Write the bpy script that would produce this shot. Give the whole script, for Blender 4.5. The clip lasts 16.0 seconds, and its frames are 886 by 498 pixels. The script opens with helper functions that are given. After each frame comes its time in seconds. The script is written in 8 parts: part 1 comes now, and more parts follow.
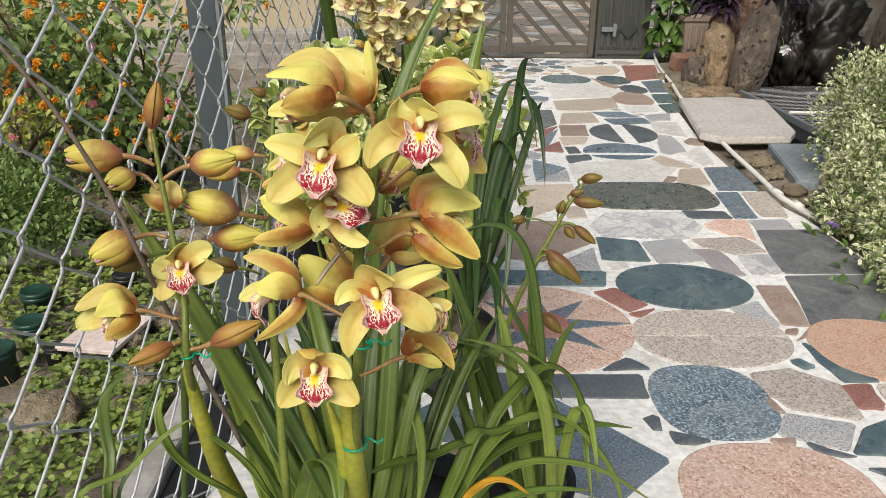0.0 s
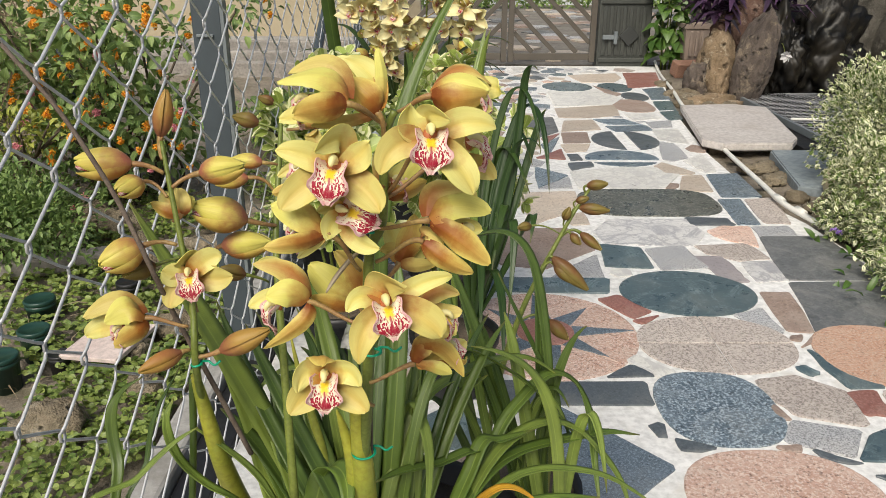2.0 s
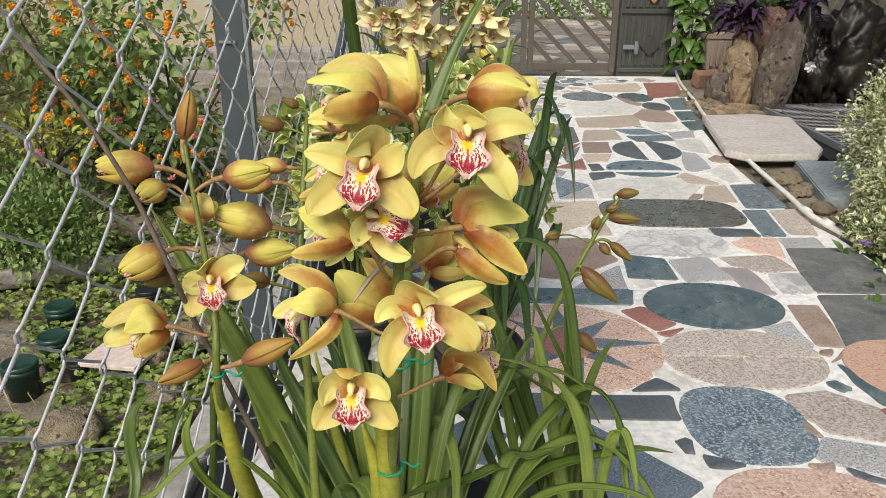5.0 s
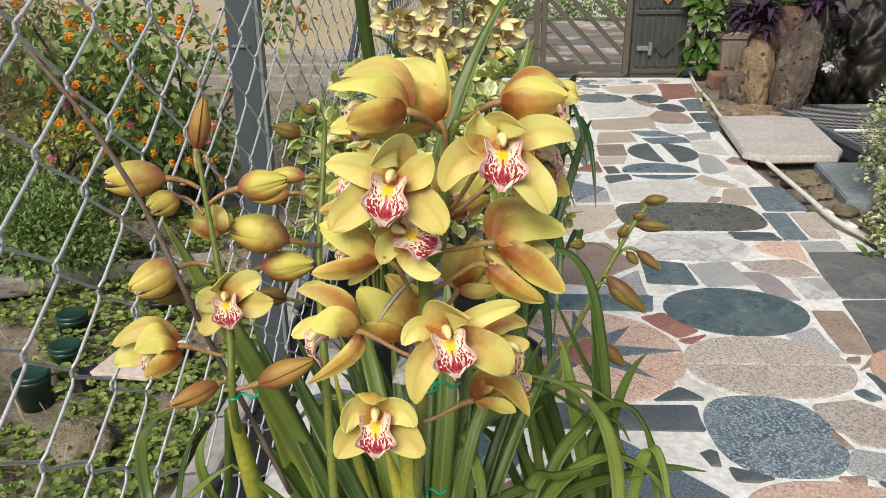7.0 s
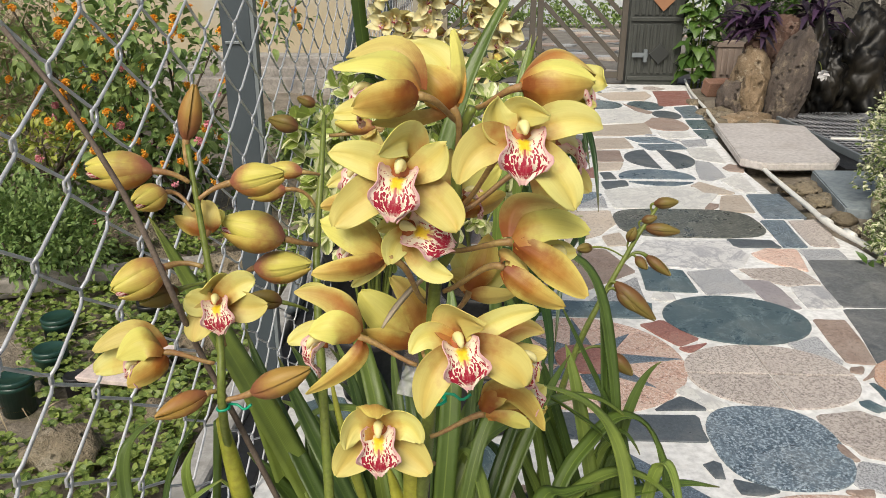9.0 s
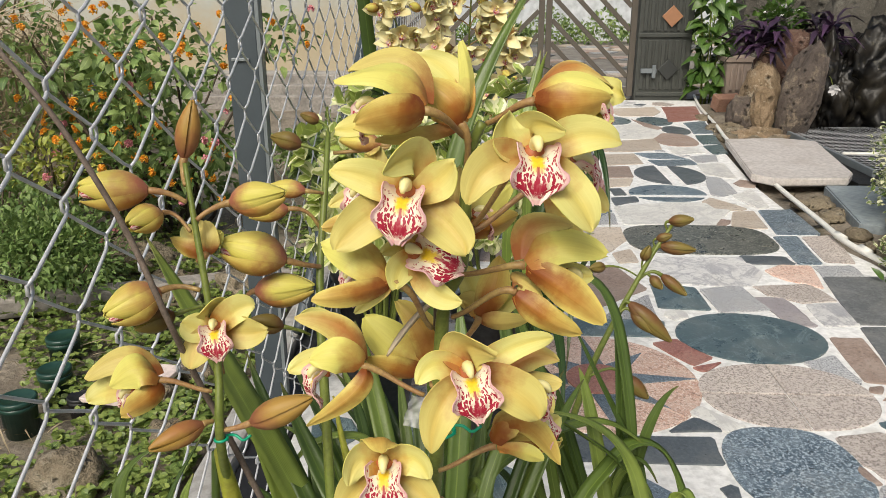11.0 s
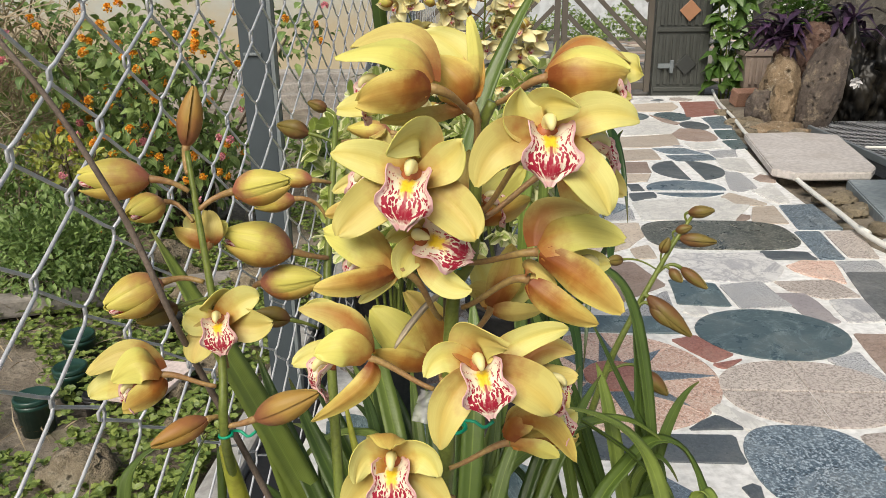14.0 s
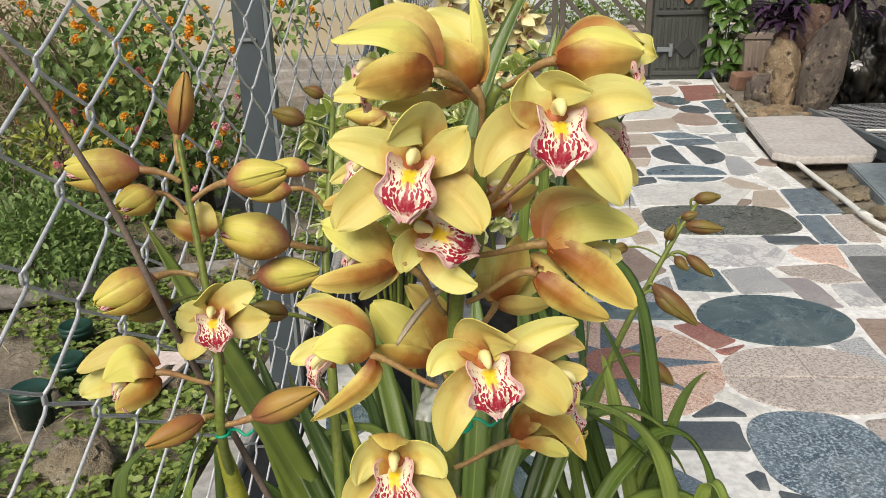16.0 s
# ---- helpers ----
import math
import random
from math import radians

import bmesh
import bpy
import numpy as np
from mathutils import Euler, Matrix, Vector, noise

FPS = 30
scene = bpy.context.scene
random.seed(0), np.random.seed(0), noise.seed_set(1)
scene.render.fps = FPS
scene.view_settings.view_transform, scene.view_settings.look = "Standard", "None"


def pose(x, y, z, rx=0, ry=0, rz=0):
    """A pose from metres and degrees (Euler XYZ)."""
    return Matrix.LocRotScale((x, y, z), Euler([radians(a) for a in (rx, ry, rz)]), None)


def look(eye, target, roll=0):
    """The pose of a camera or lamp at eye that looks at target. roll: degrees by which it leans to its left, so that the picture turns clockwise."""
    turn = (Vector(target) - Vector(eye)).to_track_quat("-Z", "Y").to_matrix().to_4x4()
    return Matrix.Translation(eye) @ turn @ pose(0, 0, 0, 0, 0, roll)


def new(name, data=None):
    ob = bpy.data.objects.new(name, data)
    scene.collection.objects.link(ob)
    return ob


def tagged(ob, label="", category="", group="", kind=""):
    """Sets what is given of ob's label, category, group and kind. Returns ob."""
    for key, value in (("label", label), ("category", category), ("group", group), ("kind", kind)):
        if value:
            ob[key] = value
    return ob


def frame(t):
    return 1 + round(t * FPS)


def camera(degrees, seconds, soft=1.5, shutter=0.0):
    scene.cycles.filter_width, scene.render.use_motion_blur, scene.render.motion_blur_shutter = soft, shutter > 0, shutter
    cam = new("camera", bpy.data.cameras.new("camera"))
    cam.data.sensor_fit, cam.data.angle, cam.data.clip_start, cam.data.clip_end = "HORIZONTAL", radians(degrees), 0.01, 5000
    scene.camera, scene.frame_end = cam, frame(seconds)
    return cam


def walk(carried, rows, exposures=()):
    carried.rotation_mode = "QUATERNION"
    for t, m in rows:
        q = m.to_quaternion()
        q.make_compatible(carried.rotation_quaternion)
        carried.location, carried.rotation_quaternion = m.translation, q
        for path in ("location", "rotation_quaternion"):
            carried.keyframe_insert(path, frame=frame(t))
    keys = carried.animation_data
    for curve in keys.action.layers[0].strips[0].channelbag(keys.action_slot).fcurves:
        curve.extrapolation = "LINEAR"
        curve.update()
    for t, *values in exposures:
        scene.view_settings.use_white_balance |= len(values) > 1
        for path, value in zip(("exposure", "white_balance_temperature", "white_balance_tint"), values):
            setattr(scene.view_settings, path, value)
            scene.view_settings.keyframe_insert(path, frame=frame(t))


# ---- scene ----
cam = camera(60.6, 16.0, soft=0.75)
PATH = [
    (0, (0.005, -0.006, 0.974), (0.002, 1.848, 0.224), 0.4),
    (0.5, (0.003, -0.008, 0.973), (0.001, 1.848, 0.228), 0.4),
    (1, (0.002, -0.007, 0.973), (-0.001, 1.85, 0.231), 0.3),
    (1.5, (0.001, -0.008, 0.972), (-0.005, 1.852, 0.236), 0.2),
    (2, (-0.002, -0.006, 0.973), (-0.008, 1.855, 0.242), 0.2),
    (2.5, (-0.002, -0.007, 0.973), (-0.011, 1.857, 0.248), 0.2),
    (3, (-0.004, -0.006, 0.972), (-0.016, 1.86, 0.253), 0.1),
    (3.5, (-0.007, -0.004, 0.97), (-0.024, 1.865, 0.257), 0.1),
    (4, (-0.009, -0.001, 0.969), (-0.034, 1.868, 0.259), 0.2),
    (6.5, (-0.025, 0.051, 0.952), (-0.105, 1.923, 0.25), -0.3),
    (7, (-0.029, 0.056, 0.958), (-0.109, 1.928, 0.257), -0.4),
    (7.5, (-0.035, 0.063, 0.954), (-0.116, 1.934, 0.253), -0.5),
    (8, (-0.035, 0.066, 0.949), (-0.112, 1.94, 0.252), -0.4),
    (8.5, (-0.04, 0.082, 0.942), (-0.104, 1.957, 0.249), 0.1),
    (9, (-0.043, 0.095, 0.939), (-0.102, 1.973, 0.253), 0.3),
    (11.5, (-0.044, 0.125, 0.932), (-0.137, 2.018, 0.292), -0.2),
    (12, (-0.046, 0.128, 0.93), (-0.15, 2.02, 0.292), -0.3),
    (12.5, (-0.043, 0.131, 0.929), (-0.158, 2.023, 0.291), -0.5),
    (13, (-0.041, 0.133, 0.927), (-0.161, 2.024, 0.288), -0.6),
    (13.5, (-0.041, 0.136, 0.924), (-0.165, 2.026, 0.283), -0.7),
    (14, (-0.04, 0.139, 0.921), (-0.167, 2.027, 0.272), -0.8),
    (14.5, (-0.04, 0.145, 0.919), (-0.166, 2.028, 0.259), -0.8),
    (15, (-0.043, 0.149, 0.919), (-0.167, 2.029, 0.248), -0.9),
    (15.5, (-0.046, 0.153, 0.919), (-0.169, 2.031, 0.241), -1.1),
    (16, (-0.044, 0.158, 0.918), (-0.167, 2.033, 0.235), -1.2),
]
EXPOSURES = [(0.0, 0.37, 6620, 8), (16.0, 0.37, 6640, 8)]
walk(cam, [(t, look(eye, target, roll)) for t, eye, target, roll in PATH], EXPOSURES)


# ---- world and light ----
world = bpy.data.worlds.new("world")
scene.world = world
world.use_nodes = True
wn, wl = world.node_tree.nodes, world.node_tree.links
sky = wn.new("ShaderNodeTexSky")
sky.sky_type, sky.sun_disc = "NISHITA", False
SUN_EL, SUN_AZ = 46.0, 200.0
sky.sun_elevation, sky.sun_rotation = radians(SUN_EL), radians(SUN_AZ)
sky.air_density, sky.dust_density = 1.0, 4.0
wl.new(sky.outputs[0], wn["Background"].inputs[0])
wn["Background"].inputs[1].default_value = 0.081
sun_data = bpy.data.lights.new("sun", "SUN")
sun_data.energy, sun_data.angle, sun_data.color = 2.75, radians(34), (1.0, 0.95, 0.87)
sun = new("sun", sun_data)
sa, se = radians(SUN_AZ), radians(SUN_EL)
sun.matrix_world = look((0, 0, 0), (-math.sin(sa) * math.cos(se), -math.cos(sa) * math.cos(se), -math.sin(se)))

# ---- materials ----


class Mat:
    """A node material under construction."""

    def __init__(self, name, rough=0.6, spec=0.5, metal=0.0):
        self.m = bpy.data.materials.new(name)
        self.m.use_nodes = True
        self.t = self.m.node_tree
        self.b = self.t.nodes["Principled BSDF"]
        self.set("Roughness", rough), self.set("Specular IOR Level", spec), self.set("Metallic", metal)
        self._co = None

    def set(self, key, value):
        if hasattr(value, "is_output"):
            self.t.links.new(value, self.b.inputs[key])
        else:
            self.b.inputs[key].default_value = (*value, 1) if isinstance(value, tuple) and len(value) == 3 else value
        return self

    def node(self, kind, **inputs):
        n = self.t.nodes.new("ShaderNode" + kind)
        for k, v in inputs.items():
            i = int(k[1:]) if k[0] == "i" and k[1:].isdigit() else k.replace("_", " ")
            if hasattr(v, "is_output"):
                self.t.links.new(v, n.inputs[i])
            else:
                n.inputs[i].default_value = v
        return n

    def coords(self):
        if not self._co:
            tc = self.t.nodes.new("ShaderNodeTexCoord")
            self._co = tc.outputs["Object"]
        return self._co

    def uv(self):
        tc = self.t.nodes.new("ShaderNodeTexCoord")
        s = self.node("SeparateXYZ", i0=tc.outputs["UV"])
        return s.outputs[0], s.outputs[1]

    def noise(self, scale, detail=4.0, rough=0.6, where=None):
        return self.node("TexNoise", Vector=where or self.coords(), Scale=scale, Detail=detail, Roughness=rough).outputs[0]

    def voro(self, scale, feature="F1", rand=1.0, where=None):
        n = self.t.nodes.new("ShaderNodeTexVoronoi")
        n.feature = feature
        self.t.links.new(where or self.coords(), n.inputs["Vector"])
        n.inputs["Scale"].default_value = scale
        n.inputs["Randomness"].default_value = rand
        return n

    def ramp(self, fac, *stops):
        n = self.t.nodes.new("ShaderNodeValToRGB")
        self.t.links.new(fac, n.inputs[0])
        e = n.color_ramp.elements
        while len(e) < len(stops):
            e.new(0.5)
        for el, (p, c) in zip(e, stops):
            el.position = p
            el.color = (c, c, c, 1) if isinstance(c, (int, float)) else (*c, 1)
        return n.outputs[0]

    def mix(self, fac, a, b, mode="MIX"):
        n = self.t.nodes.new("ShaderNodeMix")
        n.data_type, n.blend_type = "RGBA", mode
        for i, v in ((0, fac), (6, a), (7, b)):
            if hasattr(v, "is_output"):
                self.t.links.new(v, n.inputs[i])
            else:
                n.inputs[i].default_value = (*v, 1) if isinstance(v, tuple) else v
        return n.outputs[2]

    def math(self, op, a, b=0.0, c=0.0):
        n = self.t.nodes.new("ShaderNodeMath")
        n.operation = op
        for i, v in enumerate((a, b, c)):
            if hasattr(v, "is_output"):
                self.t.links.new(v, n.inputs[i])
            else:
                n.inputs[i].default_value = v
        return n.outputs[0]

    def random(self):
        return self.t.nodes.new("ShaderNodeObjectInfo").outputs["Random"]

    def island(self):
        return self.t.nodes.new("ShaderNodeNewGeometry").outputs["Random Per Island"]

    def bump(self, height, dist=0.001, strength=0.6):
        n = self.node("Bump", Height=height, Distance=dist, Strength=strength)
        self.set("Normal", n.outputs[0])
        return self

    def translucent(self, colour, amount):
        """Thin living tissue: part of the light passes through."""
        tr = self.node("BsdfTranslucent")
        if hasattr(colour, "is_output"):
            self.t.links.new(colour, tr.inputs[0])
        else:
            tr.inputs[0].default_value = (*colour, 1)
        mx = self.node("MixShader", i0=amount, i1=self.b.outputs[0], i2=tr.outputs[0])
        self.t.links.new(mx.outputs[0], self.t.nodes["Material Output"].inputs[0])
        return self


def stone_mat(name, a, b, spot, scale, rough=0.35, vein=None, spotty=0.7):
    """Cut stone: two ground tones, mineral grains and, for marbles, veins."""
    m = Mat(name, rough, 0.5)
    large = m.noise(7, 5, 0.65)
    col = m.mix(m.ramp(large, (0.35, 0.0), (0.68, 1.0)), a, b)
    if spotty > 0:
        grain = m.ramp(m.noise(scale * 0.75, 4, 0.8), (0.50, 0.0), (0.57, 1.0))
        col = m.mix(m.math("MULTIPLY", grain, min(1.0, spotty * 1.5)), col, spot)
        shift = m.node("VectorMath", i0=m.coords(), i1=(3.1, 5.7, 1.3)).outputs[0]
        dark = m.ramp(m.noise(scale * 0.6, 4, 0.85, shift), (0.55, 0.0), (0.60, 1.0))
        col = m.mix(m.math("MULTIPLY", dark, min(1.0, spotty * 1.3)), col, tuple(0.3 * v for v in a))
        cloud = m.ramp(m.noise(28, 4, 0.7, shift), (0.42, 0.0), (0.68, 0.45))
        col = m.mix(m.math("MULTIPLY", cloud, min(1.0, spotty * 2)), col, tuple(0.5 * u + 0.5 * v for u, v in zip(b, spot)))
    if vein:
        deep = sum(a) < 0.6
        for sc, wd in ((4.0, 0.034), (9.0, 0.022)):
            n = m.node("TexNoise", Vector=m.coords(), Scale=sc, Detail=7.0, Roughness=0.62, Distortion=1.2).outputs[0]
            ridge = m.math("ABSOLUTE", m.math("SUBTRACT", n, 0.5))
            col = m.mix(m.ramp(ridge, (0.0, 0.45 if deep else 0.85), (wd * (0.35 if deep else 1.0), 0.0)), col, vein)
    tint = m.math("MULTIPLY_ADD", m.random(), 0.32, 0.95)
    hsv = m.node("HueSaturation", Value=tint, Color=col)
    dirt = m.ramp(m.noise(4.2, 7, 0.75), (0.5, 0.0), (0.75, 0.32))
    m.set("Base Color", m.mix(dirt, hsv.outputs[0], (0.30, 0.28, 0.24)))
    m.set("Roughness", m.ramp(m.noise(14, 4), (0.3, rough * 0.7), (0.7, min(1.0, rough * 1.5))))
    return m.bump(m.noise(scale * 1.3, 3), 0.0008, 0.35).m


STONE = {
    "pink_granite": stone_mat("pink granite", (0.42, 0.25, 0.185), (0.53, 0.36, 0.29), (0.66, 0.55, 0.48), 210, 0.45),
    "orange_granite": stone_mat("orange granite", (0.42, 0.22, 0.14), (0.48, 0.29, 0.20), (0.52, 0.42, 0.34), 230, 0.5),
    "pale_granite": stone_mat("pale granite", (0.43, 0.38, 0.345), (0.54, 0.485, 0.44), (0.20, 0.165, 0.145), 200, 0.5),
    "grey_granite": stone_mat("grey granite", (0.36, 0.37, 0.38), (0.47, 0.47, 0.47), (0.13, 0.13, 0.14), 260, 0.5),
    "blue_granite": stone_mat("blue granite", (0.036, 0.058, 0.08), (0.085, 0.12, 0.15), (0.33, 0.39, 0.43), 190, 0.35),
    "blue_terrazzo": stone_mat("blue terrazzo", (0.06, 0.083, 0.105), (0.085, 0.11, 0.135), (0.17, 0.21, 0.25), 240, 0.35),
    "black_terrazzo": stone_mat("black terrazzo", (0.025, 0.033, 0.033), (0.045, 0.055, 0.05), (0.27, 0.27, 0.23), 150, 0.3),
    "green_marble": stone_mat("green marble", (0.048, 0.078, 0.092), (0.085, 0.125, 0.135), (0.13, 0.17, 0.18), 120, 0.3, (0.26, 0.33, 0.33), 0.15),
    "striped_marble": stone_mat("striped marble", (0.06, 0.09, 0.12), (0.12, 0.16, 0.19), (0.2, 0.25, 0.28), 120, 0.3, (0.35, 0.4, 0.42), 0.1),
    "grey_marble": stone_mat("grey marble", (0.55, 0.54, 0.53), (0.68, 0.67, 0.65), (0.3, 0.3, 0.3), 80, 0.35, (0.30, 0.30, 0.32), 0.15),
    "white_marble": stone_mat("white marble", (0.56, 0.55, 0.51), (0.67, 0.665, 0.63), (0.48, 0.46, 0.43), 60, 0.35, (0.44, 0.43, 0.42), 0.25),
    "beige_stone": stone_mat("beige stone", (0.40, 0.33, 0.26), (0.52, 0.46, 0.39), (0.33, 0.27, 0.22), 110, 0.5, None, 0.45),
    "brown_stone": stone_mat("brown stone", (0.20, 0.14, 0.11), (0.30, 0.23, 0.19), (0.35, 0.28, 0.24), 160, 0.5, None, 0.4),
    "red_stone": stone_mat("red stone", (0.19, 0.075, 0.06), (0.26, 0.115, 0.09), (0.33, 0.19, 0.16), 180, 0.45, None, 0.4),
    "purple_stone": stone_mat("purple stone", (0.24, 0.22, 0.23), (0.34, 0.31, 0.31), (0.2, 0.18, 0.19), 150, 0.45, None, 0.3),
    "dark_slate": stone_mat("dark slate", (0.055, 0.065, 0.075), (0.085, 0.1, 0.11), (0.13, 0.15, 0.16), 160, 0.35, None, 0.3),
    "grey_slate": stone_mat("grey slate", (0.068, 0.074, 0.077), (0.12, 0.125, 0.126), (0.18, 0.18, 0.18), 90, 0.5, (0.17, 0.175, 0.175), 0.3),
}


def rock_mat(name, a, b, pale, pit_scale, rough=0.85, spec=0.35, bump=0.03):
    """Weathered, pitted rock with mineral stains."""
    m = Mat(name, rough, spec)
    big = m.ramp(m.noise(5, 7, 0.7), (0.36, 0.0), (0.66, 1.0))
    col = m.mix(big, a, b)
    col = m.mix(m.ramp(m.noise(11, 7, 0.75), (0.54, 0.0), (0.63, 0.9)), col, pale)
    pits = m.voro(pit_scale, "SMOOTH_F1").outputs["Distance"]
    hole = m.ramp(m.math("ADD", pits, m.math("MULTIPLY", m.noise(40, 3), 0.35)), (0.22, 1.0), (0.42, 0.0))
    col = m.mix(m.math("MULTIPLY", hole, 0.9), col, tuple(0.25 * v for v in a))
    grain = m.noise(90, 5, 0.7)
    col = m.mix(m.ramp(grain, (0.3, 0.5), (0.55, 0.0)), col, tuple(0.4 * v for v in a))
    m.set("Base Color", col)
    h = m.math("SUBTRACT", m.math("ADD", m.math("MULTIPLY", grain, 0.6), m.noise(25, 5, 0.7)), m.math("MULTIPLY", hole, 1.2))
    return m.bump(h, bump, 0.9).m


def mottled(name, a, b, scale, rough=0.8, bump=0.002, third=None, spec=0.4):
    """A surface of two tones at two scales with relief."""
    m = Mat(name, rough, spec)
    big = m.ramp(m.noise(scale, 6, 0.65), (0.35, 0.0), (0.68, 1.0))
    fine = m.noise(scale * 9, 4, 0.6)
    col = m.mix(big, a, b)
    col = m.mix(m.ramp(fine, (0.35, 0.45), (0.6, 0.0)), col, tuple(0.45 * v for v in a))
    if third:
        col = m.mix(m.ramp(m.noise(scale * 0.6, 7, 0.7), (0.55, 0.0), (0.66, 0.85)), col, third)
    m.set("Base Color", col)
    return m.bump(m.math("ADD", fine, big), bump, 0.7).m


def plain(name, colour, rough=0.5, metal=0.0, wear=0.25, scale=20):
    m = Mat(name, rough, 0.5, metal)
    m.set("Base Color", m.mix(m.ramp(m.noise(scale, 6, 0.7), (0.4, 0.0), (0.75, wear)), colour, tuple(0.5 * v for v in colour)))
    m.set("Roughness", m.ramp(m.noise(scale * 2.3, 3), (0.3, rough * 0.8), (0.7, min(1, rough * 1.25))))
    return m.m


def leaf_mat(name, dark, light, rough=0.4, margin=None, amount=0.22, vein=0.5):
    """Leaves: u runs along, v across; each leaf has its own tone."""
    m = Mat(name, rough, 0.5)
    u, v = m.uv()
    side = m.math("ABSOLUTE", m.math("SUBTRACT", m.math("MULTIPLY", v, 2.0), 1.0))
    col = m.mix(m.island(), dark, light)
    col = m.mix(m.ramp(m.noise(60, 4), (0.4, 0.0), (0.8, 0.35)), col, tuple(0.55 * c for c in dark))
    if margin:
        wob = m.math("ADD", side, m.math("MULTIPLY", m.math("SUBTRACT", m.noise(90, 3), 0.5), 0.9))
        wob = m.math("ADD", wob, m.math("MULTIPLY", m.math("SUBTRACT", m.island(), 0.5), 1.1))
        col = m.mix(m.ramp(wob, (0.5, 0.0), (0.62, 1.0)), col, margin)
    col = m.mix(m.ramp(side, (0.0, vein), (0.12, 0.0)), col, tuple(min(1, 1.5 * c) for c in light))
    m.set("Base Color", col)
    return m.translucent(col, amount).m


def strap_mat(name, dark, light, rough=0.32):
    """Long orchid leaves with fine lengthwise ribs."""
    m = Mat(name, rough, 0.5)
    u, v = m.uv()
    rib = m.node("TexWave", Vector=m.node("CombineXYZ", i0=m.math("MULTIPLY", v, 1.0)).outputs[0], Scale=7.0, Distortion=0.0).outputs["Fac"]
    side = m.math("ABSOLUTE", m.math("SUBTRACT", m.math("MULTIPLY", v, 2.0), 1.0))
    tone = m.mix(m.random(), dark, light)
    tone = m.mix(m.ramp(m.noise(18, 5), (0.4, 0.0), (0.75, 0.5)), tone, tuple(0.6 * c for c in dark))
    tone = m.mix(m.ramp(side, (0.0, 0.5), (0.1, 0.0)), tone, tuple(1.35 * c for c in light))
    tone = m.mix(m.math("MULTIPLY", rib, 0.07), tone, tuple(0.5 * c for c in dark))
    tone = m.mix(m.ramp(u, (0.93, 0.0), (1.0, 0.6)), tone, (0.22, 0.17, 0.05))
    m.set("Base Color", tone)
    m.translucent(tone, 0.2)
    return m.bump(rib, 0.0003, 0.2).m


def petal_mat(name, edge, mid, base, inner=True, share=1.0):
    """Waxy tepal: u from foot to tip, v across."""
    m = Mat(name, 0.46, 0.35)
    u, v = m.uv()
    side = m.math("ABSOLUTE", m.math("SUBTRACT", m.math("MULTIPLY", v, 2.0), 1.0))
    wob = m.math("MULTIPLY", m.math("SUBTRACT", m.noise(70, 4), 0.5), 0.8)
    s2 = m.math("ADD", side, wob)
    if inner:
        col = m.mix(m.ramp(s2, (0.0, 0.75), (0.55, 0.0)), edge, mid)
        col = m.mix(m.math("MULTIPLY", m.ramp(s2, (0.3, 0.8), (0.9, 0.0)), m.ramp(m.random(), (0.55, 0.0), (0.9, 0.3))), col, (0.70, 0.50, 0.18))
        col = m.mix(m.ramp(m.math("ADD", s2, m.math("MULTIPLY", m.noise(33, 2), 0.5)), (1.0, 0.0), (1.3, 0.3)), col, (0.72, 0.52, 0.26))
        col = m.mix(m.ramp(m.math("ADD", u, wob), (0.06, 1.0), (0.24, 0.5), (0.5, 0.0)), col, base)
    else:
        blush = m.ramp(s2, (0.08, 1.0), (0.50, 0.85), (0.86, 0.0)) if share > 2 else m.ramp(s2, (0.12, 1.0), (0.42, 0.75), (0.85, 0.0))
        blush = m.math("MULTIPLY", blush, m.ramp(m.math("ADD", u, m.math("MULTIPLY", wob, 0.6)), (0.40, 1.0), (1.0, 0.25)))
        blush = m.math("MULTIPLY", blush, m.ramp(m.noise(45, 3), (0.30, 0.75), (0.60, 1.0)))
        col = m.mix(m.math("MULTIPLY", blush, m.ramp(m.random(), (0.35, min(0.92, 0.15 * share * (2.0 if share > 2 else 1.0))), (0.70, min(1.0, share)))), edge, mid)
        col = m.mix(m.ramp(m.math("ADD", u, wob), (0.05, 1.0), (0.26, 0.55), (0.52, 0.0)), col, base)
    streak = m.node("TexNoise", Vector=m.node("CombineXYZ", i0=m.math("MULTIPLY", v, 14.0), i1=u).outputs[0], Scale=2.0, Detail=3.0).outputs[0]
    col = m.mix(m.ramp(streak, (0.45, 0.0), (0.8, 0.22)), col, tuple(0.72 * c for c in mid))
    m.set("Base Color", col)
    m.set("Subsurface Weight", 0.0)
    m.translucent(col, 0.26)
    return m.bump(streak, 0.0005, 0.3).m


PETAL_IN = petal_mat("petal face", (0.75, 0.71, 0.25), (0.71, 0.61, 0.14), (0.54, 0.24, 0.05))
SEPAL_IN = petal_mat("sepal face", (0.68, 0.60, 0.19), (0.64, 0.48, 0.11), (0.44, 0.18, 0.05))
PETAL_YELLOW = petal_mat("yellow petal back", (0.75, 0.71, 0.19), (0.67, 0.54, 0.10), (0.48, 0.20, 0.05), inner=False, share=0.5)
PETAL_OUT = petal_mat("petal back", (0.71, 0.61, 0.19), (0.47, 0.19, 0.04), (0.38, 0.13, 0.04), inner=False)
BUD_OUT = petal_mat("bud sepal", (0.76, 0.70, 0.16), (0.50, 0.23, 0.06), (0.46, 0.17, 0.10), inner=False, share=0.6)
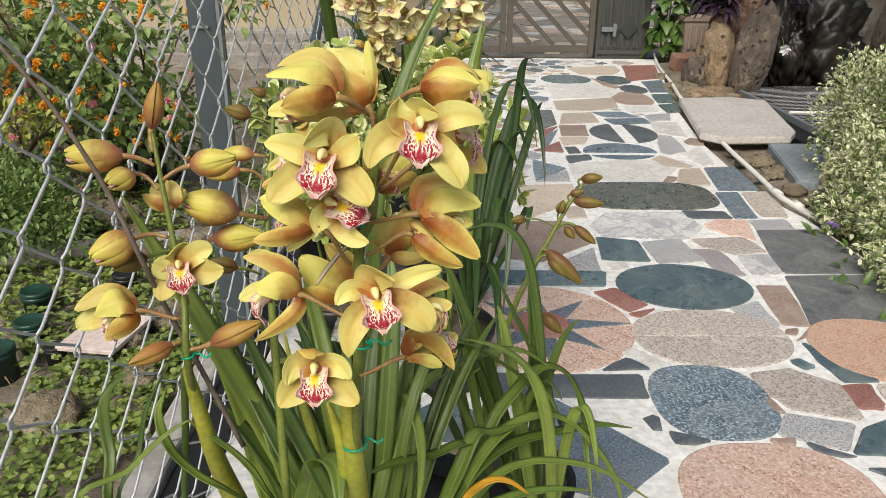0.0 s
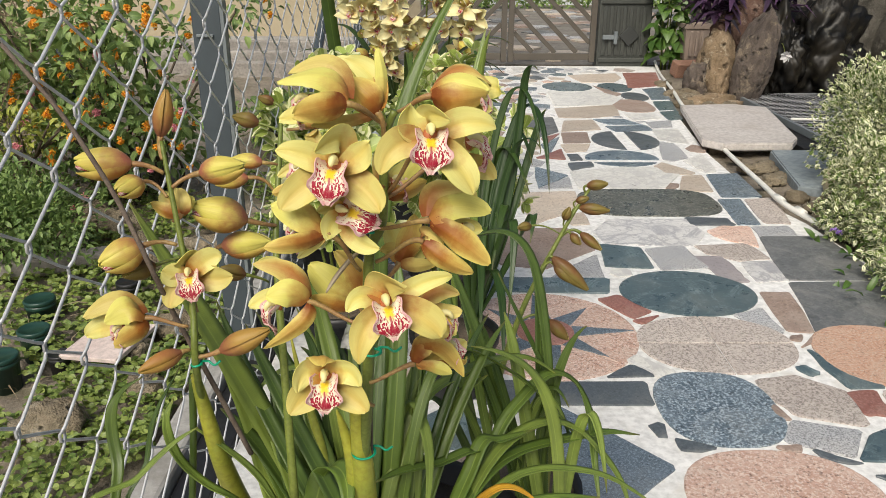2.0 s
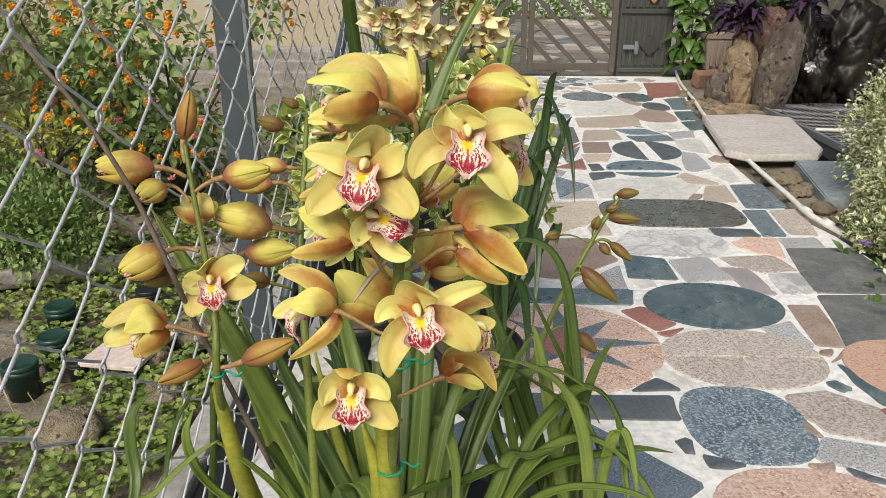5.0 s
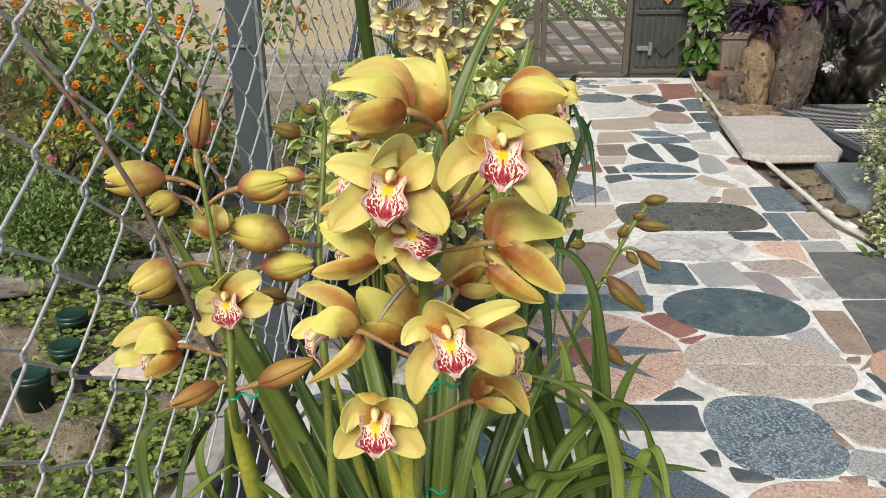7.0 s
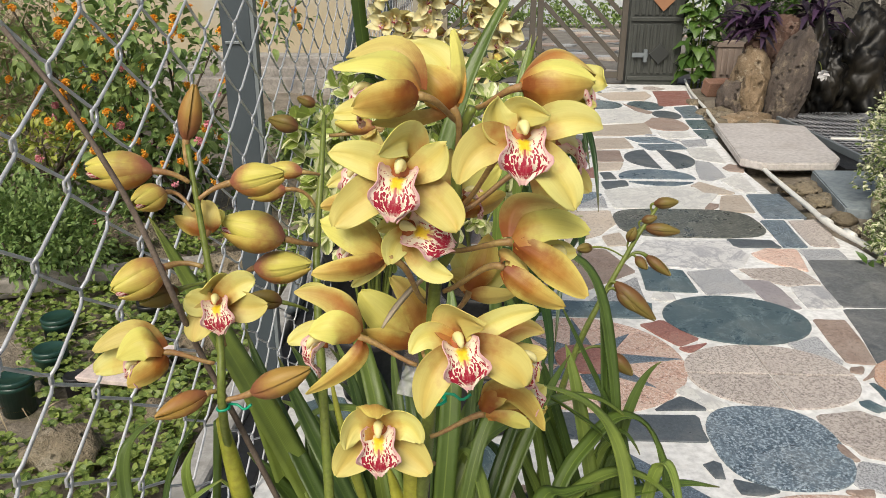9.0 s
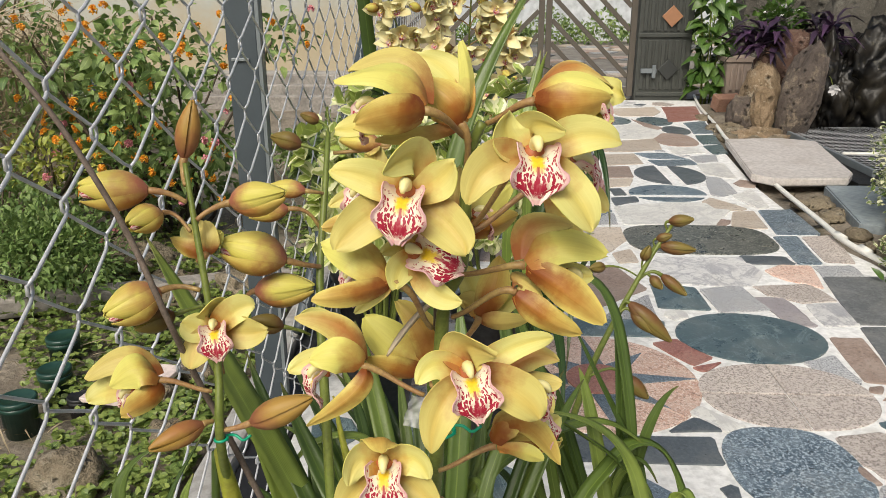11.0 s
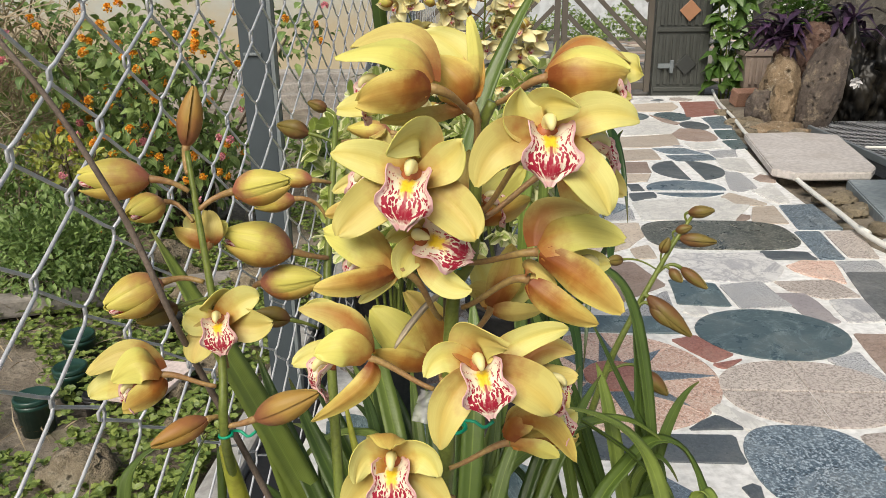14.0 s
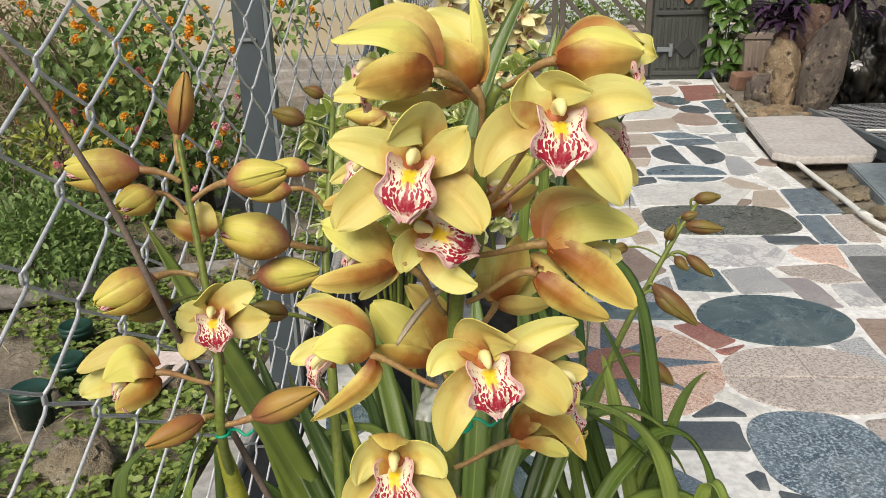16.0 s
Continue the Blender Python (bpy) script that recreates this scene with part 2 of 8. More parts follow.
PETAL_ORANGE = petal_mat("flushed petal back", (0.72, 0.60, 0.16), (0.41, 0.14, 0.016), (0.27, 0.075, 0.018), inner=False, share=3.2)
BUD_ORANGE = petal_mat("orange bud sepal", (0.70, 0.57, 0.14), (0.44, 0.18, 0.03), (0.40, 0.13, 0.06), inner=False, share=7.0)
BUD_BROWN = petal_mat("brown bud sepal", (0.46, 0.29, 0.07), (0.40, 0.17, 0.055), (0.30, 0.12, 0.06), inner=False)
YOUNG_BUD = petal_mat("young bud sepal", (0.23, 0.18, 0.045), (0.22, 0.095, 0.038), (0.18, 0.085, 0.035), inner=False)

PETAL_PALE = petal_mat("pale petal", (0.90, 0.85, 0.52), (0.88, 0.80, 0.42), (0.80, 0.62, 0.26))


def lip_material():
    m = Mat("orchid lip", 0.45, 0.4)
    u, v = m.uv()
    side = m.math("ABSOLUTE", m.math("SUBTRACT", m.math("MULTIPLY", v, 2.0), 1.0))
    wob = m.math("MULTIPLY", m.math("SUBTRACT", m.noise(500, 2), 0.5), 0.35)
    uw, sw = m.math("ADD", u, wob), m.math("ADD", side, wob)
    col = m.mix(m.ramp(side, (0.5, 0.0), (1.0, 0.6)), (0.84, 0.77, 0.60), (0.80, 0.50, 0.50))
    throat = m.math("MULTIPLY", m.ramp(sw, (0.18, 1.0), (0.38, 0.0)), m.ramp(u, (0.15, 0.5), (0.35, 1.0), (0.56, 1.0), (0.68, 0.0)))
    col = m.mix(throat, col, (0.82, 0.58, 0.03))
    warp = m.node("CombineXYZ", i0=m.math("MULTIPLY", v, 24.0), i1=m.math("MULTIPLY", u, 17.0))
    cells = m.voro(1.0, "F1", 1.0, warp.outputs[0]).outputs["Distance"]
    grow = m.math("MULTIPLY_ADD", m.ramp(u, (0.30, 0.0), (0.80, 1.0)), 0.24, 0.36)
    spots = m.math("LESS_THAN", m.math("ADD", cells, m.math("MULTIPLY", wob, 0.5)), grow)
    field = m.math("MULTIPLY", m.ramp(u, (0.26, 0.0), (0.34, 1.0), (0.90, 1.0), (0.95, 0.0)), m.ramp(sw, (0.80, 1.0), (0.92, 0.0)))
    spots = m.math("MULTIPLY", m.math("MULTIPLY", spots, field), m.math("SUBTRACT", 1.0, m.math("MULTIPLY", throat, 0.9)))
    solid = m.math("MULTIPLY", m.ramp(uw, (0.70, 0.0), (0.80, 0.95), (0.90, 0.95), (0.95, 0.0)), m.ramp(sw, (0.20, 1.0), (0.48, 0.0)))
    stripe = m.math("MULTIPLY", m.ramp(side, (0.04, 1.0), (0.08, 0.0)), m.ramp(u, (0.52, 0.0), (0.56, 1.0), (0.90, 1.0), (0.94, 0.0)))
    red = m.math("MAXIMUM", m.math("MAXIMUM", spots, solid), m.math("MULTIPLY", stripe, 0.9))
    rim = m.math("MAXIMUM", m.ramp(side, (0.86, 0.0), (0.95, 1.0)), m.ramp(u, (0.93, 0.0), (0.97, 1.0)))
    col = m.mix(m.math("MULTIPLY", rim, 0.7), col, (0.74, 0.40, 0.42))
    col = m.mix(red, col, (0.36, 0.010, 0.035))
    m.set("Base Color", col)
    return m.translucent(col, 0.15).m


LIP = lip_material()
COLUMN = plain("column", (0.72, 0.65, 0.30), 0.4, 0, 0.15, 90)
THROAT = plain("throat", (0.35, 0.10, 0.03), 0.5, 0, 0.3, 90)
PEDICEL = mottled("pedicel", (0.30, 0.155, 0.065), (0.38, 0.27, 0.09), 40, 0.45, 0.0003)
STEM = mottled("green stem", (0.13, 0.17, 0.03), (0.18, 0.21, 0.042), 30, 0.42, 0.0003)
SHEATH = mottled("yellow green sheath", (0.42, 0.40, 0.05), (0.29, 0.33, 0.045), 18, 0.42, 0.0004)
STAKE = plain("dark stake", (0.055, 0.04, 0.03), 0.6)
TWIG = mottled("twig bark", (0.115, 0.085, 0.065), (0.18, 0.14, 0.11), 60, 0.75, 0.0006)
LEAF = strap_mat("strap leaf", (0.12, 0.19, 0.032), (0.27, 0.35, 0.07))
LEAF_DARK = strap_mat("dark strap leaf", (0.055, 0.10, 0.02), (0.12, 0.18, 0.034))
# darkened copy of LEAF_DARK: shade on the rear orchid put into the leaf colour
LEAF_SHADE = strap_mat("shaded strap leaf", (0.022, 0.055, 0.013), (0.055, 0.10, 0.02))
LEAF_DYING = strap_mat("dying strap leaf", (0.62, 0.30, 0.02), (0.66, 0.40, 0.04))
DRY_BRACT = strap_mat("dry bract", (0.64, 0.52, 0.36), (0.76, 0.66, 0.50), 0.6)
TIE = plain("green wire tie", (0.0, 0.30, 0.16), 0.4)
MORTAR = mottled("white mortar", (0.71, 0.705, 0.685), (0.80, 0.795, 0.78), 5, 0.75, 0.0012, (0.60, 0.57, 0.52))
SOIL = mottled("garden soil", (0.17, 0.14, 0.105), (0.30, 0.26, 0.205), 7, 0.95, 0.01, (0.11, 0.11, 0.06))
CONCRETE = mottled("weathered concrete", (0.30, 0.29, 0.275), (0.40, 0.39, 0.37), 5, 0.85, 0.002, (0.2, 0.19, 0.17))
CONCRETE_DARK = mottled("worn brown paving", (0.16, 0.145, 0.125), (0.25, 0.23, 0.20), 3, 0.85, 0.002, (0.10, 0.09, 0.07))
GALV = plain("galvanised wire", (0.58, 0.59, 0.60), 0.45, 0.35, 0.5, 60)
POST = plain("grey painted steel", (0.062, 0.078, 0.09), 0.45, 0.2, 0.3, 9)
POST_EDGE = plain("pale steel edge", (0.19, 0.215, 0.225), 0.45, 0.2, 0.3, 9)
GATE = plain("taupe gate paint", (0.09, 0.077, 0.061), 0.5, 0.1, 0.3, 7)
PANEL = plain("grey green gate panel", (0.056, 0.06, 0.053), 0.5, 0.1, 0.45, 5)
BLACK = plain("black plastic", (0.012, 0.012, 0.013), 0.5)
POTGREEN = plain("dark green plastic", (0.014, 0.045, 0.033), 0.35)
PVC = plain("white pipe", (0.72, 0.71, 0.66), 0.4, 0, 0.35, 14)
BRICK = mottled("orange brick", (0.28, 0.145, 0.095), (0.36, 0.215, 0.155), 14, 0.85, 0.002)
ROCK = rock_mat("brown boulder", (0.085, 0.065, 0.052), (0.17, 0.135, 0.11), (0.30, 0.24, 0.17), 18, 0.6, 0.5)
BLUE_SLAB = mottled("blue grey slab", (0.21, 0.25, 0.27), (0.30, 0.34, 0.36), 4, 0.45, 0.001)
REDROCK = rock_mat("red brown boulder", (0.10, 0.055, 0.04), (0.19, 0.115, 0.085), (0.27, 0.20, 0.16), 20)
ROCK_TAN = rock_mat("tan boulder", (0.22, 0.155, 0.09), (0.42, 0.31, 0.20), (0.55, 0.47, 0.35), 13)


def wet_rock():
    """Black rock under a film of running water."""
    m = Mat("wet black rock", 0.42, 0.25)
    col = m.mix(m.ramp(m.noise(6, 6, 0.7), (0.42, 0.0), (0.7, 1.0)), (0.004, 0.004, 0.004), (0.022, 0.018, 0.012))
    m.set("Base Color", m.mix(m.ramp(m.noise(13, 6, 0.7), (0.58, 0.0), (0.70, 0.8)), col, (0.06, 0.055, 0.035)))
    h = m.math("ADD", m.noise(22, 3, 0.55), m.math("MULTIPLY", m.noise(7, 4, 0.6), 2.0))
    return m.bump(h, 0.004, 0.8).m


ROCK_WET = wet_rock()
ROCK_WALL = rock_mat("grey rock wall", (0.075, 0.068, 0.056), (0.13, 0.12, 0.10), (0.19, 0.18, 0.15), 8)
FIELD = rock_mat("garden stone", (0.20, 0.16, 0.105), (0.33, 0.275, 0.19), (0.42, 0.37, 0.28), 26)
TILE_PALE = mottled("pale pink slab", (0.50, 0.46, 0.43), (0.60, 0.565, 0.535), 5, 0.55, 0.001, (0.40, 0.36, 0.32))
TILE_PINK = mottled("pink tile", (0.58, 0.47, 0.43), (0.68, 0.58, 0.54), 8, 0.6, 0.001)
TERRA = plain("buff planter", (0.24, 0.19, 0.155), 0.7, 0, 0.4, 6)


def stained_wall():
    """Pale plaster, ochre with damp below a ragged line."""
    m = Mat("stained plaster", 0.85, 0.3)
    z = m.node("SeparateXYZ", i0=m.coords()).outputs[2]
    line = m.math("ADD", z, m.math("MULTIPLY", m.math("SUBTRACT", m.noise(1.6, 6, 0.7), 0.5), 1.0))
    col = m.mix(m.ramp(line, (0.55, 1.0), (1.0, 0.0)), (0.38, 0.42, 0.41), (0.38, 0.32, 0.22))
    col = m.mix(m.ramp(m.noise(5, 6, 0.7), (0.5, 0.0), (0.75, 0.5)), col, (0.42, 0.37, 0.27))
    m.set("Base Color", col)
    return m.bump(m.noise(12, 5), 0.003, 0.5).m


WALL_TAN = stained_wall()
WALL_WHITE = mottled("white plaster", (0.50, 0.53, 0.56), (0.60, 0.62, 0.64), 0.9, 0.85, 0.002)
LOG = mottled("old timber", (0.22, 0.20, 0.18), (0.40, 0.37, 0.33), 6, 0.85, 0.004)
BARK = mottled("bark", (0.085, 0.065, 0.045), (0.15, 0.115, 0.08), 20, 0.85, 0.003)
WATER_GRIT = mottled("drain floor", (0.010, 0.011, 0.012), (0.022, 0.023, 0.024), 6, 0.5, 0.003)
HEDGE_LEAF = leaf_mat("variegated hedge leaf", (0.09, 0.15, 0.032), (0.25, 0.31, 0.075), 0.42, (0.78, 0.77, 0.54))
EUONY = leaf_mat("cream edged leaf", (0.34, 0.43, 0.09), (0.50, 0.58, 0.19), 0.4, (0.80, 0.80, 0.48))
LANT_LEAF = leaf_mat("lantana leaf", (0.10, 0.18, 0.045), (0.29, 0.38, 0.12), 0.55)
BOX_LEAF = leaf_mat("fine bush leaf", (0.10, 0.18, 0.045), (0.24, 0.33, 0.10), 0.5)
COVER_LEAF = leaf_mat("ground cover leaf", (0.09, 0.15, 0.03), (0.27, 0.33, 0.08), 0.5)
LIME_LEAF = leaf_mat("lime weed leaf", (0.26, 0.30, 0.05), (0.40, 0.42, 0.09), 0.5)
BROAD_LEAF = leaf_mat("broad green leaf", (0.05, 0.11, 0.02), (0.11, 0.19, 0.04), 0.4)
PURPLE_LEAF = leaf_mat("purple strap leaf", (0.022, 0.02, 0.026), (0.085, 0.04, 0.09), 0.4)
DRY_LEAF = leaf_mat("dry grass", (0.24, 0.18, 0.10), (0.40, 0.33, 0.22), 0.8)
ORANGE_FLOWER = leaf_mat("orange floret", (0.82, 0.30, 0.02), (0.88, 0.52, 0.06), 0.5, None, 0.3, 0.0)
PINK_FLOWER = leaf_mat("pink floret", (0.70, 0.22, 0.30), (0.80, 0.42, 0.40), 0.5, None, 0.3, 0.0)
VIOLET_FLOWER = leaf_mat("violet floret", (0.30, 0.16, 0.55), (0.45, 0.3, 0.7), 0.5, None, 0.3, 0.0)
WHITE_FLOWER = leaf_mat("white floret", (0.75, 0.74, 0.72), (0.82, 0.8, 0.8), 0.5, None, 0.3, 0.0)
EMBLEM = plain("rust brown emblem", (0.34, 0.17, 0.09), 0.5, 0.1, 0.3, 9)
EMBLEM_DARK = plain("dark emblem", (0.035, 0.038, 0.036), 0.5, 0.1, 0.3, 9)
PLASTIC = Mat("clear plastic", 0.15, 0.5)
PLASTIC.set("Base Color", (0.75, 0.75, 0.75)), PLASTIC.set("Alpha", 0.35)
PLASTIC = PLASTIC.m

# ---- building tools ----
RNG = np.random.default_rng(7)


def mesh_object(name, verts, faces, mat, parent=None, label="", uvs=None, mats=None, fmat=None, smooth=True):
    me = bpy.data.meshes.new(name)
    me.from_pydata([tuple(v) for v in verts], [], faces)
    for mt in mats or [mat]:
        me.materials.append(mt)
    if uvs is not None:
        layer = me.uv_layers.new(name="uv")
        idx = np.empty(len(me.loops), dtype=np.int32)
        me.loops.foreach_get("vertex_index", idx)
        layer.data.foreach_set("uv", np.asarray(uvs, dtype=np.float32)[idx].ravel())
    if fmat is not None:
        me.polygons.foreach_set("material_index", np.asarray(fmat, dtype=np.int32))
    me.polygons.foreach_set("use_smooth", np.full(len(me.polygons), smooth, dtype=bool))
    me.update()
    ob = new(name, me)
    if parent is not None:
        ob.parent = parent
    if label:
        ob["label"] = label
    return ob


def part(name, bm, mat, parent, label="", smooth=False):
    me = bpy.data.meshes.new(name)
    bm.to_mesh(me)
    bm.free()
    me.materials.append(mat)
    if smooth:
        me.polygons.foreach_set("use_smooth", np.full(len(me.polygons), True, dtype=bool))
    ob = new(name, me)
    if parent is not None:
        ob.parent = parent
    if label:
        ob["label"] = label
    return ob


def thing(name, label, category, at=(0, 0, 0), group="", kind=""):
    ob = new(name)
    ob.location = at
    ob.empty_display_size = 0.05
    tagged(ob, label, category, group, kind)
    bpy.context.view_layer.update()
    return ob


def box(bm, x0, x1, y0, y1, z0, z1, bevel=0.0):
    r = bmesh.ops.create_cube(bm, size=1.0, matrix=Matrix.LocRotScale(((x0 + x1) / 2, (y0 + y1) / 2, (z0 + z1) / 2), None, (x1 - x0, y1 - y0, z1 - z0)))
    if bevel:
        edges = list({e for v in r["verts"] for e in v.link_edges})
        bmesh.ops.bevel(bm, geom=edges, offset=bevel, segments=2, affect="EDGES", profile=0.5)
    return r["verts"]


def boxed(name, mat, parent, x0, x1, y0, y1, z0, z1, bevel=0.003, label=""):
    bm = bmesh.new()
    box(bm, x0, x1, y0, y1, z0, z1, bevel)
    return part(name, bm, mat, parent, label)


def spline(points, n):
    """Catmull-Rom through the points, n samples."""
    p = np.array([np.array(q, float) for q in points])
    p = np.vstack([2 * p[0] - p[1], p, 2 * p[-1] - p[-2]])
    out = []
    for s in np.linspace(0, len(p) - 3 - 1e-6, n):
        i = int(s)
        t = s - i
        a, b, c, d = p[i], p[i + 1], p[i + 2], p[i + 3]
        out.append(0.5 * (2 * b + (c - a) * t + (2 * a - 5 * b + 4 * c - d) * t * t + (3 * b - a - 3 * c + d) * t ** 3))
    return np.array(out)


def bezier(points, n):
    """Bezier curve of any degree."""
    p = np.array([np.array(q, float) for q in points])
    d = len(p) - 1
    t = np.linspace(0, 1, n)[:, None]
    return sum(math.comb(d, k) * (1 - t) ** (d - k) * t ** k * p[k] for k in range(d + 1))


def frames_along(c):
    tan = np.gradient(c, axis=0)
    tan /= np.linalg.norm(tan, axis=1)[:, None] + 1e-12
    ref = np.array((0, 0, 1.0)) if abs(tan[0][2]) < 0.9 else np.array((0, 1.0, 0))
    side = np.cross(tan[0], ref)
    out = []
    for k in range(len(c)):
        side = side - tan[k] * (side @ tan[k])
        side /= np.linalg.norm(side) + 1e-12
        out.append((side.copy(), np.cross(side, tan[k])))
    return tan, out


def tube_data(c, radii, sides=8, cap=True):
    tan, fr = frames_along(c)
    verts, faces = [], []
    for k, (a, b) in enumerate(fr):
        for j in range(sides):
            w = 2 * math.pi * j / sides
            verts.append(c[k] + radii[k] * (math.cos(w) * a + math.sin(w) * b))
    for k in range(len(c) - 1):
        for j in range(sides):
            j2 = (j + 1) % sides
            faces.append((k * sides + j, k * sides + j2, (k + 1) * sides + j2, (k + 1) * sides + j))
    if cap:
        faces.append(tuple(range(sides))[::-1])
        faces.append(tuple(range((len(c) - 1) * sides, len(c) * sides)))
    return verts, faces


def rod(name, parent, points, r0, r1, mat, label="", n=None, sides=8):
    n = n or 4 * len(points)
    c = spline(points, n)
    v, f = tube_data(c, np.linspace(r0, r1, n), sides)
    return mesh_object(name, v, f, mat, parent, label)


def lathe(profile, sides=24):
    """Surface of revolution about z from (r, z) pairs."""
    verts, faces = [], []
    for r, z in profile:
        for j in range(sides):
            w = 2 * math.pi * j / sides
            verts.append((r * math.cos(w), r * math.sin(w), z))
    for k in range(len(profile) - 1):
        for j in range(sides):
            j2 = (j + 1) % sides
            faces.append((k * sides + j, k * sides + j2, (k + 1) * sides + j2, (k + 1) * sides + j))
    faces.append(tuple(range(sides))[::-1])
    faces.append(tuple(range((len(profile) - 1) * sides, len(profile) * sides)))
    return verts, faces


def boulder(name, centre, size, mat, seed, label, category="rock", rough=0.35, detail=4, lean=(0, 0, 0), parent=None, holes=0, crag=0.0):
    """A worn rock: an icosphere pushed about by noise at several scales."""
    bm = bmesh.new()
    bmesh.ops.create_icosphere(bm, subdivisions=detail, radius=1.0)
    off = Vector((seed * 3.7, seed * 1.3, seed * 2.1))
    pits = [Vector(p).normalized() for p in np.random.default_rng(seed).normal(size=(holes, 3))]
    for v in bm.verts:
        p = v.co.copy()
        d = rough * (noise.fractal(p * 1.1 + off, 0.9, 2.0, 4) + 0.35 * noise.fractal(p * 4.5 + off, 0.7, 2.1, 5))
        d += crag * noise.fractal(p * 9 + off, 0.6, 2.2, 4) if crag else 0.0
        ridge = 0.25 * rough * abs(noise.noise(p * 2.3 - off))
        k = 1 + d - ridge
        for q in pits:
            k -= 0.09 * math.exp(-((p.normalized() - q).length / 0.075) ** 2)
        v.co = p * max(0.45, k)
    m = pose(*centre, *lean) @ Matrix.Diagonal((*size, 1))
    bmesh.ops.transform(bm, matrix=m, verts=bm.verts)
    ob = part(name, bm, mat, parent, "" if parent else label, True)
    if parent is None:
        tagged(ob, label, category)
    return ob


def foliage(name, pos, direction, length, width, mat, parent=None, label="", curl=0.25, seed=1, tip=0.25, blunt=0.55):
    """Many small leaves in one mesh: each is a folded, curled blade of eight triangles."""
    rng = np.random.default_rng(seed)
    pos, direction = np.asarray(pos, float), np.asarray(direction, float)
    n = len(pos)
    length = np.broadcast_to(np.asarray(length, float), n)[:, None]
    width = np.broadcast_to(np.asarray(width, float), n)[:, None]
    d = direction / (np.linalg.norm(direction, axis=1)[:, None] + 1e-9)
    r = rng.normal(size=(n, 3)) * 0.5 + np.array((0, 0, 1.0))
    s = np.cross(d, r)
    s /= np.linalg.norm(s, axis=1)[:, None] + 1e-9
    up = np.cross(s, d)
    rows = ((0.0, 0.06, 0.0), (0.32, 0.9, 0.05), (blunt + 0.12, 0.85, -0.03), (1.0, tip * 0.3, -curl))
    verts, uvs = [], []
    for a, w, h in rows:
        base = pos + d * length * a + up * length * h
        fold = up * width * w * 0.18
        verts += [base - s * width * w * 0.5 + fold, base, base + s * width * w * 0.5 + fold]
        uvs += [(a, 0.0), (a, 0.5), (a, 1.0)]
    v = np.stack(verts, 1).reshape(-1, 3)
    uv = np.tile(np.array(uvs), (n, 1))
    quads = [(k * 3 + j, k * 3 + j + 1, k * 3 + j + 4, k * 3 + j + 3) for k in range(3) for j in range(2)]
    f = (np.array(quads)[None] + (np.arange(n) * 12)[:, None, None]).reshape(-1, 4)
    return mesh_object(name, v, f.tolist(), mat, parent, label, uv)


def scatter_ball(rng, n, centre, radii, shell=0.45):
    """Points through an ellipsoid, denser near its surface, with outward directions."""
    d = rng.normal(size=(n, 3))
    d /= np.linalg.norm(d, axis=1)[:, None]
    lump = 0.82 + 0.3 * np.sin(d[:, 0] * 5 + centre[0] * 9) * np.sin(d[:, 1] * 6 + 1) + 0.1 * np.sin(d[:, 2] * 9)
    r = (shell + (1 - shell) * rng.random(n) ** 0.6) * lump
    return np.array(centre) + d * r[:, None] * np.array(radii), d


# ---- ground, pavement, walls ----


def build_ground():
    xs = np.concatenate([[-400, -80, -20, -9], np.linspace(-5, 5, 121), [9, 20, 80, 400]])
    ys = np.concatenate([[-400, -80, -20, -6], np.linspace(-2, 10, 145), [14, 22, 80, 400]])
    verts, faces = [], []
    for y in ys:
        for x in xs:
            z = -0.035
            if x < -0.55 and -2 < y < 6.5:
                z = -0.015 + 0.03 * noise.fractal(Vector((x * 2.2, y * 2.2, 0)), 0.9, 2, 4) + 0.02 * min(1.0, -0.55 - x)
            elif 1.88 < x < 3.2 and 3.98 < y < 6.1:
                z = -0.085
            elif x > 1.45 and -2 < y < 7:
                z = -0.014 + 0.022 * noise.fractal(Vector((x * 3, y * 3, 4)), 0.9, 2, 4)
            verts.append((x, y, z))
    w = len(xs)
    for j in range(len(ys) - 1):
        for i in range(w - 1):
            faces.append((j * w + i, j * w + i + 1, (j + 1) * w + i + 1, (j + 1) * w + i))
    ob = mesh_object("ground", verts, faces, SOIL)
    return tagged(ob, "dark brown garden soil with bits of litter", "ground", kind="structure")


build_ground()

bm = bmesh.new()
outline = [(-0.44, -1.5), (1.62, -1.5), (1.45, 1.2), (1.42, 1.9), (1.42, 2.3), (1.39, 2.75), (1.33, 3.0), (1.36, 3.9), (1.50, 5.0), (1.93, 7.05), (-1.6, 7.05), (-0.44, 6.0)]
top = [bm.verts.new((x, y, 0.0)) for x, y in outline]
low = [bm.verts.new((x, y, -0.07)) for x, y in outline]
bm.faces.new(top)
for k in range(len(outline)):
    k2 = (k + 1) % len(outline)
    bm.faces.new((top[k2], top[k], low[k], low[k2]))
pavement = part("pavement", bm, MORTAR, None)
tagged(pavement, "mosaic of cut stone offcuts set in white mortar", "pavement", kind="structure")

# kerb and dark gutter along the fence
kerb = boxed("kerb", CONCRETE, None, -0.590, -0.525, -1.0, 7.0, -0.10, 0.040, 0.01)
tagged(kerb, "weathered grey concrete kerb under the fence", "kerb", kind="structure")
gutter = boxed("gutter", BLACK, None, -0.521, -0.444, -1.0, 2.6, -0.10, 0.012, 0.004)
tagged(gutter, "black plastic gutter strip beside the kerb", "gutter", kind="structure")

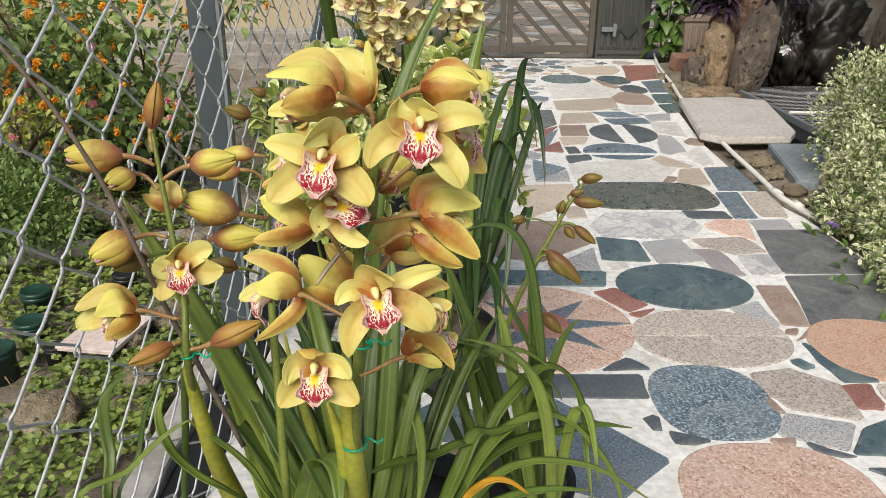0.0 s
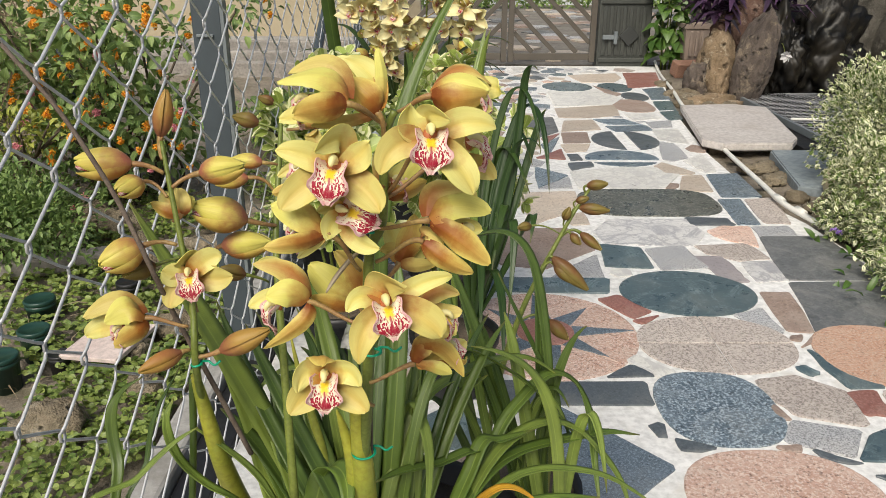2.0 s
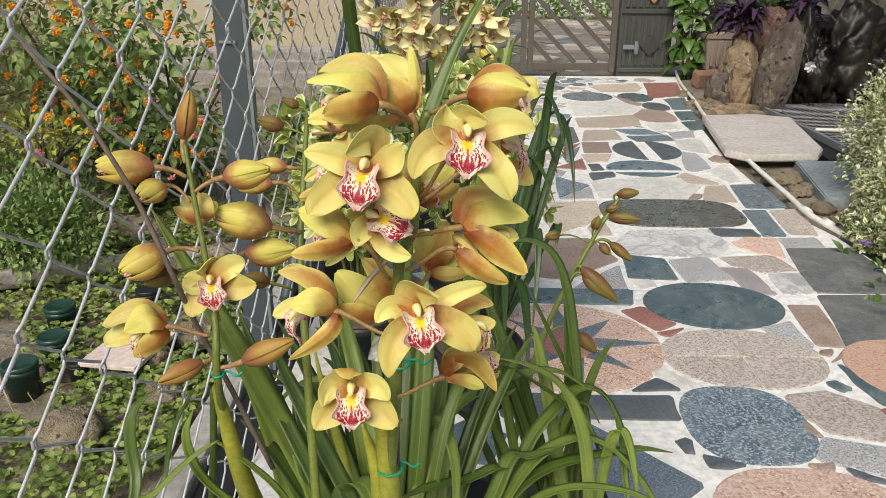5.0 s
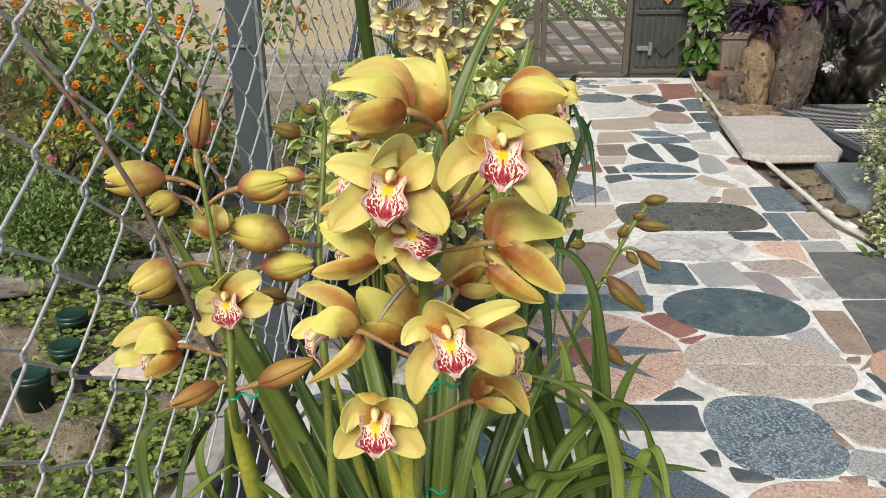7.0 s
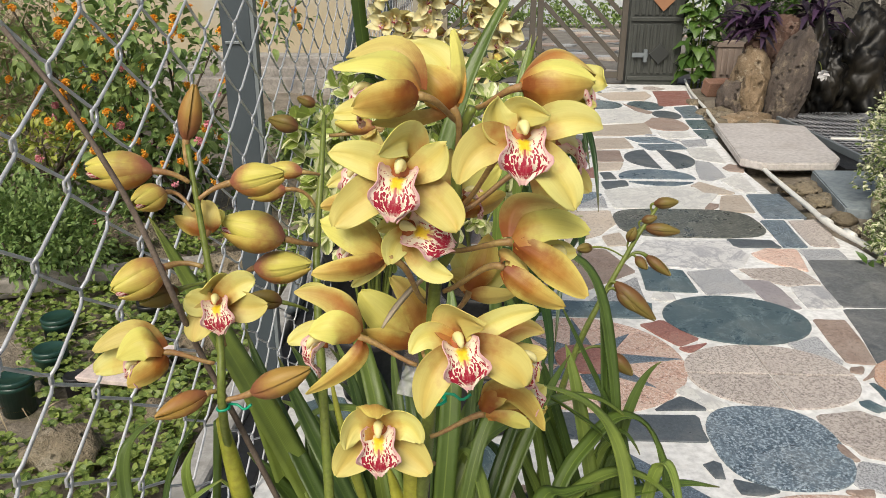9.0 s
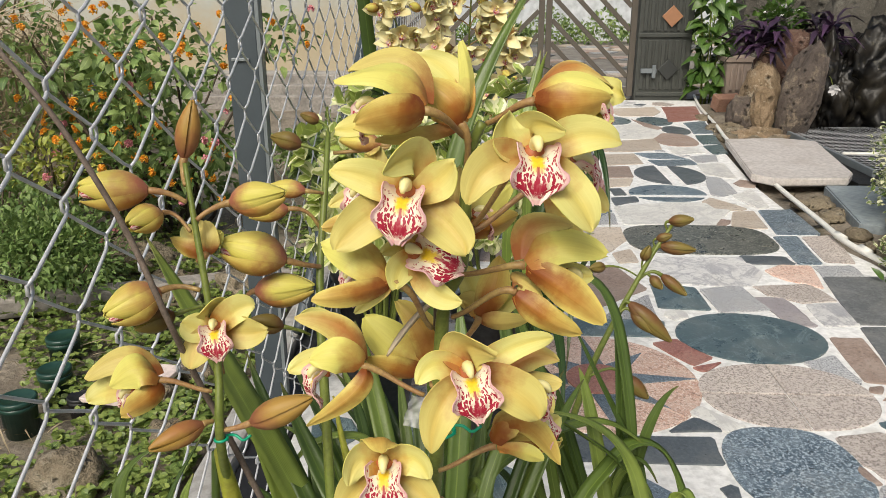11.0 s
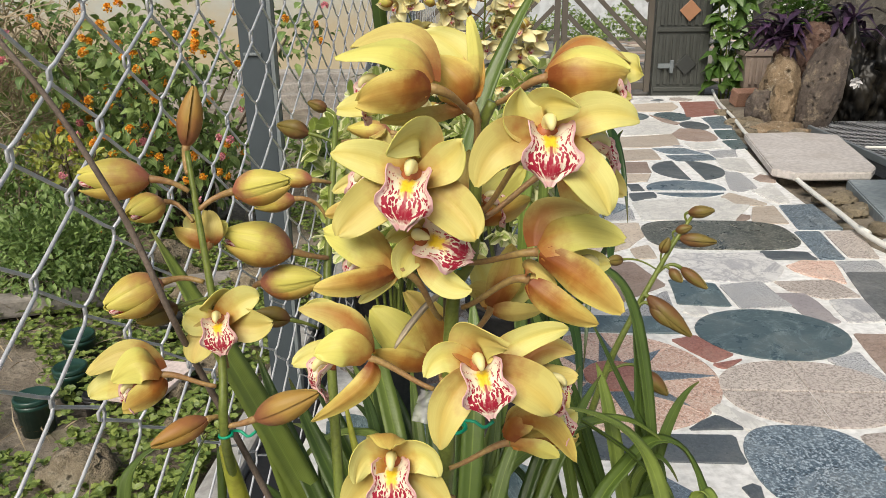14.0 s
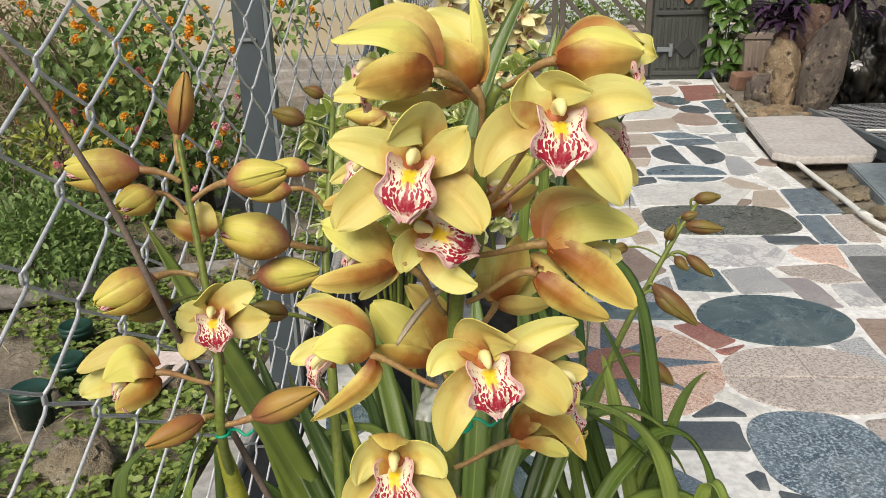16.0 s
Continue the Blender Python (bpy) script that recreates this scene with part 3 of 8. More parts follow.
# far court behind the gate, hedge foot, walls
court = boxed("court", CONCRETE_DARK, None, -4.0, 9.0, 7.30, 15.6, -0.12, -0.02, 0.0)
tagged(court, "pale worn paving of the court behind the gate", "pavement", kind="structure")
wall_far = boxed("wall_far", WALL_WHITE, None, -8.0, 12.0, 16.2, 16.4, -0.1, 3.6, 0.0)
tagged(wall_far, "bright white plaster wall beyond the court", "wall", kind="structure")
wall_left = boxed("wall_left", WALL_TAN, None, -7.0, -0.25, 7.6, 7.8, -0.1, 2.6, 0.0)
tagged(wall_left, "cream plaster wall with ochre stains", "wall", kind="structure")
ledge = boxed("ledge", CONCRETE, None, -7.0, -0.25, 7.2, 7.596, -0.1, 0.20, 0.01)
tagged(ledge, "grey concrete ledge at the foot of the wall", "ledge", kind="structure")


def stone_piece(kind, outline, rise):
    """One cut stone: a slab with a softly broken upper edge."""
    c = np.mean(outline, axis=0)
    n = len(outline)
    ring = [(*p, -0.012) for p in outline] + [(*p, rise - 0.0015) for p in outline]
    ring += [(*(c + (np.array(p) - c) * (1 - 0.004 / max(0.02, np.linalg.norm(np.array(p) - c)))), rise) for p in outline]
    faces = [tuple(range(2 * n, 3 * n))]
    for a in (0, n):
        for k in range(n):
            k2 = (k + 1) % n
            faces.append((a + k, a + k2, a + n + k2, a + n + k))
    return mesh_object("stone", [(x - c[0], y - c[1], z) for x, y, z in ring], faces, STONE[kind], pavement, smooth=False), c


LAID = []


def put_stone(kind, outline, rise=None):
    outline = np.asarray(outline, float)
    area = 0.5 * sum(outline[k][0] * outline[k - 1][1] - outline[k - 1][0] * outline[k][1] for k in range(len(outline)))
    if area > 0:
        outline = outline[::-1]
    rise = rise if rise is not None else 0.0035 + 0.002 * RNG.random()
    ob, c = stone_piece(kind, outline, rise)
    ob.location = (c[0], c[1], 0)
    LAID.append(outline)


def slab(kind, *corners):
    """A stone by its corners, with slightly rounded, uneven edges."""
    p = np.array(corners, float)
    c = p.mean(0)
    out = []
    n = len(p)
    for k in range(n):
        a, b, d = p[k - 1], p[k], p[(k + 1) % n]
        la, ld = np.linalg.norm(a - b), np.linalg.norm(d - b)
        cut = min(0.008, 0.2 * la, 0.2 * ld)
        out += [b + (a - b) / la * cut + RNG.normal(size=2) * 0.0015, b + (d - b) / ld * cut + RNG.normal(size=2) * 0.0015]
        mid = (b + d) / 2 + RNG.normal(size=2) * 0.003
        out.append(mid)
    out = [c + (q - c) * 1.012 for q in out]
    put_stone(kind, out)


def oval(kind, cx, cy, rx, ry, power):
    w = np.linspace(0, 2 * math.pi, 33)[:-1]
    ring = np.stack([cx + rx * np.sign(np.cos(w)) * abs(np.cos(w)) ** (2 / power), cy + ry * np.sign(np.sin(w)) * abs(np.sin(w)) ** (2 / power)], 1)
    if kind == "quarter_granite":
        # laid as four pieces with hairline joints
        for q in range(4):
            arc = ring[q * 8:q * 8 + 9] if q < 3 else np.vstack([ring[24:], ring[:1]])
            mid = np.array((cx, cy))
            piece = np.vstack([[mid], arc])
            g = piece.mean(0)
            put_stone("pale_granite", g + (piece - g) * 0.985)
    elif kind in ("split_slate", "striped_marble"):
        halves = (ring[ring[:, 0] <= cx - 0.012], ring[ring[:, 0] >= cx + 0.012]) if kind == "split_slate" else (ring[ring[:, 1] <= cy - 0.062], ring[(ring[:, 1] > cy - 0.055)])
        for hpts in halves:
            g = hpts.mean(0)
            order = np.argsort(np.arctan2(hpts[:, 1] - g[1], hpts[:, 0] - g[0]))
            put_stone("dark_slate" if kind == "split_slate" else "striped_marble", hpts[order])
    else:
        put_stone(kind, ring)


oval("green_marble", 0.741, 2.113, 0.207, 0.165, 2.0)
oval("quarter_granite", 0.720, 1.786, 0.209, 0.159, 2.2)
oval("blue_granite", 0.624, 1.483, 0.138, 0.153, 2.6)
oval("pink_granite", 0.656, 1.156, 0.194, 0.167, 2.4)
oval("orange_granite", 1.138, 1.728, 0.172, 0.168, 2.2)
slab("dark_slate", (0.082, 1.595), (0.488, 1.590), (0.484, 1.487), (0.078, 1.492))
slab("blue_terrazzo", (0.259, 1.483), (0.467, 1.262), (0.341, 1.135), (0.175, 1.190))
slab("red_stone", (0.451, 2.062), (0.524, 2.095), (0.601, 1.978), (0.532, 1.929))
slab("dark_slate", (0.393, 1.609), (0.471, 1.677), (0.520, 1.619))
slab("white_marble", (0.455, 1.690), (0.492, 1.728), (0.577, 1.637), (0.524, 1.610))
slab("green_marble", (0.103, 2.221), (0.519, 2.214), (0.501, 2.102), (0.100, 2.114))
slab("brown_stone", (0.964, 2.119), (1.057, 2.118), (1.013, 1.848), (0.941, 1.858))
slab("grey_slate", (1.085, 2.190), (1.400, 2.200), (1.390, 1.885), (1.015, 1.845))
slab("grey_granite", (0.824, 1.958), (0.927, 2.007), (0.934, 1.854), (0.888, 1.825))
slab("brown_stone", (0.936, 1.832), (0.978, 1.837), (0.956, 1.799), (0.929, 1.805))
slab("brown_stone", (0.937, 1.765), (0.993, 1.827), (1.163, 1.877), (1.049, 1.828))
slab("green_marble", (0.953, 1.761), (1.060, 1.568), (0.962, 1.567), (0.948, 1.661))
slab("green_marble", (0.876, 1.660), (0.905, 1.678), (0.936, 1.634), (0.900, 1.616))
slab("pale_granite", (0.756, 1.605), (0.860, 1.628), (0.954, 1.550), (0.942, 1.422), (0.922, 1.408), (0.789, 1.449), (0.758, 1.516))
slab("brown_stone", (0.741, 1.485), (0.764, 1.490), (0.774, 1.431), (0.750, 1.434))
slab("red_stone", (0.948, 1.550), (1.025, 1.559), (1.014, 1.466), (0.998, 1.444), (0.948, 1.451))
slab("grey_granite", (0.771, 1.434), (0.911, 1.394), (0.851, 1.296), (0.721, 1.351))
slab("dark_slate", (0.489, 1.365), (0.580, 1.326), (0.498, 1.313))
slab("brown_stone", (0.696, 1.338), (0.754, 1.345), (0.748, 1.317), (0.712, 1.319))
slab("dark_slate", (0.775, 1.327), (0.861, 1.278), (0.815, 1.278), (0.773, 1.302))
slab("green_marble", (0.920, 1.381), (1.073, 1.452), (0.990, 1.280), (0.852, 1.290))
slab("dark_slate", (0.854, 1.243), (0.925, 1.244), (0.911, 1.194))
slab("pale_granite", (1.034, 1.551), (1.119, 1.564), (1.128, 1.475), (1.029, 1.464))
slab("red_stone", (0.524, 1.918), (0.617, 1.954), (0.555, 1.896))
slab("green_marble", (0.549, 2.523), (0.687, 2.491), (0.686, 2.299), (0.528, 2.311))
slab("grey_granite", (0.695, 2.474), (0.842, 2.511), (0.870, 2.303), (0.708, 2.285))
slab("purple_stone", (0.848, 2.411), (0.944, 2.403), (0.960, 2.275), (0.963, 2.190), (0.884, 2.189))
slab("pale_granite", (0.880, 2.512), (1.076, 2.534), (1.106, 2.384), (0.992, 2.366), (0.904, 2.428))
slab("grey_marble", (0.994, 2.357), (1.106, 2.369), (1.093, 2.207), (0.986, 2.191))
slab("pink_granite", (0.970, 2.659), (1.049, 2.720), (1.154, 2.710), (1.109, 2.493), (1.012, 2.568))
slab("grey_marble", (0.546, 2.650), (0.633, 2.791), (0.938, 2.798), (0.964, 2.640), (0.898, 2.530), (0.852, 2.501), (0.574, 2.523))
slab("dark_slate", (0.937, 2.819), (1.100, 2.810), (1.113, 2.729), (0.938, 2.729))
slab("grey_granite", (1.162, 2.714), (1.307, 2.725), (1.292, 2.610), (1.148, 2.589))
slab("grey_slate", (1.150, 2.600), (1.385, 2.610), (1.405, 2.215), (1.085, 2.212))
oval("black_terrazzo", 0.843, 3.013, 0.288, 0.184, 3.4)
slab("blue_granite", (1.145, 3.051), (1.242, 3.053), (1.203, 2.735), (1.115, 2.733))
slab("pale_granite", (1.257, 3.054), (1.387, 3.081), (1.330, 2.746), (1.225, 2.756))
slab("blue_granite", (1.22, 3.44), (1.37, 3.46), (1.352, 3.095), (1.171, 3.086))
slab("white_marble", (0.59, 3.47), (0.87, 3.56), (1.16, 3.55), (1.09, 3.43), (0.960, 3.198), (0.588, 3.199))
slab("beige_stone", (1.10, 3.41), (1.20, 3.43), (1.166, 3.162), (1.023, 3.174))
slab("brown_stone", (0.98, 3.31), (1.05, 3.28), (1.007, 3.199), (0.965, 3.188))
oval("striped_marble", 0.888, 3.733, 0.185, 0.158, 2.0)
slab("grey_granite", (1.17, 4.09), (1.24, 4.06), (1.23, 3.75), (1.13, 3.67), (1.09, 3.71))
slab("beige_stone", (1.01, 3.58), (1.07, 3.65), (1.18, 3.46), (1.14, 3.43), (1.03, 3.45))
slab("white_marble", (1.18, 3.68), (1.32, 3.83), (1.29, 3.49), (1.23, 3.46))
oval("split_slate", 0.991, 4.129, 0.184, 0.223, 2.0)
slab("brown_stone", (0.66, 4.31), (0.81, 4.32), (0.79, 4.06), (0.64, 4.05))
slab("dark_slate", (0.62, 3.81), (0.68, 3.82), (0.69, 3.69), (0.62, 3.68))
slab("dark_slate", (0.60, 3.63), (0.72, 3.66), (0.72, 3.57), (0.60, 3.50))
slab("beige_stone", (0.62, 4.02), (0.78, 4.03), (0.73, 3.87), (0.62, 3.84))
slab("white_marble", (1.20, 4.38), (1.37, 4.43), (1.32, 4.04), (1.25, 4.07), (1.18, 4.14))
slab("grey_granite", (1.22, 4.60), (1.39, 4.66), (1.35, 4.46), (1.22, 4.43))
slab("blue_granite", (0.91, 4.69), (1.11, 4.70), (1.19, 4.53), (0.97, 4.54))
slab("blue_granite", (0.95, 4.49), (1.20, 4.52), (1.21, 4.38), (0.99, 4.34))
slab("beige_stone", (0.72, 4.63), (0.91, 4.67), (0.91, 4.39), (0.67, 4.34))
slab("beige_stone", (0.72, 5.02), (1.14, 5.16), (1.11, 4.81), (0.92, 4.73), (0.71, 4.74))
oval("brown_stone", 1.264, 5.140, 0.135, 0.227, 2.8)
slab("white_marble", (1.14, 4.86), (1.32, 4.87), (1.36, 4.71), (1.15, 4.65))
slab("green_marble", (1.44, 5.30), (1.58, 5.31), (1.52, 4.99), (1.40, 4.99))
slab("green_marble", (1.39, 4.93), (1.52, 4.96), (1.48, 4.71), (1.38, 4.66))
slab("blue_granite", (1.49, 5.81), (1.67, 5.90), (1.59, 5.38), (1.45, 5.37))
slab("red_stone", (1.51, 6.61), (1.81, 6.66), (1.68, 5.98), (1.39, 5.84))
oval("green_marble", 0.933, 5.913, 0.192, 0.205, 2.0)
slab("white_marble", (0.75, 5.67), (1.12, 5.72), (1.26, 5.43), (1.13, 5.16), (0.73, 5.09))
oval("dark_slate", 1.359, 5.490, 0.095, 0.164, 2.0)
oval("green_marble", 1.294, 5.888, 0.130, 0.195, 2.0)
slab("brown_stone", (1.14, 5.96), (1.29, 5.58), (1.19, 5.46))
slab("beige_stone", (1.02, 6.49), (1.45, 6.61), (1.45, 6.37), (1.34, 6.13), (1.08, 6.12))
slab("beige_stone", (0.287, 3.129), (0.559, 3.162), (0.554, 2.989), (0.476, 2.852), (0.336, 2.724))
slab("brown_stone", (0.192, 2.568), (0.279, 2.683), (0.459, 2.687), (0.527, 2.471), (0.332, 2.292), (0.178, 2.335))
slab("grey_granite", (0.378, 2.284), (0.518, 2.421), (0.509, 2.182), (0.313, 2.178))
slab("blue_granite", (0.43, 3.56), (0.57, 3.41), (0.41, 3.21))
slab("red_stone", (0.45, 3.73), (0.61, 3.92), (0.60, 3.70))
slab("grey_granite", (0.401, 3.195), (0.57, 3.38), (0.556, 3.199))
slab("blue_granite", (0.51, 4.02), (0.64, 4.20), (0.53, 3.80))
slab("red_stone", (0.53, 4.16), (0.65, 4.29), (0.54, 3.99))
slab("grey_slate", (0.43, 4.68), (0.67, 4.74), (0.65, 4.34), (0.55, 4.20), (0.39, 4.20))
slab("beige_stone", (0.473, 2.830), (0.550, 2.875), (0.550, 2.728), (0.477, 2.719))

# star medallion in the pavement
SX, SY, SR = 0.272, 1.845, 0.252
for k in range(8):
    a0, a1 = radians(45 * k), radians(45 * (k + 1))
    arc = [(SX + SR * math.cos(a), SY + SR * math.sin(a)) for a in np.linspace(a0, a1, 7)]
    inner = [(SX + 0.080 * math.cos(a), SY + 0.080 * math.sin(a)) for a in (a1, a0)]
    put_stone("pink_granite", arc + inner, 0.0040)
for k in range(8):
    a = radians(45 * k + 2)
    u, v = np.array((math.cos(a), math.sin(a))), np.array((-math.sin(a), math.cos(a)))
    c = np.array((SX, SY))
    ln = 0.247 if k % 2 == 0 else 0.205
    put_stone("blue_terrazzo", [c + u * 0.078 - v * 0.030, c + u * ln, c + u * 0.078 + v * 0.030], 0.0062)
put_stone("red_stone", [(SX + 0.079 * math.cos(a), SY + 0.079 * math.sin(a)) for a in np.linspace(0, 2 * math.pi, 25)[:-1]], 0.0080)


# fill the rest of the bed with irregular pieces
def inside(p, ring):
    x, y = p
    hit = False
    for k in range(len(ring)):
        (x1, y1), (x2, y2) = ring[k - 1], ring[k]
        if (y1 > y) != (y2 > y) and x < (x2 - x1) * (y - y1) / (y2 - y1) + x1:
            hit = not hit
    return hit


def fill_stones():
    rng = np.random.default_rng(21)
    kinds = ("white_marble", "beige_stone", "grey_granite", "pale_granite", "pink_granite", "blue_granite", "white_marble", "brown_stone", "green_marble", "beige_stone", "grey_marble", "dark_slate")
    star = [(SX + (SR + 0.02) * math.cos(a), SY + (SR + 0.02) * math.sin(a)) for a in np.linspace(0, 2 * math.pi, 25)[:-1]]
    taken = list(LAID) + [np.array(star)]
    for r in range(-8, 40):
        for c in range(14):
            big = 1.4 if r < 0 else 1.0
            y = 0.55 + r * 0.17 * big
            x = -0.36 + (c * 0.155 + (0.07 if r % 2 else 0)) * big
            if y > 6.95 or x > 1.19 + 0.06 * abs(y - 1.9) or x > 1.38:
                continue
            h = np.array((x, y)) + rng.normal(size=2) * 0.02
            m = 5 + rng.integers(0, 2)
            size = (0.066 + 0.02 * rng.random()) * big
            w = np.sort(rng.random(m) * 0.5 + np.arange(m)) * 2 * math.pi / m
            ring = np.array([h + size * (0.85 + 0.3 * rng.random()) * np.array((math.cos(a) * 1.05, math.sin(a) * 1.15)) for a in w])
            if ring[:, 0].min() < -0.43:
                continue
            probe = [h, *ring, *((ring + h) / 2), *((ring + np.roll(ring, 1, axis=0)) / 2)]
            near = [q for q in taken if q[:, 0].min() - 0.01 < ring[:, 0].max() and q[:, 0].max() + 0.01 > ring[:, 0].min() and q[:, 1].min() - 0.01 < ring[:, 1].max() and q[:, 1].max() + 0.01 > ring[:, 1].min()]
            ok = False
            for shrink in (1.0, 0.7, 0.45):
                pts = [h + (p - h) * shrink for p in probe]
                if not any(inside(p, q) for p in pts for q in near) and not any(inside(p, h + (ring - h) * shrink) for q in near for p in q):
                    ok = True
                    break
            if ok:
                put_stone(kinds[rng.integers(0, len(kinds))], h + (ring - h) * shrink)


fill_stones()


def fill_chips():
    """Small offcuts wedged into what is left of the bed."""
    rng = np.random.default_rng(22)
    kinds = ("dark_slate", "pale_granite", "green_marble", "brown_stone", "grey_granite", "beige_stone", "red_stone", "dark_slate", "white_marble")
    taken = list(LAID) + [np.array([(SX + (SR + 0.02) * math.cos(a), SY + (SR + 0.02) * math.sin(a)) for a in np.linspace(0, 2 * math.pi, 25)[:-1]])]
    laid = 0
    for k in range(2600):
        y = 1.0 + 5.95 * rng.random() ** 0.8
        x = rng.uniform(-0.38, 1.22 + 0.08 * max(0.0, y - 2.6))
        size = (0.075, 0.06, 0.045, 0.032)[k // 650] * (0.9 + 0.3 * rng.random()) * (1.25 if y > 3.5 else 0.9)
        h = np.array((x, y))
        m = 4 + rng.integers(0, 3)
        w = np.sort(rng.random(m) * 0.6 + np.arange(m)) * 2 * math.pi / m + rng.random() * 6
        ring = np.array([h + size * (0.8 + 0.4 * rng.random()) * np.array((math.cos(a) * 0.9, math.sin(a) * 1.2)) for a in w])
        pad = h + (ring - h) * 1.18
        near = [q for q in taken if q[:, 0].min() < pad[:, 0].max() and q[:, 0].max() > pad[:, 0].min() and q[:, 1].min() < pad[:, 1].max() and q[:, 1].max() > pad[:, 1].min()]
        pts = [h, *pad, *((pad + np.roll(pad, 1, axis=0)) / 2)]
        if any(inside(p, q) for p in pts for q in near) or any(inside(p, pad) for q in near for p in q):
            continue
        put_stone(kinds[rng.integers(0, len(kinds))], ring)
        taken.append(ring)
        laid += 1
        if laid >= 170:
            break


fill_chips()

# ---- chain-link fence ----
FX, DY, DZ = -0.470, 0.0752, 0.0568
fence = thing("chain_link_fence", "galvanised chain-link fence with thick wire on grey posts", "fence", (FX, 0, 0))


def fence_wire(i):
    """One zigzag wire, hooked into its neighbours at every turn."""
    y0 = 0.894 + (i - 0.5) * DY
    pts = []
    rows = 28
    for k in range(rows):
        z = 0.852 + DZ * (11 - k)
        right = (k + i) % 2 == 0
        y = y0 + (DY * 0.5 + 0.003 if right else -DY * 0.5 - 0.003)
        wob = 0.0035 * math.sin(i * 2.1 + k * 1.7)
        yy = y + wob - 0.0028 * (k - 10)
        back = -1 if right else 1
        pts += [(0.0028 * back, yy - (0.010 if right else -0.010), z + 0.010), (0.0, yy, z + 0.004), (0.0, yy, z - 0.004), (-0.0028 * back, yy - (0.010 if right else -0.010), z - 0.010)]
    c = np.array(pts)
    c[:, 0] += 0.03
    v, f = tube_data(c, np.full(len(c), 0.0020), 6)
    return mesh_object("wire", v, f, GALV, fence)


for i in range(-9, 64):
    fence_wire(i)


def fence_post(y, z1):
    bm = bmesh.new()
    box(bm, -0.075, -0.012, y, y + 0.055, -0.06, z1, 0.003)
    p = part("post", bm, POST, fence)
    bm = bmesh.new()
    box(bm, -0.012, -0.004, y - 0.004, y + 0.018, -0.06, z1, 0.001)
    part("flange", bm, POST_EDGE, p)
    bm = bmesh.new()
    box(bm, -0.066, -0.030, y - 0.006, y, 0.80, 0.806, 0.001)
    part("bracket", bm, POST_EDGE, p)


fence_post(1.67, 1.60)
fence_post(4.6, 1.60)
brace = rod("brace", fence, [(-0.05, 2.0, 0.05), (-0.05, 4.55, 1.3)], 0.02, 0.02, POST)
for z in (1.55,):
    rod("rail", fence, [(-0.03, -0.2, z), (-0.03, 5.6, z)], 0.016, 0.016, POST)

# ---- gate ----
GY = 7.10
gate = thing("gate", "closed taupe metal double gate with slanting bars", "gate", (0.55, GY, 0))


def gate_leaf(x0, x1, slope):
    """One leaf: stiles, rails and parallel slanting bars clipped to its frame."""
    for a in (x0, x1 - 0.05):
        boxed("stile", GATE, gate, a - 0.55, a + 0.05 - 0.55, -0.02, 0.03, 0.03, 1.45)
    for z in (0.05, 1.40):
        boxed("rail", GATE, gate, x0 + 0.052 - 0.55, x1 - 0.052 - 0.55, -0.018, 0.028, z, z + 0.06)
    w, h = x1 - x0 - 0.10, 1.29
    k = -h
    while k < w:
        pts = [(s, (s - k) * 1.0) for s in np.linspace(0, w, 61)]
        pts = [q for q in pts if 0.0 <= q[1] <= h]
        k += 0.20
        if len(pts) < 4:
            continue
        a, b = pts[0], pts[-1]
        if slope < 0:
            a, b = (w - a[0], a[1]), (w - b[0], b[1])
        va, vb = Vector((a[0], 0, a[1])), Vector((b[0], 0, b[1]))
        ln = (vb - va).length
        bm = bmesh.new()
        box(bm, -ln / 2, ln / 2, -0.008, 0.008, -0.020, 0.020, 0.002)
        ang = math.degrees(math.atan2(vb.z - va.z, vb.x - va.x))
        bmesh.ops.transform(bm, matrix=pose(x0 + 0.05 - 0.55 + (va.x + vb.x) / 2, 0.005, 0.11 + (va.z + vb.z) / 2, 0, -ang, 0), verts=bm.verts)
        part("bar", bm, GATE, gate)


gate_leaf(-0.72, 0.545, 1)
gate_leaf(0.56, 1.35, -1)
pillar = thing("gate_pillar", "ribbed grey-green metal gate pillar with diamond emblems", "pillar", (1.60, GY, 0))
boxed("body", PANEL, pillar, -0.235, 0.235, -0.04, 0.12, -0.04, 1.6, 0.01)
for k in range(7):
    for z0, z1 in ((0.10, 0.52), (0.60, 0.95), (1.02, 1.5)):
        boxed("rib", PANEL, pillar, -0.20 + k * 0.058, -0.168 + k * 0.058, -0.056, -0.041, z0, z1, 0.003)
for z in (0.04, 0.545, 0.965):
    boxed("band", PANEL, pillar, -0.225, 0.225, -0.060, -0.041, z, z + 0.035, 0.004)
for z, mt in ((0.72, EMBLEM), (0.27, EMBLEM_DARK)):
    bm = bmesh.new()
    box(bm, -0.065, 0.065, -0.075, -0.061, -0.065, 0.065, 0.004)
    bmesh.ops.transform(bm, matrix=pose(0.04, 0, z, 0, 45, 0), verts=bm.verts)
    part("emblem", bm, mt, pillar, "rust brown diamond emblem" if mt is EMBLEM else "dark diamond emblem")
bm = bmesh.new()
box(bm, -0.20, -0.06, -0.085, -0.061, 0.24, 0.28, 0.004)
box(bm, -0.10, -0.07, -0.10, -0.061, 0.20, 0.31, 0.004)
part("latch", bm, POST_EDGE, pillar, "steel sliding latch")

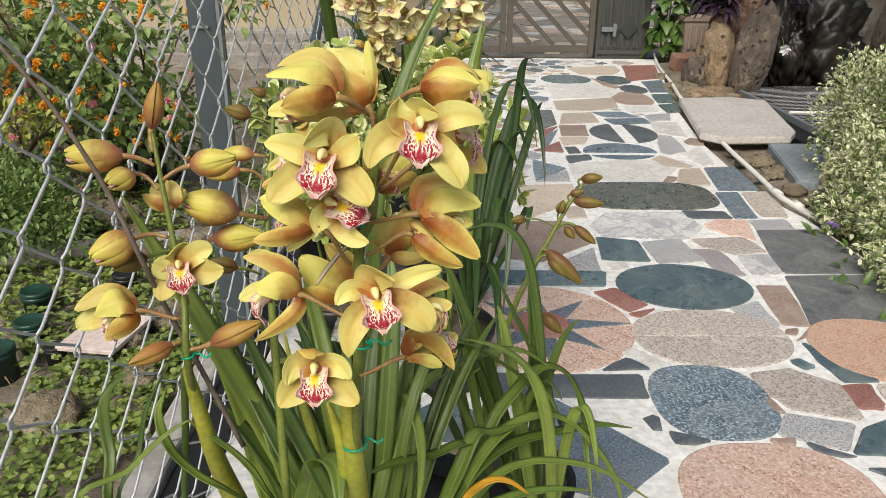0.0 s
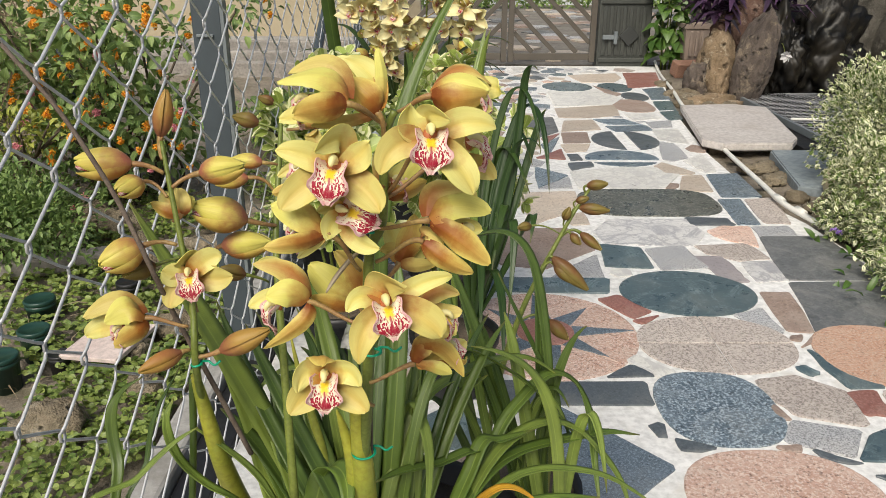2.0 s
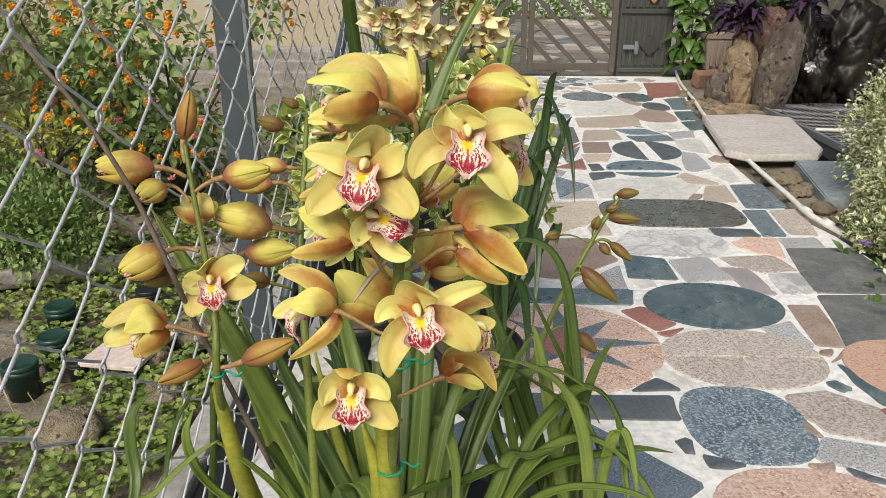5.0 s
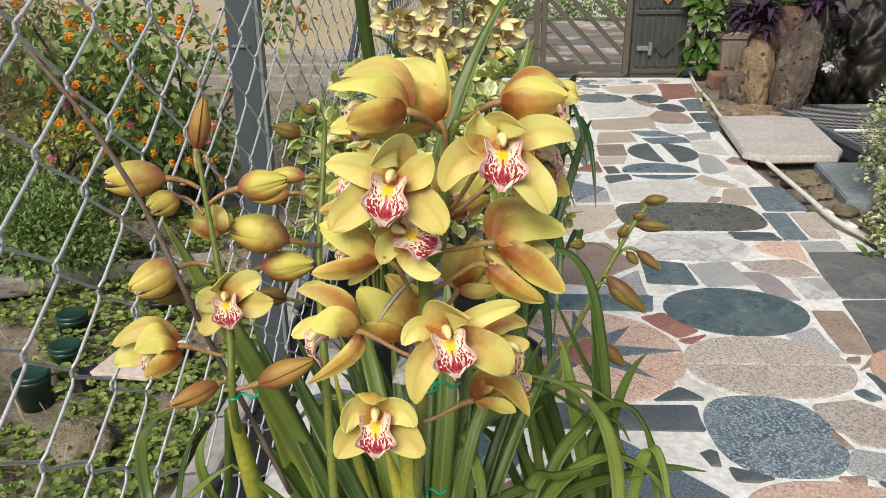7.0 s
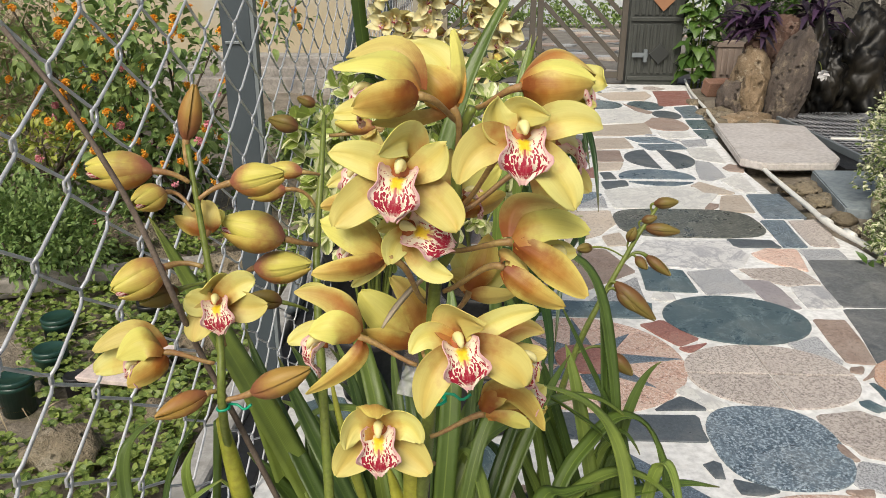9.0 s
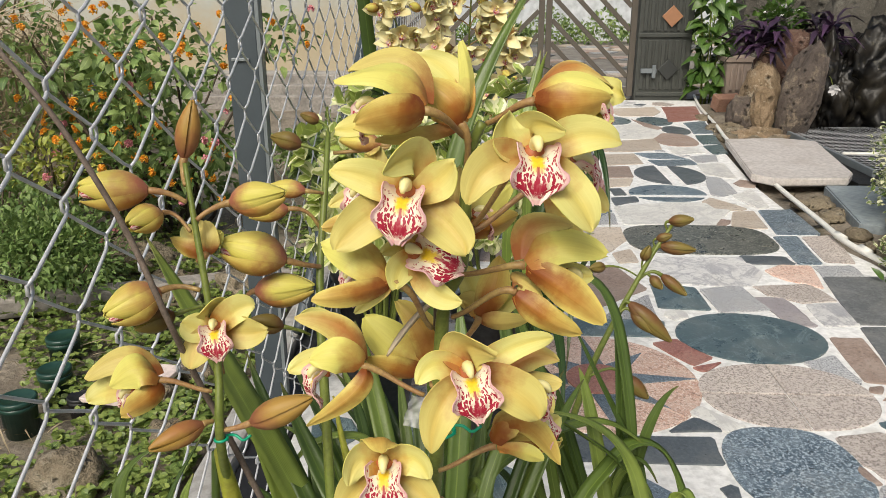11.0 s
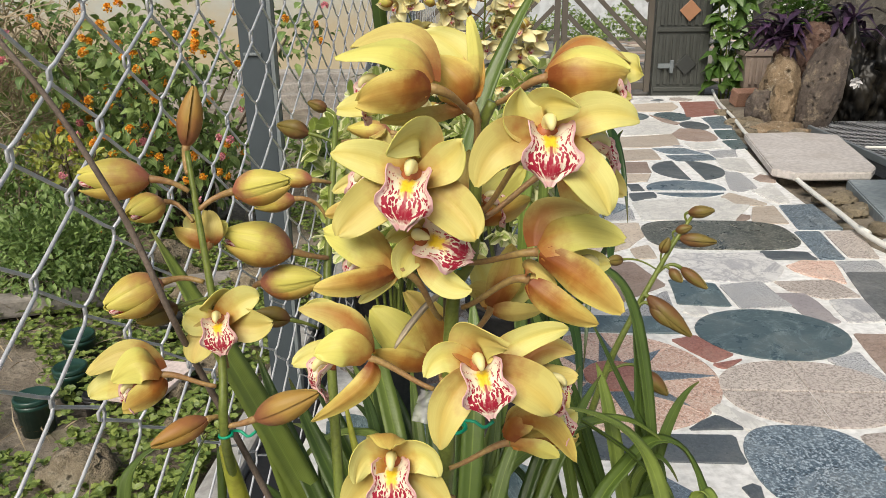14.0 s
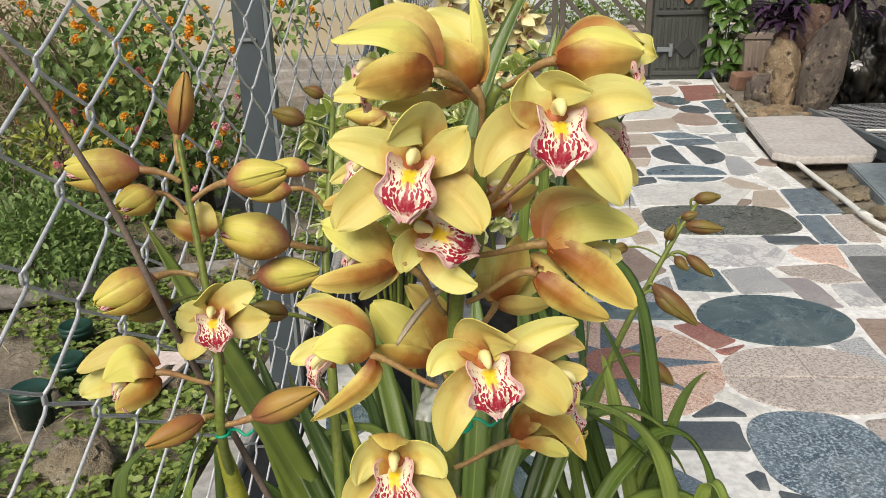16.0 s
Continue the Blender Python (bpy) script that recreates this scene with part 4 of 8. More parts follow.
# ---- pipe, slab, grate, bricks ----
pipe = rod("water_pipe", None, [(1.95, 7.25, 0.02), (1.80, 6.5, 0.02), (1.66, 5.6, 0.03), (1.56, 5.0, 0.03), (1.49, 4.3, 0.03), (1.43, 3.8, 0.028), (1.385, 3.2, 0.028), (1.365, 2.92, 0.028), (1.40, 2.75, 0.02), (1.45, 2.66, 0.0)], 0.0115, 0.0115, PVC, n=50, sides=12)
tagged(pipe, "dirty white plastic water pipe along the path edge", "pipe")
for p in ((1.371, 2.98), (1.388, 2.82)):
    c = rod("coupling", pipe, [(p[0], p[1] + 0.03, 0.028), (p[0] + 0.004, p[1] - 0.03, 0.027)], 0.0150, 0.0150, PVC, n=2, sides=12)


def thick_polygon(name, pts, z0, z1, mat, label, category, bevel=0.006, parent=None):
    bm = bmesh.new()
    vs = [bm.verts.new((x, y, z0)) for x, y in pts]
    f = bm.faces.new(vs)
    r = bmesh.ops.extrude_face_region(bm, geom=[f])
    for v in r["geom"]:
        if isinstance(v, bmesh.types.BMVert):
            v.co.z = z1
    bmesh.ops.recalc_face_normals(bm, faces=bm.faces)
    bmesh.ops.bevel(bm, geom=list(bm.edges), offset=bevel, segments=2, affect="EDGES")
    ob = part(name, bm, mat, parent)
    return tagged(ob, label, category) if parent is None else ob


thick_polygon("stone_slab", [(1.50, 4.86), (1.34, 3.90), (1.42, 3.80), (1.78, 3.82), (1.86, 3.95), (2.03, 4.80), (1.85, 4.90)], 0.022, 0.062, TILE_PALE, "pale pink stone slab with cut corners lying by the path", "slab")
thick_polygon("slab_rest", [(1.52, 4.75), (1.40, 3.95), (1.74, 3.95), (1.9, 4.7)], -0.05, 0.020, SOIL, "low bed of packed earth under the slab", "earth")
thick_polygon("stone_slab", [(1.66, 3.80), (1.53, 3.16), (1.66, 3.10), (1.86, 3.2), (1.98, 3.80)], -0.02, 0.032, BLUE_SLAB, "grey-blue stone slab by the hedge", "slab")
boulder("rock", (1.72, 3.08, 0.06), (0.11, 0.10, 0.12), mottled("yellow stone", (0.42, 0.36, 0.22), (0.52, 0.46, 0.32), 9, 0.8, 0.004), 31, "yellowish garden stone at the foot of the hedge", rough=0.2, detail=3)
boulder("rock", (1.56, 2.86, 0.0), (0.10, 0.10, 0.10), FIELD, 32, "grey-brown garden stone beside the white pipe", rough=0.25, detail=3)
for k, (x, y, s) in enumerate(((1.46, 3.72, 0.03), (1.57, 3.42, 0.035), (1.62, 3.0, 0.04), (1.49, 2.95, 0.03), (1.44, 3.28, 0.028), (1.60, 3.66, 0.03), (1.68, 4.98, 0.04), (1.60, 4.98, 0.03), (1.50, 3.35, 0.05), (1.45, 3.55, 0.04), (1.53, 3.55, 0.06), (1.50, 3.1, 0.05), (1.63, 5.2, 0.07), (1.72, 5.35, 0.09), (1.78, 5.12, 0.06), (1.66, 5.55, 0.08), (1.80, 5.6, 0.1), (1.92, 5.15, 0.06), (1.70, 6.0, 0.07))):
    boulder("stone", (x, y, 0.0), (s, s * 1.2, s * 0.55), FIELD, 40 + k, "small rough stone in the soil beside the path", "stone", 0.3, 3)
drain = boxed("drain_floor", WATER_GRIT, None, 1.95, 3.1, 4.05, 6.0, -0.09, -0.022, 0.0)
tagged(drain, "dark damp drain floor under the wire mesh", "drain", kind="structure")


def grate(x0, x1, y0, y1):
    g = thing("drain_grate", "grey wire mesh grate over a dark drain", "grate", (x0, y0, 0.02))
    nx, ny = 22, 30
    for a, b, n in ((0, 1, nx), (1, 0, ny)):
        for k in range(n + 1):
            t = k / n
            pts = [((x1 - x0) * t, 0, 0), ((x1 - x0) * t + 0.0, (y1 - y0), 0)] if a == 0 else [(0, (y1 - y0) * t, 0.004), ((x1 - x0), (y1 - y0) * t, 0.004)]
            mid = ((pts[0][0] + pts[1][0]) / 2, (pts[0][1] + pts[1][1]) / 2, pts[0][2] + 0.012)
            rod("wire", g, [pts[0], mid, pts[1]], 0.0011, 0.0011, GALV, n=6, sides=4)
    rod("frame_bar", g, [(0, 0.42, 0.012), (x1 - x0, 0.42, 0.012)], 0.009, 0.009, PVC, n=2)
    boxed("frame_bar", POST_EDGE, g, -0.03, -0.01, 0, y1 - y0, -0.03, 0.012, 0.004)
    return g


grate(2.09, 3.0, 4.15, 5.45)
for k, (x, y, z, a, b) in enumerate(((2.03, 6.55, 0.05, 12, 14), (2.16, 6.62, 0.03, -20, 0))):
    bm = bmesh.new()
    box(bm, -0.11, 0.11, -0.06, 0.06, -0.06, 0.06, 0.008)
    bmesh.ops.transform(bm, matrix=pose(x, y, z, b, 0, a), verts=bm.verts)
    ob = part("brick", bm, BRICK, None)
    tagged(ob, "weathered orange brick lying by the planter", "brick", group="loose bricks")

# ---- rock fountain ----
boulder("boulder", (2.155, 5.42, 0.26), (0.13, 0.15, 0.36), ROCK, 3, "tall brown pitted boulder leaning over the drain", rough=0.16, detail=5, lean=(4, 8, 10), holes=34)
boulder("boulder", (1.955, 5.52, 0.12), (0.085, 0.10, 0.20), ROCK_TAN, 5, "tan pitted boulder beside the tall one", rough=0.26, detail=5, holes=22)
boulder("boulder", (1.84, 5.62, 0.06), (0.10, 0.12, 0.16), ROCK, 6, "low brown boulder at the edge of the rockery", rough=0.32, detail=4)
boulder("boulder", (2.17, 5.86, 0.46), (0.15, 0.14, 0.23), REDROCK, 8, "reddish rock on top of the rockery", rough=0.25, detail=4, lean=(0, 30, 0))
boulder("boulder", (2.03, 5.80, 0.20), (0.13, 0.13, 0.24), ROCK_TAN, 9, "tan boulder in the middle of the rockery", rough=0.30, detail=4, holes=14)
boulder("boulder", (1.86, 5.30, -0.01), (0.20, 0.14, 0.07), ROCK_TAN, 10, "low rough earth-coloured rock under the boulders", rough=0.4, detail=4)
boulder("boulder", (2.82, 5.92, 0.20), (0.36, 0.30, 0.46), ROCK_WET, 12, "wet black rock with water running over it", rough=0.36, detail=5, crag=0.10)
boulder("boulder", (2.47, 5.80, 0.22), (0.17, 0.2, 0.38), ROCK_WET, 13, "wet black boulder of the fountain", rough=0.36, detail=5, crag=0.10)
boulder("boulder", (3.30, 6.7, 0.5), (0.50, 0.35, 0.75), ROCK_WALL, 14, "grey-brown rough rock wall behind the fountain", rough=0.22, detail=5)
boulder("boulder", (4.2, 6.4, 0.5), (0.7, 0.5, 0.9), ROCK_WALL, 15, "grey rough rock of the garden wall", rough=0.22, detail=4)
boulder("boulder", (3.02, 5.95, 0.10), (0.10, 0.09, 0.12), ROCK_TAN, 16, "rounded reddish tan stone", rough=0.2, detail=3)
rod("dry_twig", None, [(2.93, 6.2, 0.12), (2.95, 6.15, 0.4), (3.02, 6.15, 0.7), (3.0, 6.2, 1.0)], 0.012, 0.010, LOG)
tagged(bpy.context.scene.objects["dry_twig"], "pale bare stem on the rock wall", "twig")
wall_rock = boxed("wall_back", ROCK_WALL, None, 2.4, 8.0, 7.5, 7.8, -0.1, 2.4, 0.02)
tagged(wall_rock, "grey stone garden wall behind the rockery", "wall", kind="structure")


def planter(x, y):
    """A square flared planter with fluted sides and a rolled rim."""
    p = thing("planter", "square buff planter with fluted sides", "planter", (x, y, 0))
    bm = bmesh.new()
    prof = ((0.085, 0.10), (0.105, 0.36), (0.118, 0.362), (0.122, 0.40), (0.105, 0.40), (0.09, 0.33))
    rings = []
    for r, z in prof:
        rings.append([bm.verts.new((sx * r, sy * r, z)) for sx, sy in ((-1, -1), (1, -1), (1, 1), (-1, 1))])
    bm.faces.new(rings[0][::-1])
    for a, b in zip(rings, rings[1:]):
        for k in range(4):
            bm.faces.new((a[k], a[(k + 1) % 4], b[(k + 1) % 4], b[k]))
    bm.faces.new(rings[-1])
    part("pot", bm, TERRA, p)
    for s in (-0.05, 0.0, 0.05):
        boxed("flute", TERRA, p, s - 0.012, s + 0.012, -0.114, -0.090, 0.13, 0.34, 0.004)
    boxed("foot", TERRA, p, -0.07, 0.07, -0.07, 0.07, -0.03, 0.10, 0.005)


planter(2.16, 6.85)


def strap_cluster(name, centre, n, length, width, mat, label, category, spread=1.0, seed=1, lift=0.8):
    rng = np.random.default_rng(seed)
    t = thing(name, label, category, centre)
    v = rng.normal(size=(n, 3)) * np.array((spread, spread, 0.25)) + np.array((0, 0, lift))
    foliage("crown", rng.normal(size=(n, 3)) * 0.05, v, length * (0.7 + 0.6 * rng.random(n)), width, mat, t, seed=seed, curl=0.45, tip=0.2)
    return t


pl = strap_cluster("purple_plant", (1.98, 5.85, 0.58), 70, 0.20, 0.06, PURPLE_LEAF, "purple strap-leaved plant spilling over the rockery", "plant", 1.0, 3, 0.35)
pl2 = strap_cluster("purple_plant", (2.42, 5.85, 0.62), 50, 0.18, 0.055, PURPLE_LEAF, "purple strap-leaved plant above the wet rock", "plant", 1.0, 4, 0.3)
rng = np.random.default_rng(5)
p, d = scatter_ball(rng, 260, (0, 0, 0), (0.22, 0.16, 0.13), 0.5)
gp = thing("rockery_plant", "light green leafy plant on the rockery", "plant", (2.20, 6.05, 0.72))
foliage("crown", p, d + (0, -0.3, 0.4), 0.055, 0.045, BROAD_LEAF, gp, seed=6)
p, d = scatter_ball(rng, 16, (0, -0.05, 0.0), (0.2, 0.16, 0.06), 0.7)
tagged(foliage("flower", p + (0, 0, 0.05), d, 0.022, 0.024, WHITE_FLOWER, gp, "tiny white flowers", seed=7), kind="stuff")


def leafy_herb(centre, label, seed, height=0.62):
    """A broad-leaved herb: upright stems with large drooping leaves."""
    rng = np.random.default_rng(seed)
    t = thing("leafy_herb", label, "plant", centre)
    for k in range(5):
        a = rng.random() * 6.28
        x, y = 0.07 * math.cos(a), 0.07 * math.sin(a)
        top = (x * 2.0, y * 2.0, height * (0.75 + 0.3 * rng.random()))
        rod("stem", t, [(x * 0.5, y * 0.5, -0.03), (x, y, top[2] / 2), top], 0.008, 0.004, STEM)
    n = 120
    ang = rng.random(n) * 2 * math.pi
    z = 0.10 + rng.random(n) * (height - 0.05)
    r = 0.03 + 0.09 * rng.random(n)
    pos = np.stack([r * np.cos(ang), r * np.sin(ang), z], 1)
    d = np.stack([np.cos(ang), np.sin(ang), rng.normal(size=n) * 0.3 - 0.1], 1)
    foliage("crown", pos, d, 0.15 * (0.7 + 0.5 * rng.random(n)), 0.11, BROAD_LEAF, t, seed=seed, curl=0.4)


leafy_herb((1.98, 7.0, 0.0), "bright green broad-leaved herb between pillar and planter", 61, 0.9)

# ---- variegated hedge ----


def hedge():
    rng = np.random.default_rng(11)
    h = thing("hedge", "dense variegated hedge with cream-edged small leaves", "hedge", (1.83, 2.92, 0))
    for k in range(26):
        x, y = rng.uniform(-0.10, 0.4), rng.uniform(-0.7, 0.35)
        rod("stem", h, [(x, y, -0.04), (x - 0.04 + rng.normal() * 0.03, y + rng.normal() * 0.04, 0.12), (x - 0.06 + rng.normal() * 0.05, y + rng.normal() * 0.05, 0.24)], 0.006, 0.003, BARK)
    blobs = (((0.0, 0.25, 0.30), (0.26, 0.32, 0.30), 2100), ((0.28, 0.42, 0.36), (0.34, 0.36, 0.32), 1700), ((-0.24, -0.20, 0.17), (0.19, 0.26, 0.20), 1300), ((0.12, -0.22, 0.25), (0.32, 0.34, 0.28), 2000), ((-0.27, -0.52, 0.11), (0.20, 0.26, 0.18), 1300), ((0.08, -0.62, 0.20), (0.28, 0.36, 0.26), 1500), ((-0.40, -0.82, 0.05), (0.14, 0.2, 0.12), 600), ((-0.36, -0.30, 0.07), (0.11, 0.16, 0.10), 500))
    for k, (c, r, n) in enumerate(blobs):
        p, d = scatter_ball(rng, int(n * 3.4), c, r, 0.6)
        keep = p[:, 2] > 0.0
        p, d = p[keep], d[keep]
        size = 0.0178 * (0.6 + 0.8 * rng.random(len(p)))
        foliage("crown", p, d + rng.normal(size=d.shape) * 0.7 + (0, 0, 0.35), size, size * 0.62, HEDGE_LEAF, h, seed=70 + k, curl=0.15, tip=0.5, blunt=0.6)
    p = np.array([(-0.47, -0.44, 0.06), (-0.465, -0.435, 0.072), (-0.46, -0.445, 0.065), (-0.475, -0.43, 0.07)])
    foliage("flower", np.repeat(p, 5, 0), rng.normal(size=(20, 3)) + (0, -0.5, 0.3), 0.013, 0.011, VIOLET_FLOWER, h, "small violet flower", seed=81)


hedge()
rng = np.random.default_rng(15)
n = 60
pos = np.stack([rng.uniform(1.20, 1.45, n), rng.uniform(1.6, 2.75, n), rng.uniform(-0.02, 0.05, n)], 1)
pos[:, 0] += 0.25 * np.abs(pos[:, 1] - 2.05) ** 1.2
weeds = foliage("weeds", pos, rng.normal(size=(n, 3)) + (-0.3, -0.2, 0.6), 0.06 * (0.5 + rng.random(n)), 0.022, BROAD_LEAF, None, seed=16)
tagged(weeds, "green leafy weeds along the edge of the stones", "weeds", kind="stuff")


# ---- garden bed behind the fence ----
def lantana():
    rng = np.random.default_rng(23)
    c = np.array((-1.30, 3.08, 0.0))
    t = thing("lantana_bush", "lantana bush with orange and pink flower heads", "bush", tuple(c))
    blobs = []
    for k in range(26):
        a, r = rng.random() * 6.28, 0.48 * math.sqrt(rng.random())
        q = np.array((r * math.cos(a) * 1.05, r * math.sin(a) * 0.8, rng.uniform(0.16, 0.86) + (0.20 if a > 2.2 and a < 4.6 else 0.0) * rng.random()))
        blobs.append(q)
        foot = q * np.array((0.15, 0.15, 0)) + rng.normal(size=3) * np.array((0.05, 0.05, 0))
        foot[2] = -0.03
        mid = (foot + q) / 2 + rng.normal(size=3) * 0.05
        rod("branch", t, [foot, mid, q], 0.011, 0.004, BARK, sides=6)
    ps, ds = [], []
    for q in blobs:
        p, d = scatter_ball(rng, 95, q, (0.19, 0.16, 0.14), 0.2)
        ps.append(p), ds.append(d)
    p, d = np.vstack(ps), np.vstack(ds)
    keep = p[:, 2] > 0.01
    p, d = p[keep], d[keep]
    s = 0.046 * (0.6 + 0.7 * rng.random(len(p)))
    foliage("crown", p, d + rng.normal(size=d.shape) * 0.5 + (0, 0, 0.1), s, s * 0.6, LANT_LEAF, t, seed=24, curl=0.3)
    # flower heads: domes of tiny florets
    for k in range(150):
        q = blobs[k % len(blobs)]
        dirn = rng.normal(size=3) * np.array((0.7, 0.4, 0.6)) + np.array((0.25, -0.9, 0.45))
        dirn /= np.linalg.norm(dirn)
        head = q + dirn * np.array((0.24, 0.23, 0.20))
        m = 26
        f = rng.normal(size=(m, 3)) * 0.7 + dirn
        f /= np.linalg.norm(f, axis=1)[:, None]
        tang = np.cross(f, rng.normal(size=(m, 3)))
        base = head + f * 0.010
        tangs = np.vstack([tang, -tang])
        pink = rng.random() < 0.2
        foliage("flower_head", np.vstack([base, base]), tangs + np.vstack([f, f]) * 0.4, 0.009, 0.009, PINK_FLOWER if pink else ORANGE_FLOWER, t, "pink flower head" if pink else "", seed=100 + k, tip=0.9)


lantana()


def fine_bush(name, centre, radii, n, size, mat, label, seed):
    rng = np.random.default_rng(seed)
    t = thing(name, label, "bush", centre)
    for k in range(10):
        a = rng.random() * 6.28
        rod("branch", t, [(0, 0, -0.03), (0.3 * radii[0] * math.cos(a), 0.3 * radii[1] * math.sin(a), 0.3 * radii[2]), (0.75 * radii[0] * math.cos(a), 0.75 * radii[1] * math.sin(a), radii[2] * rng.uniform(0.8, 1.5))], 0.008, 0.003, BARK, sides=6)
    p, d = scatter_ball(rng, n, (0, 0, radii[2]), radii, 0.3)
    keep = p[:, 2] > 0
    s = size * (0.6 + 0.8 * rng.random(keep.sum()))
    foliage("crown", p[keep], d[keep] + rng.normal(size=(keep.sum(), 3)) * 0.6 + (0, 0, 0.3), s, s * 0.5, mat, t, seed=seed)


fine_bush("small_bush", (-1.36, 2.25, 0.0), (0.30, 0.24, 0.18), 3600, 0.022, BOX_LEAF, "low rounded bush with tiny green leaves", 33)
fine_bush("small_bush", (-1.75, 2.6, 0.0), (0.35, 0.28, 0.22), 2600, 0.024, BOX_LEAF, "low green bush beside the lantana", 34)
fine_bush("small_bush", (-1.5, 2.62, 0.28), (0.20, 0.14, 0.10), 300, 0.03, LIME_LEAF, "pale yellow-green weed among dry stalks", 35)
fine_bush("shrub", (-0.75, 3.9, 0.0), (0.34, 0.5, 0.16), 1500, 0.05, LANT_LEAF, "dark leafy shrub behind the post", 36)
fine_bush("shrub", (-2.6, 4.6, 0.0), (0.8, 0.7, 0.35), 2600, 0.06, LANT_LEAF, "dark green shrub at the back of the bed", 37)

rng = np.random.default_rng(41)
n = 10500
pos = np.stack([-0.61 - 1.55 * rng.random(n) ** 1.3, 0.7 + 2.6 * rng.random(n), 0.012 + 0.035 * rng.random(n)], 1)
patch = np.array([noise.noise(Vector((x * 3.1, y * 3.1, 2.0))) for x, y, z in pos])
pos = pos[patch > -0.25]
n = len(pos)
ang = rng.random(n) * 6.28
trio = np.concatenate([np.stack([np.cos(ang + k), np.sin(ang + k), 0.25 + 0.2 * rng.random(n)], 1) for k in (0, 2.1, 4.2)])
cover = foliage("ground_cover", np.tile(pos, (3, 1)), trio, 0.0155 * (0.7 + 0.6 * rng.random(3 * n)), 0.0148, COVER_LEAF, None, seed=42, curl=0.1, tip=0.9, blunt=0.65)
tagged(cover, "low bright green ground cover of small round leaflets", "ground cover", kind="stuff")
n = 900
pos = np.stack([-0.66 - 2.4 * rng.random(n), 0.8 + 3.6 * rng.random(n), np.full(n, -0.01)], 1)
grass = foliage("dry_grass", pos, rng.normal(size=(n, 3)) * (0.6, 0.6, 0.1) + (0, 0, 0.6), 0.10 * (0.5 + rng.random(n)), 0.004, DRY_LEAF, None, seed=43, curl=0.6)
tagged(grass, "dry straw-coloured grass stalks between the plants", "dry grass", kind="stuff")
n = 800
pos = np.stack([-1.96 + 0.14 * rng.normal(size=n), 2.95 + 0.25 * rng.normal(size=n), rng.random(n) * 0.85], 1)
vines = foliage("dry_stalks", pos, rng.normal(size=(n, 3)) * (0.6, 0.6, 0.2) + (0, 0, 0.6), 0.35 * (0.5 + rng.random(n)), 0.007, DRY_LEAF, None, seed=44, curl=0.5)
tagged(vines, "tangle of dry grey-brown stalks", "dry stalks", kind="stuff")

for k, (x, y, z, a, b, c, lab) in enumerate(((-0.845, 1.36, 0.02, 0.075, 0.062, 0.065, "rounded brown stone among ground cover"), (-1.22, 2.62, 0.03, 0.11, 0.07, 0.06, "long grey-brown stone at the foot of the bush"), (-1.35, 2.75, 0.02, 0.08, 0.07, 0.05, "brown stone under the lantana"), (-0.80, 1.66, 0.02, 0.06, 0.05, 0.05, "grey stone by the pink tile"), (-0.70, 1.52, 0.02, 0.05, 0.04, 0.04, "small pale stone by the kerb"), (-0.72, 1.80, 0.03, 0.06, 0.05, 0.05, "mossy stone by the kerb"), (-0.95, 2.25, 0.03, 0.07, 0.05, 0.05, "brown garden stone among low leaves"), (-0.78, 2.35, 0.03, 0.09, 0.06, 0.06, "dark stone in the bed"), (-1.05, 2.45, 0.02, 0.07, 0.05, 0.04, "flat stone in the bed"))):
    boulder("stone", (x, y, z), (a, b, c), FIELD, 90 + k, lab, "stone", 0.3, 4)
bm = bmesh.new()
box(bm, -0.08, 0.08, -0.087, 0.087, -0.006, 0.006, 0.002)
bmesh.ops.transform(bm, matrix=pose(-0.843, 1.675, 0.060, 3, -3, -13), verts=bm.verts)
tagged(part("tile", bm, TILE_PINK, None), "pale pink tile lying among the plants", "tile")
bm = bmesh.new()
box(bm, -0.6, 0.6, -0.035, 0.035, -0.03, 0.03, 0.01)
bmesh.ops.transform(bm, matrix=pose(-1.0, 2.35, 0.03, 0, 3, 28), verts=bm.verts)
tagged(part("timber", bm, LOG, None), "weathered length of timber lying in the bed", "timber")


def lidded_pot(x, y, z, r, h, mat, label):
    t = thing("plastic_pot", label, "pot", (x, y, z))
    v, f = lathe([(r * 0.80, -0.04), (r * 0.92, h * 0.7), (r * 0.98, h * 0.72), (r * 0.98, h * 0.84), (r * 0.9, h * 0.86), (r * 0.88, h)])
    mesh_object("body", v, f, mat, t)
    v, f = lathe([(r * 0.96, h * 0.86), (r, h * 0.9), (r, h * 1.0), (r * 0.9, h * 1.05), (r * 0.86, h * 1.02), (r * 0.1, h * 1.02)])
    mesh_object("lid", v, f, mat, t)


lidded_pot(-1.055, 1.72, -0.005, 0.040, 0.075, POTGREEN, "dark green plastic pot with lid standing in the bed")
lidded_pot(-1.065, 1.58, -0.005, 0.042, 0.075, POTGREEN, "green plastic pot with ribbed lid in the bed")
lidded_pot(-1.13, 1.90, -0.005, 0.042, 0.075, POTGREEN, "dark green plastic pot half hidden by leaves")
lidded_pot(-0.95, 1.63, 0.0, 0.028, 0.05, BLACK, "small black plastic pot between green ones")
lidded_pot(-0.93, 2.02, 0.0, 0.035, 0.07, BLACK, "black plastic pot among ground cover")
pole = rod("garden_pole", None, [(-1.85, 3.7, -0.03), (-1.83, 3.7, 0.62)], 0.03, 0.03, POST)
tagged(pole, "short grey metal pole at the back of the bed", "pole")


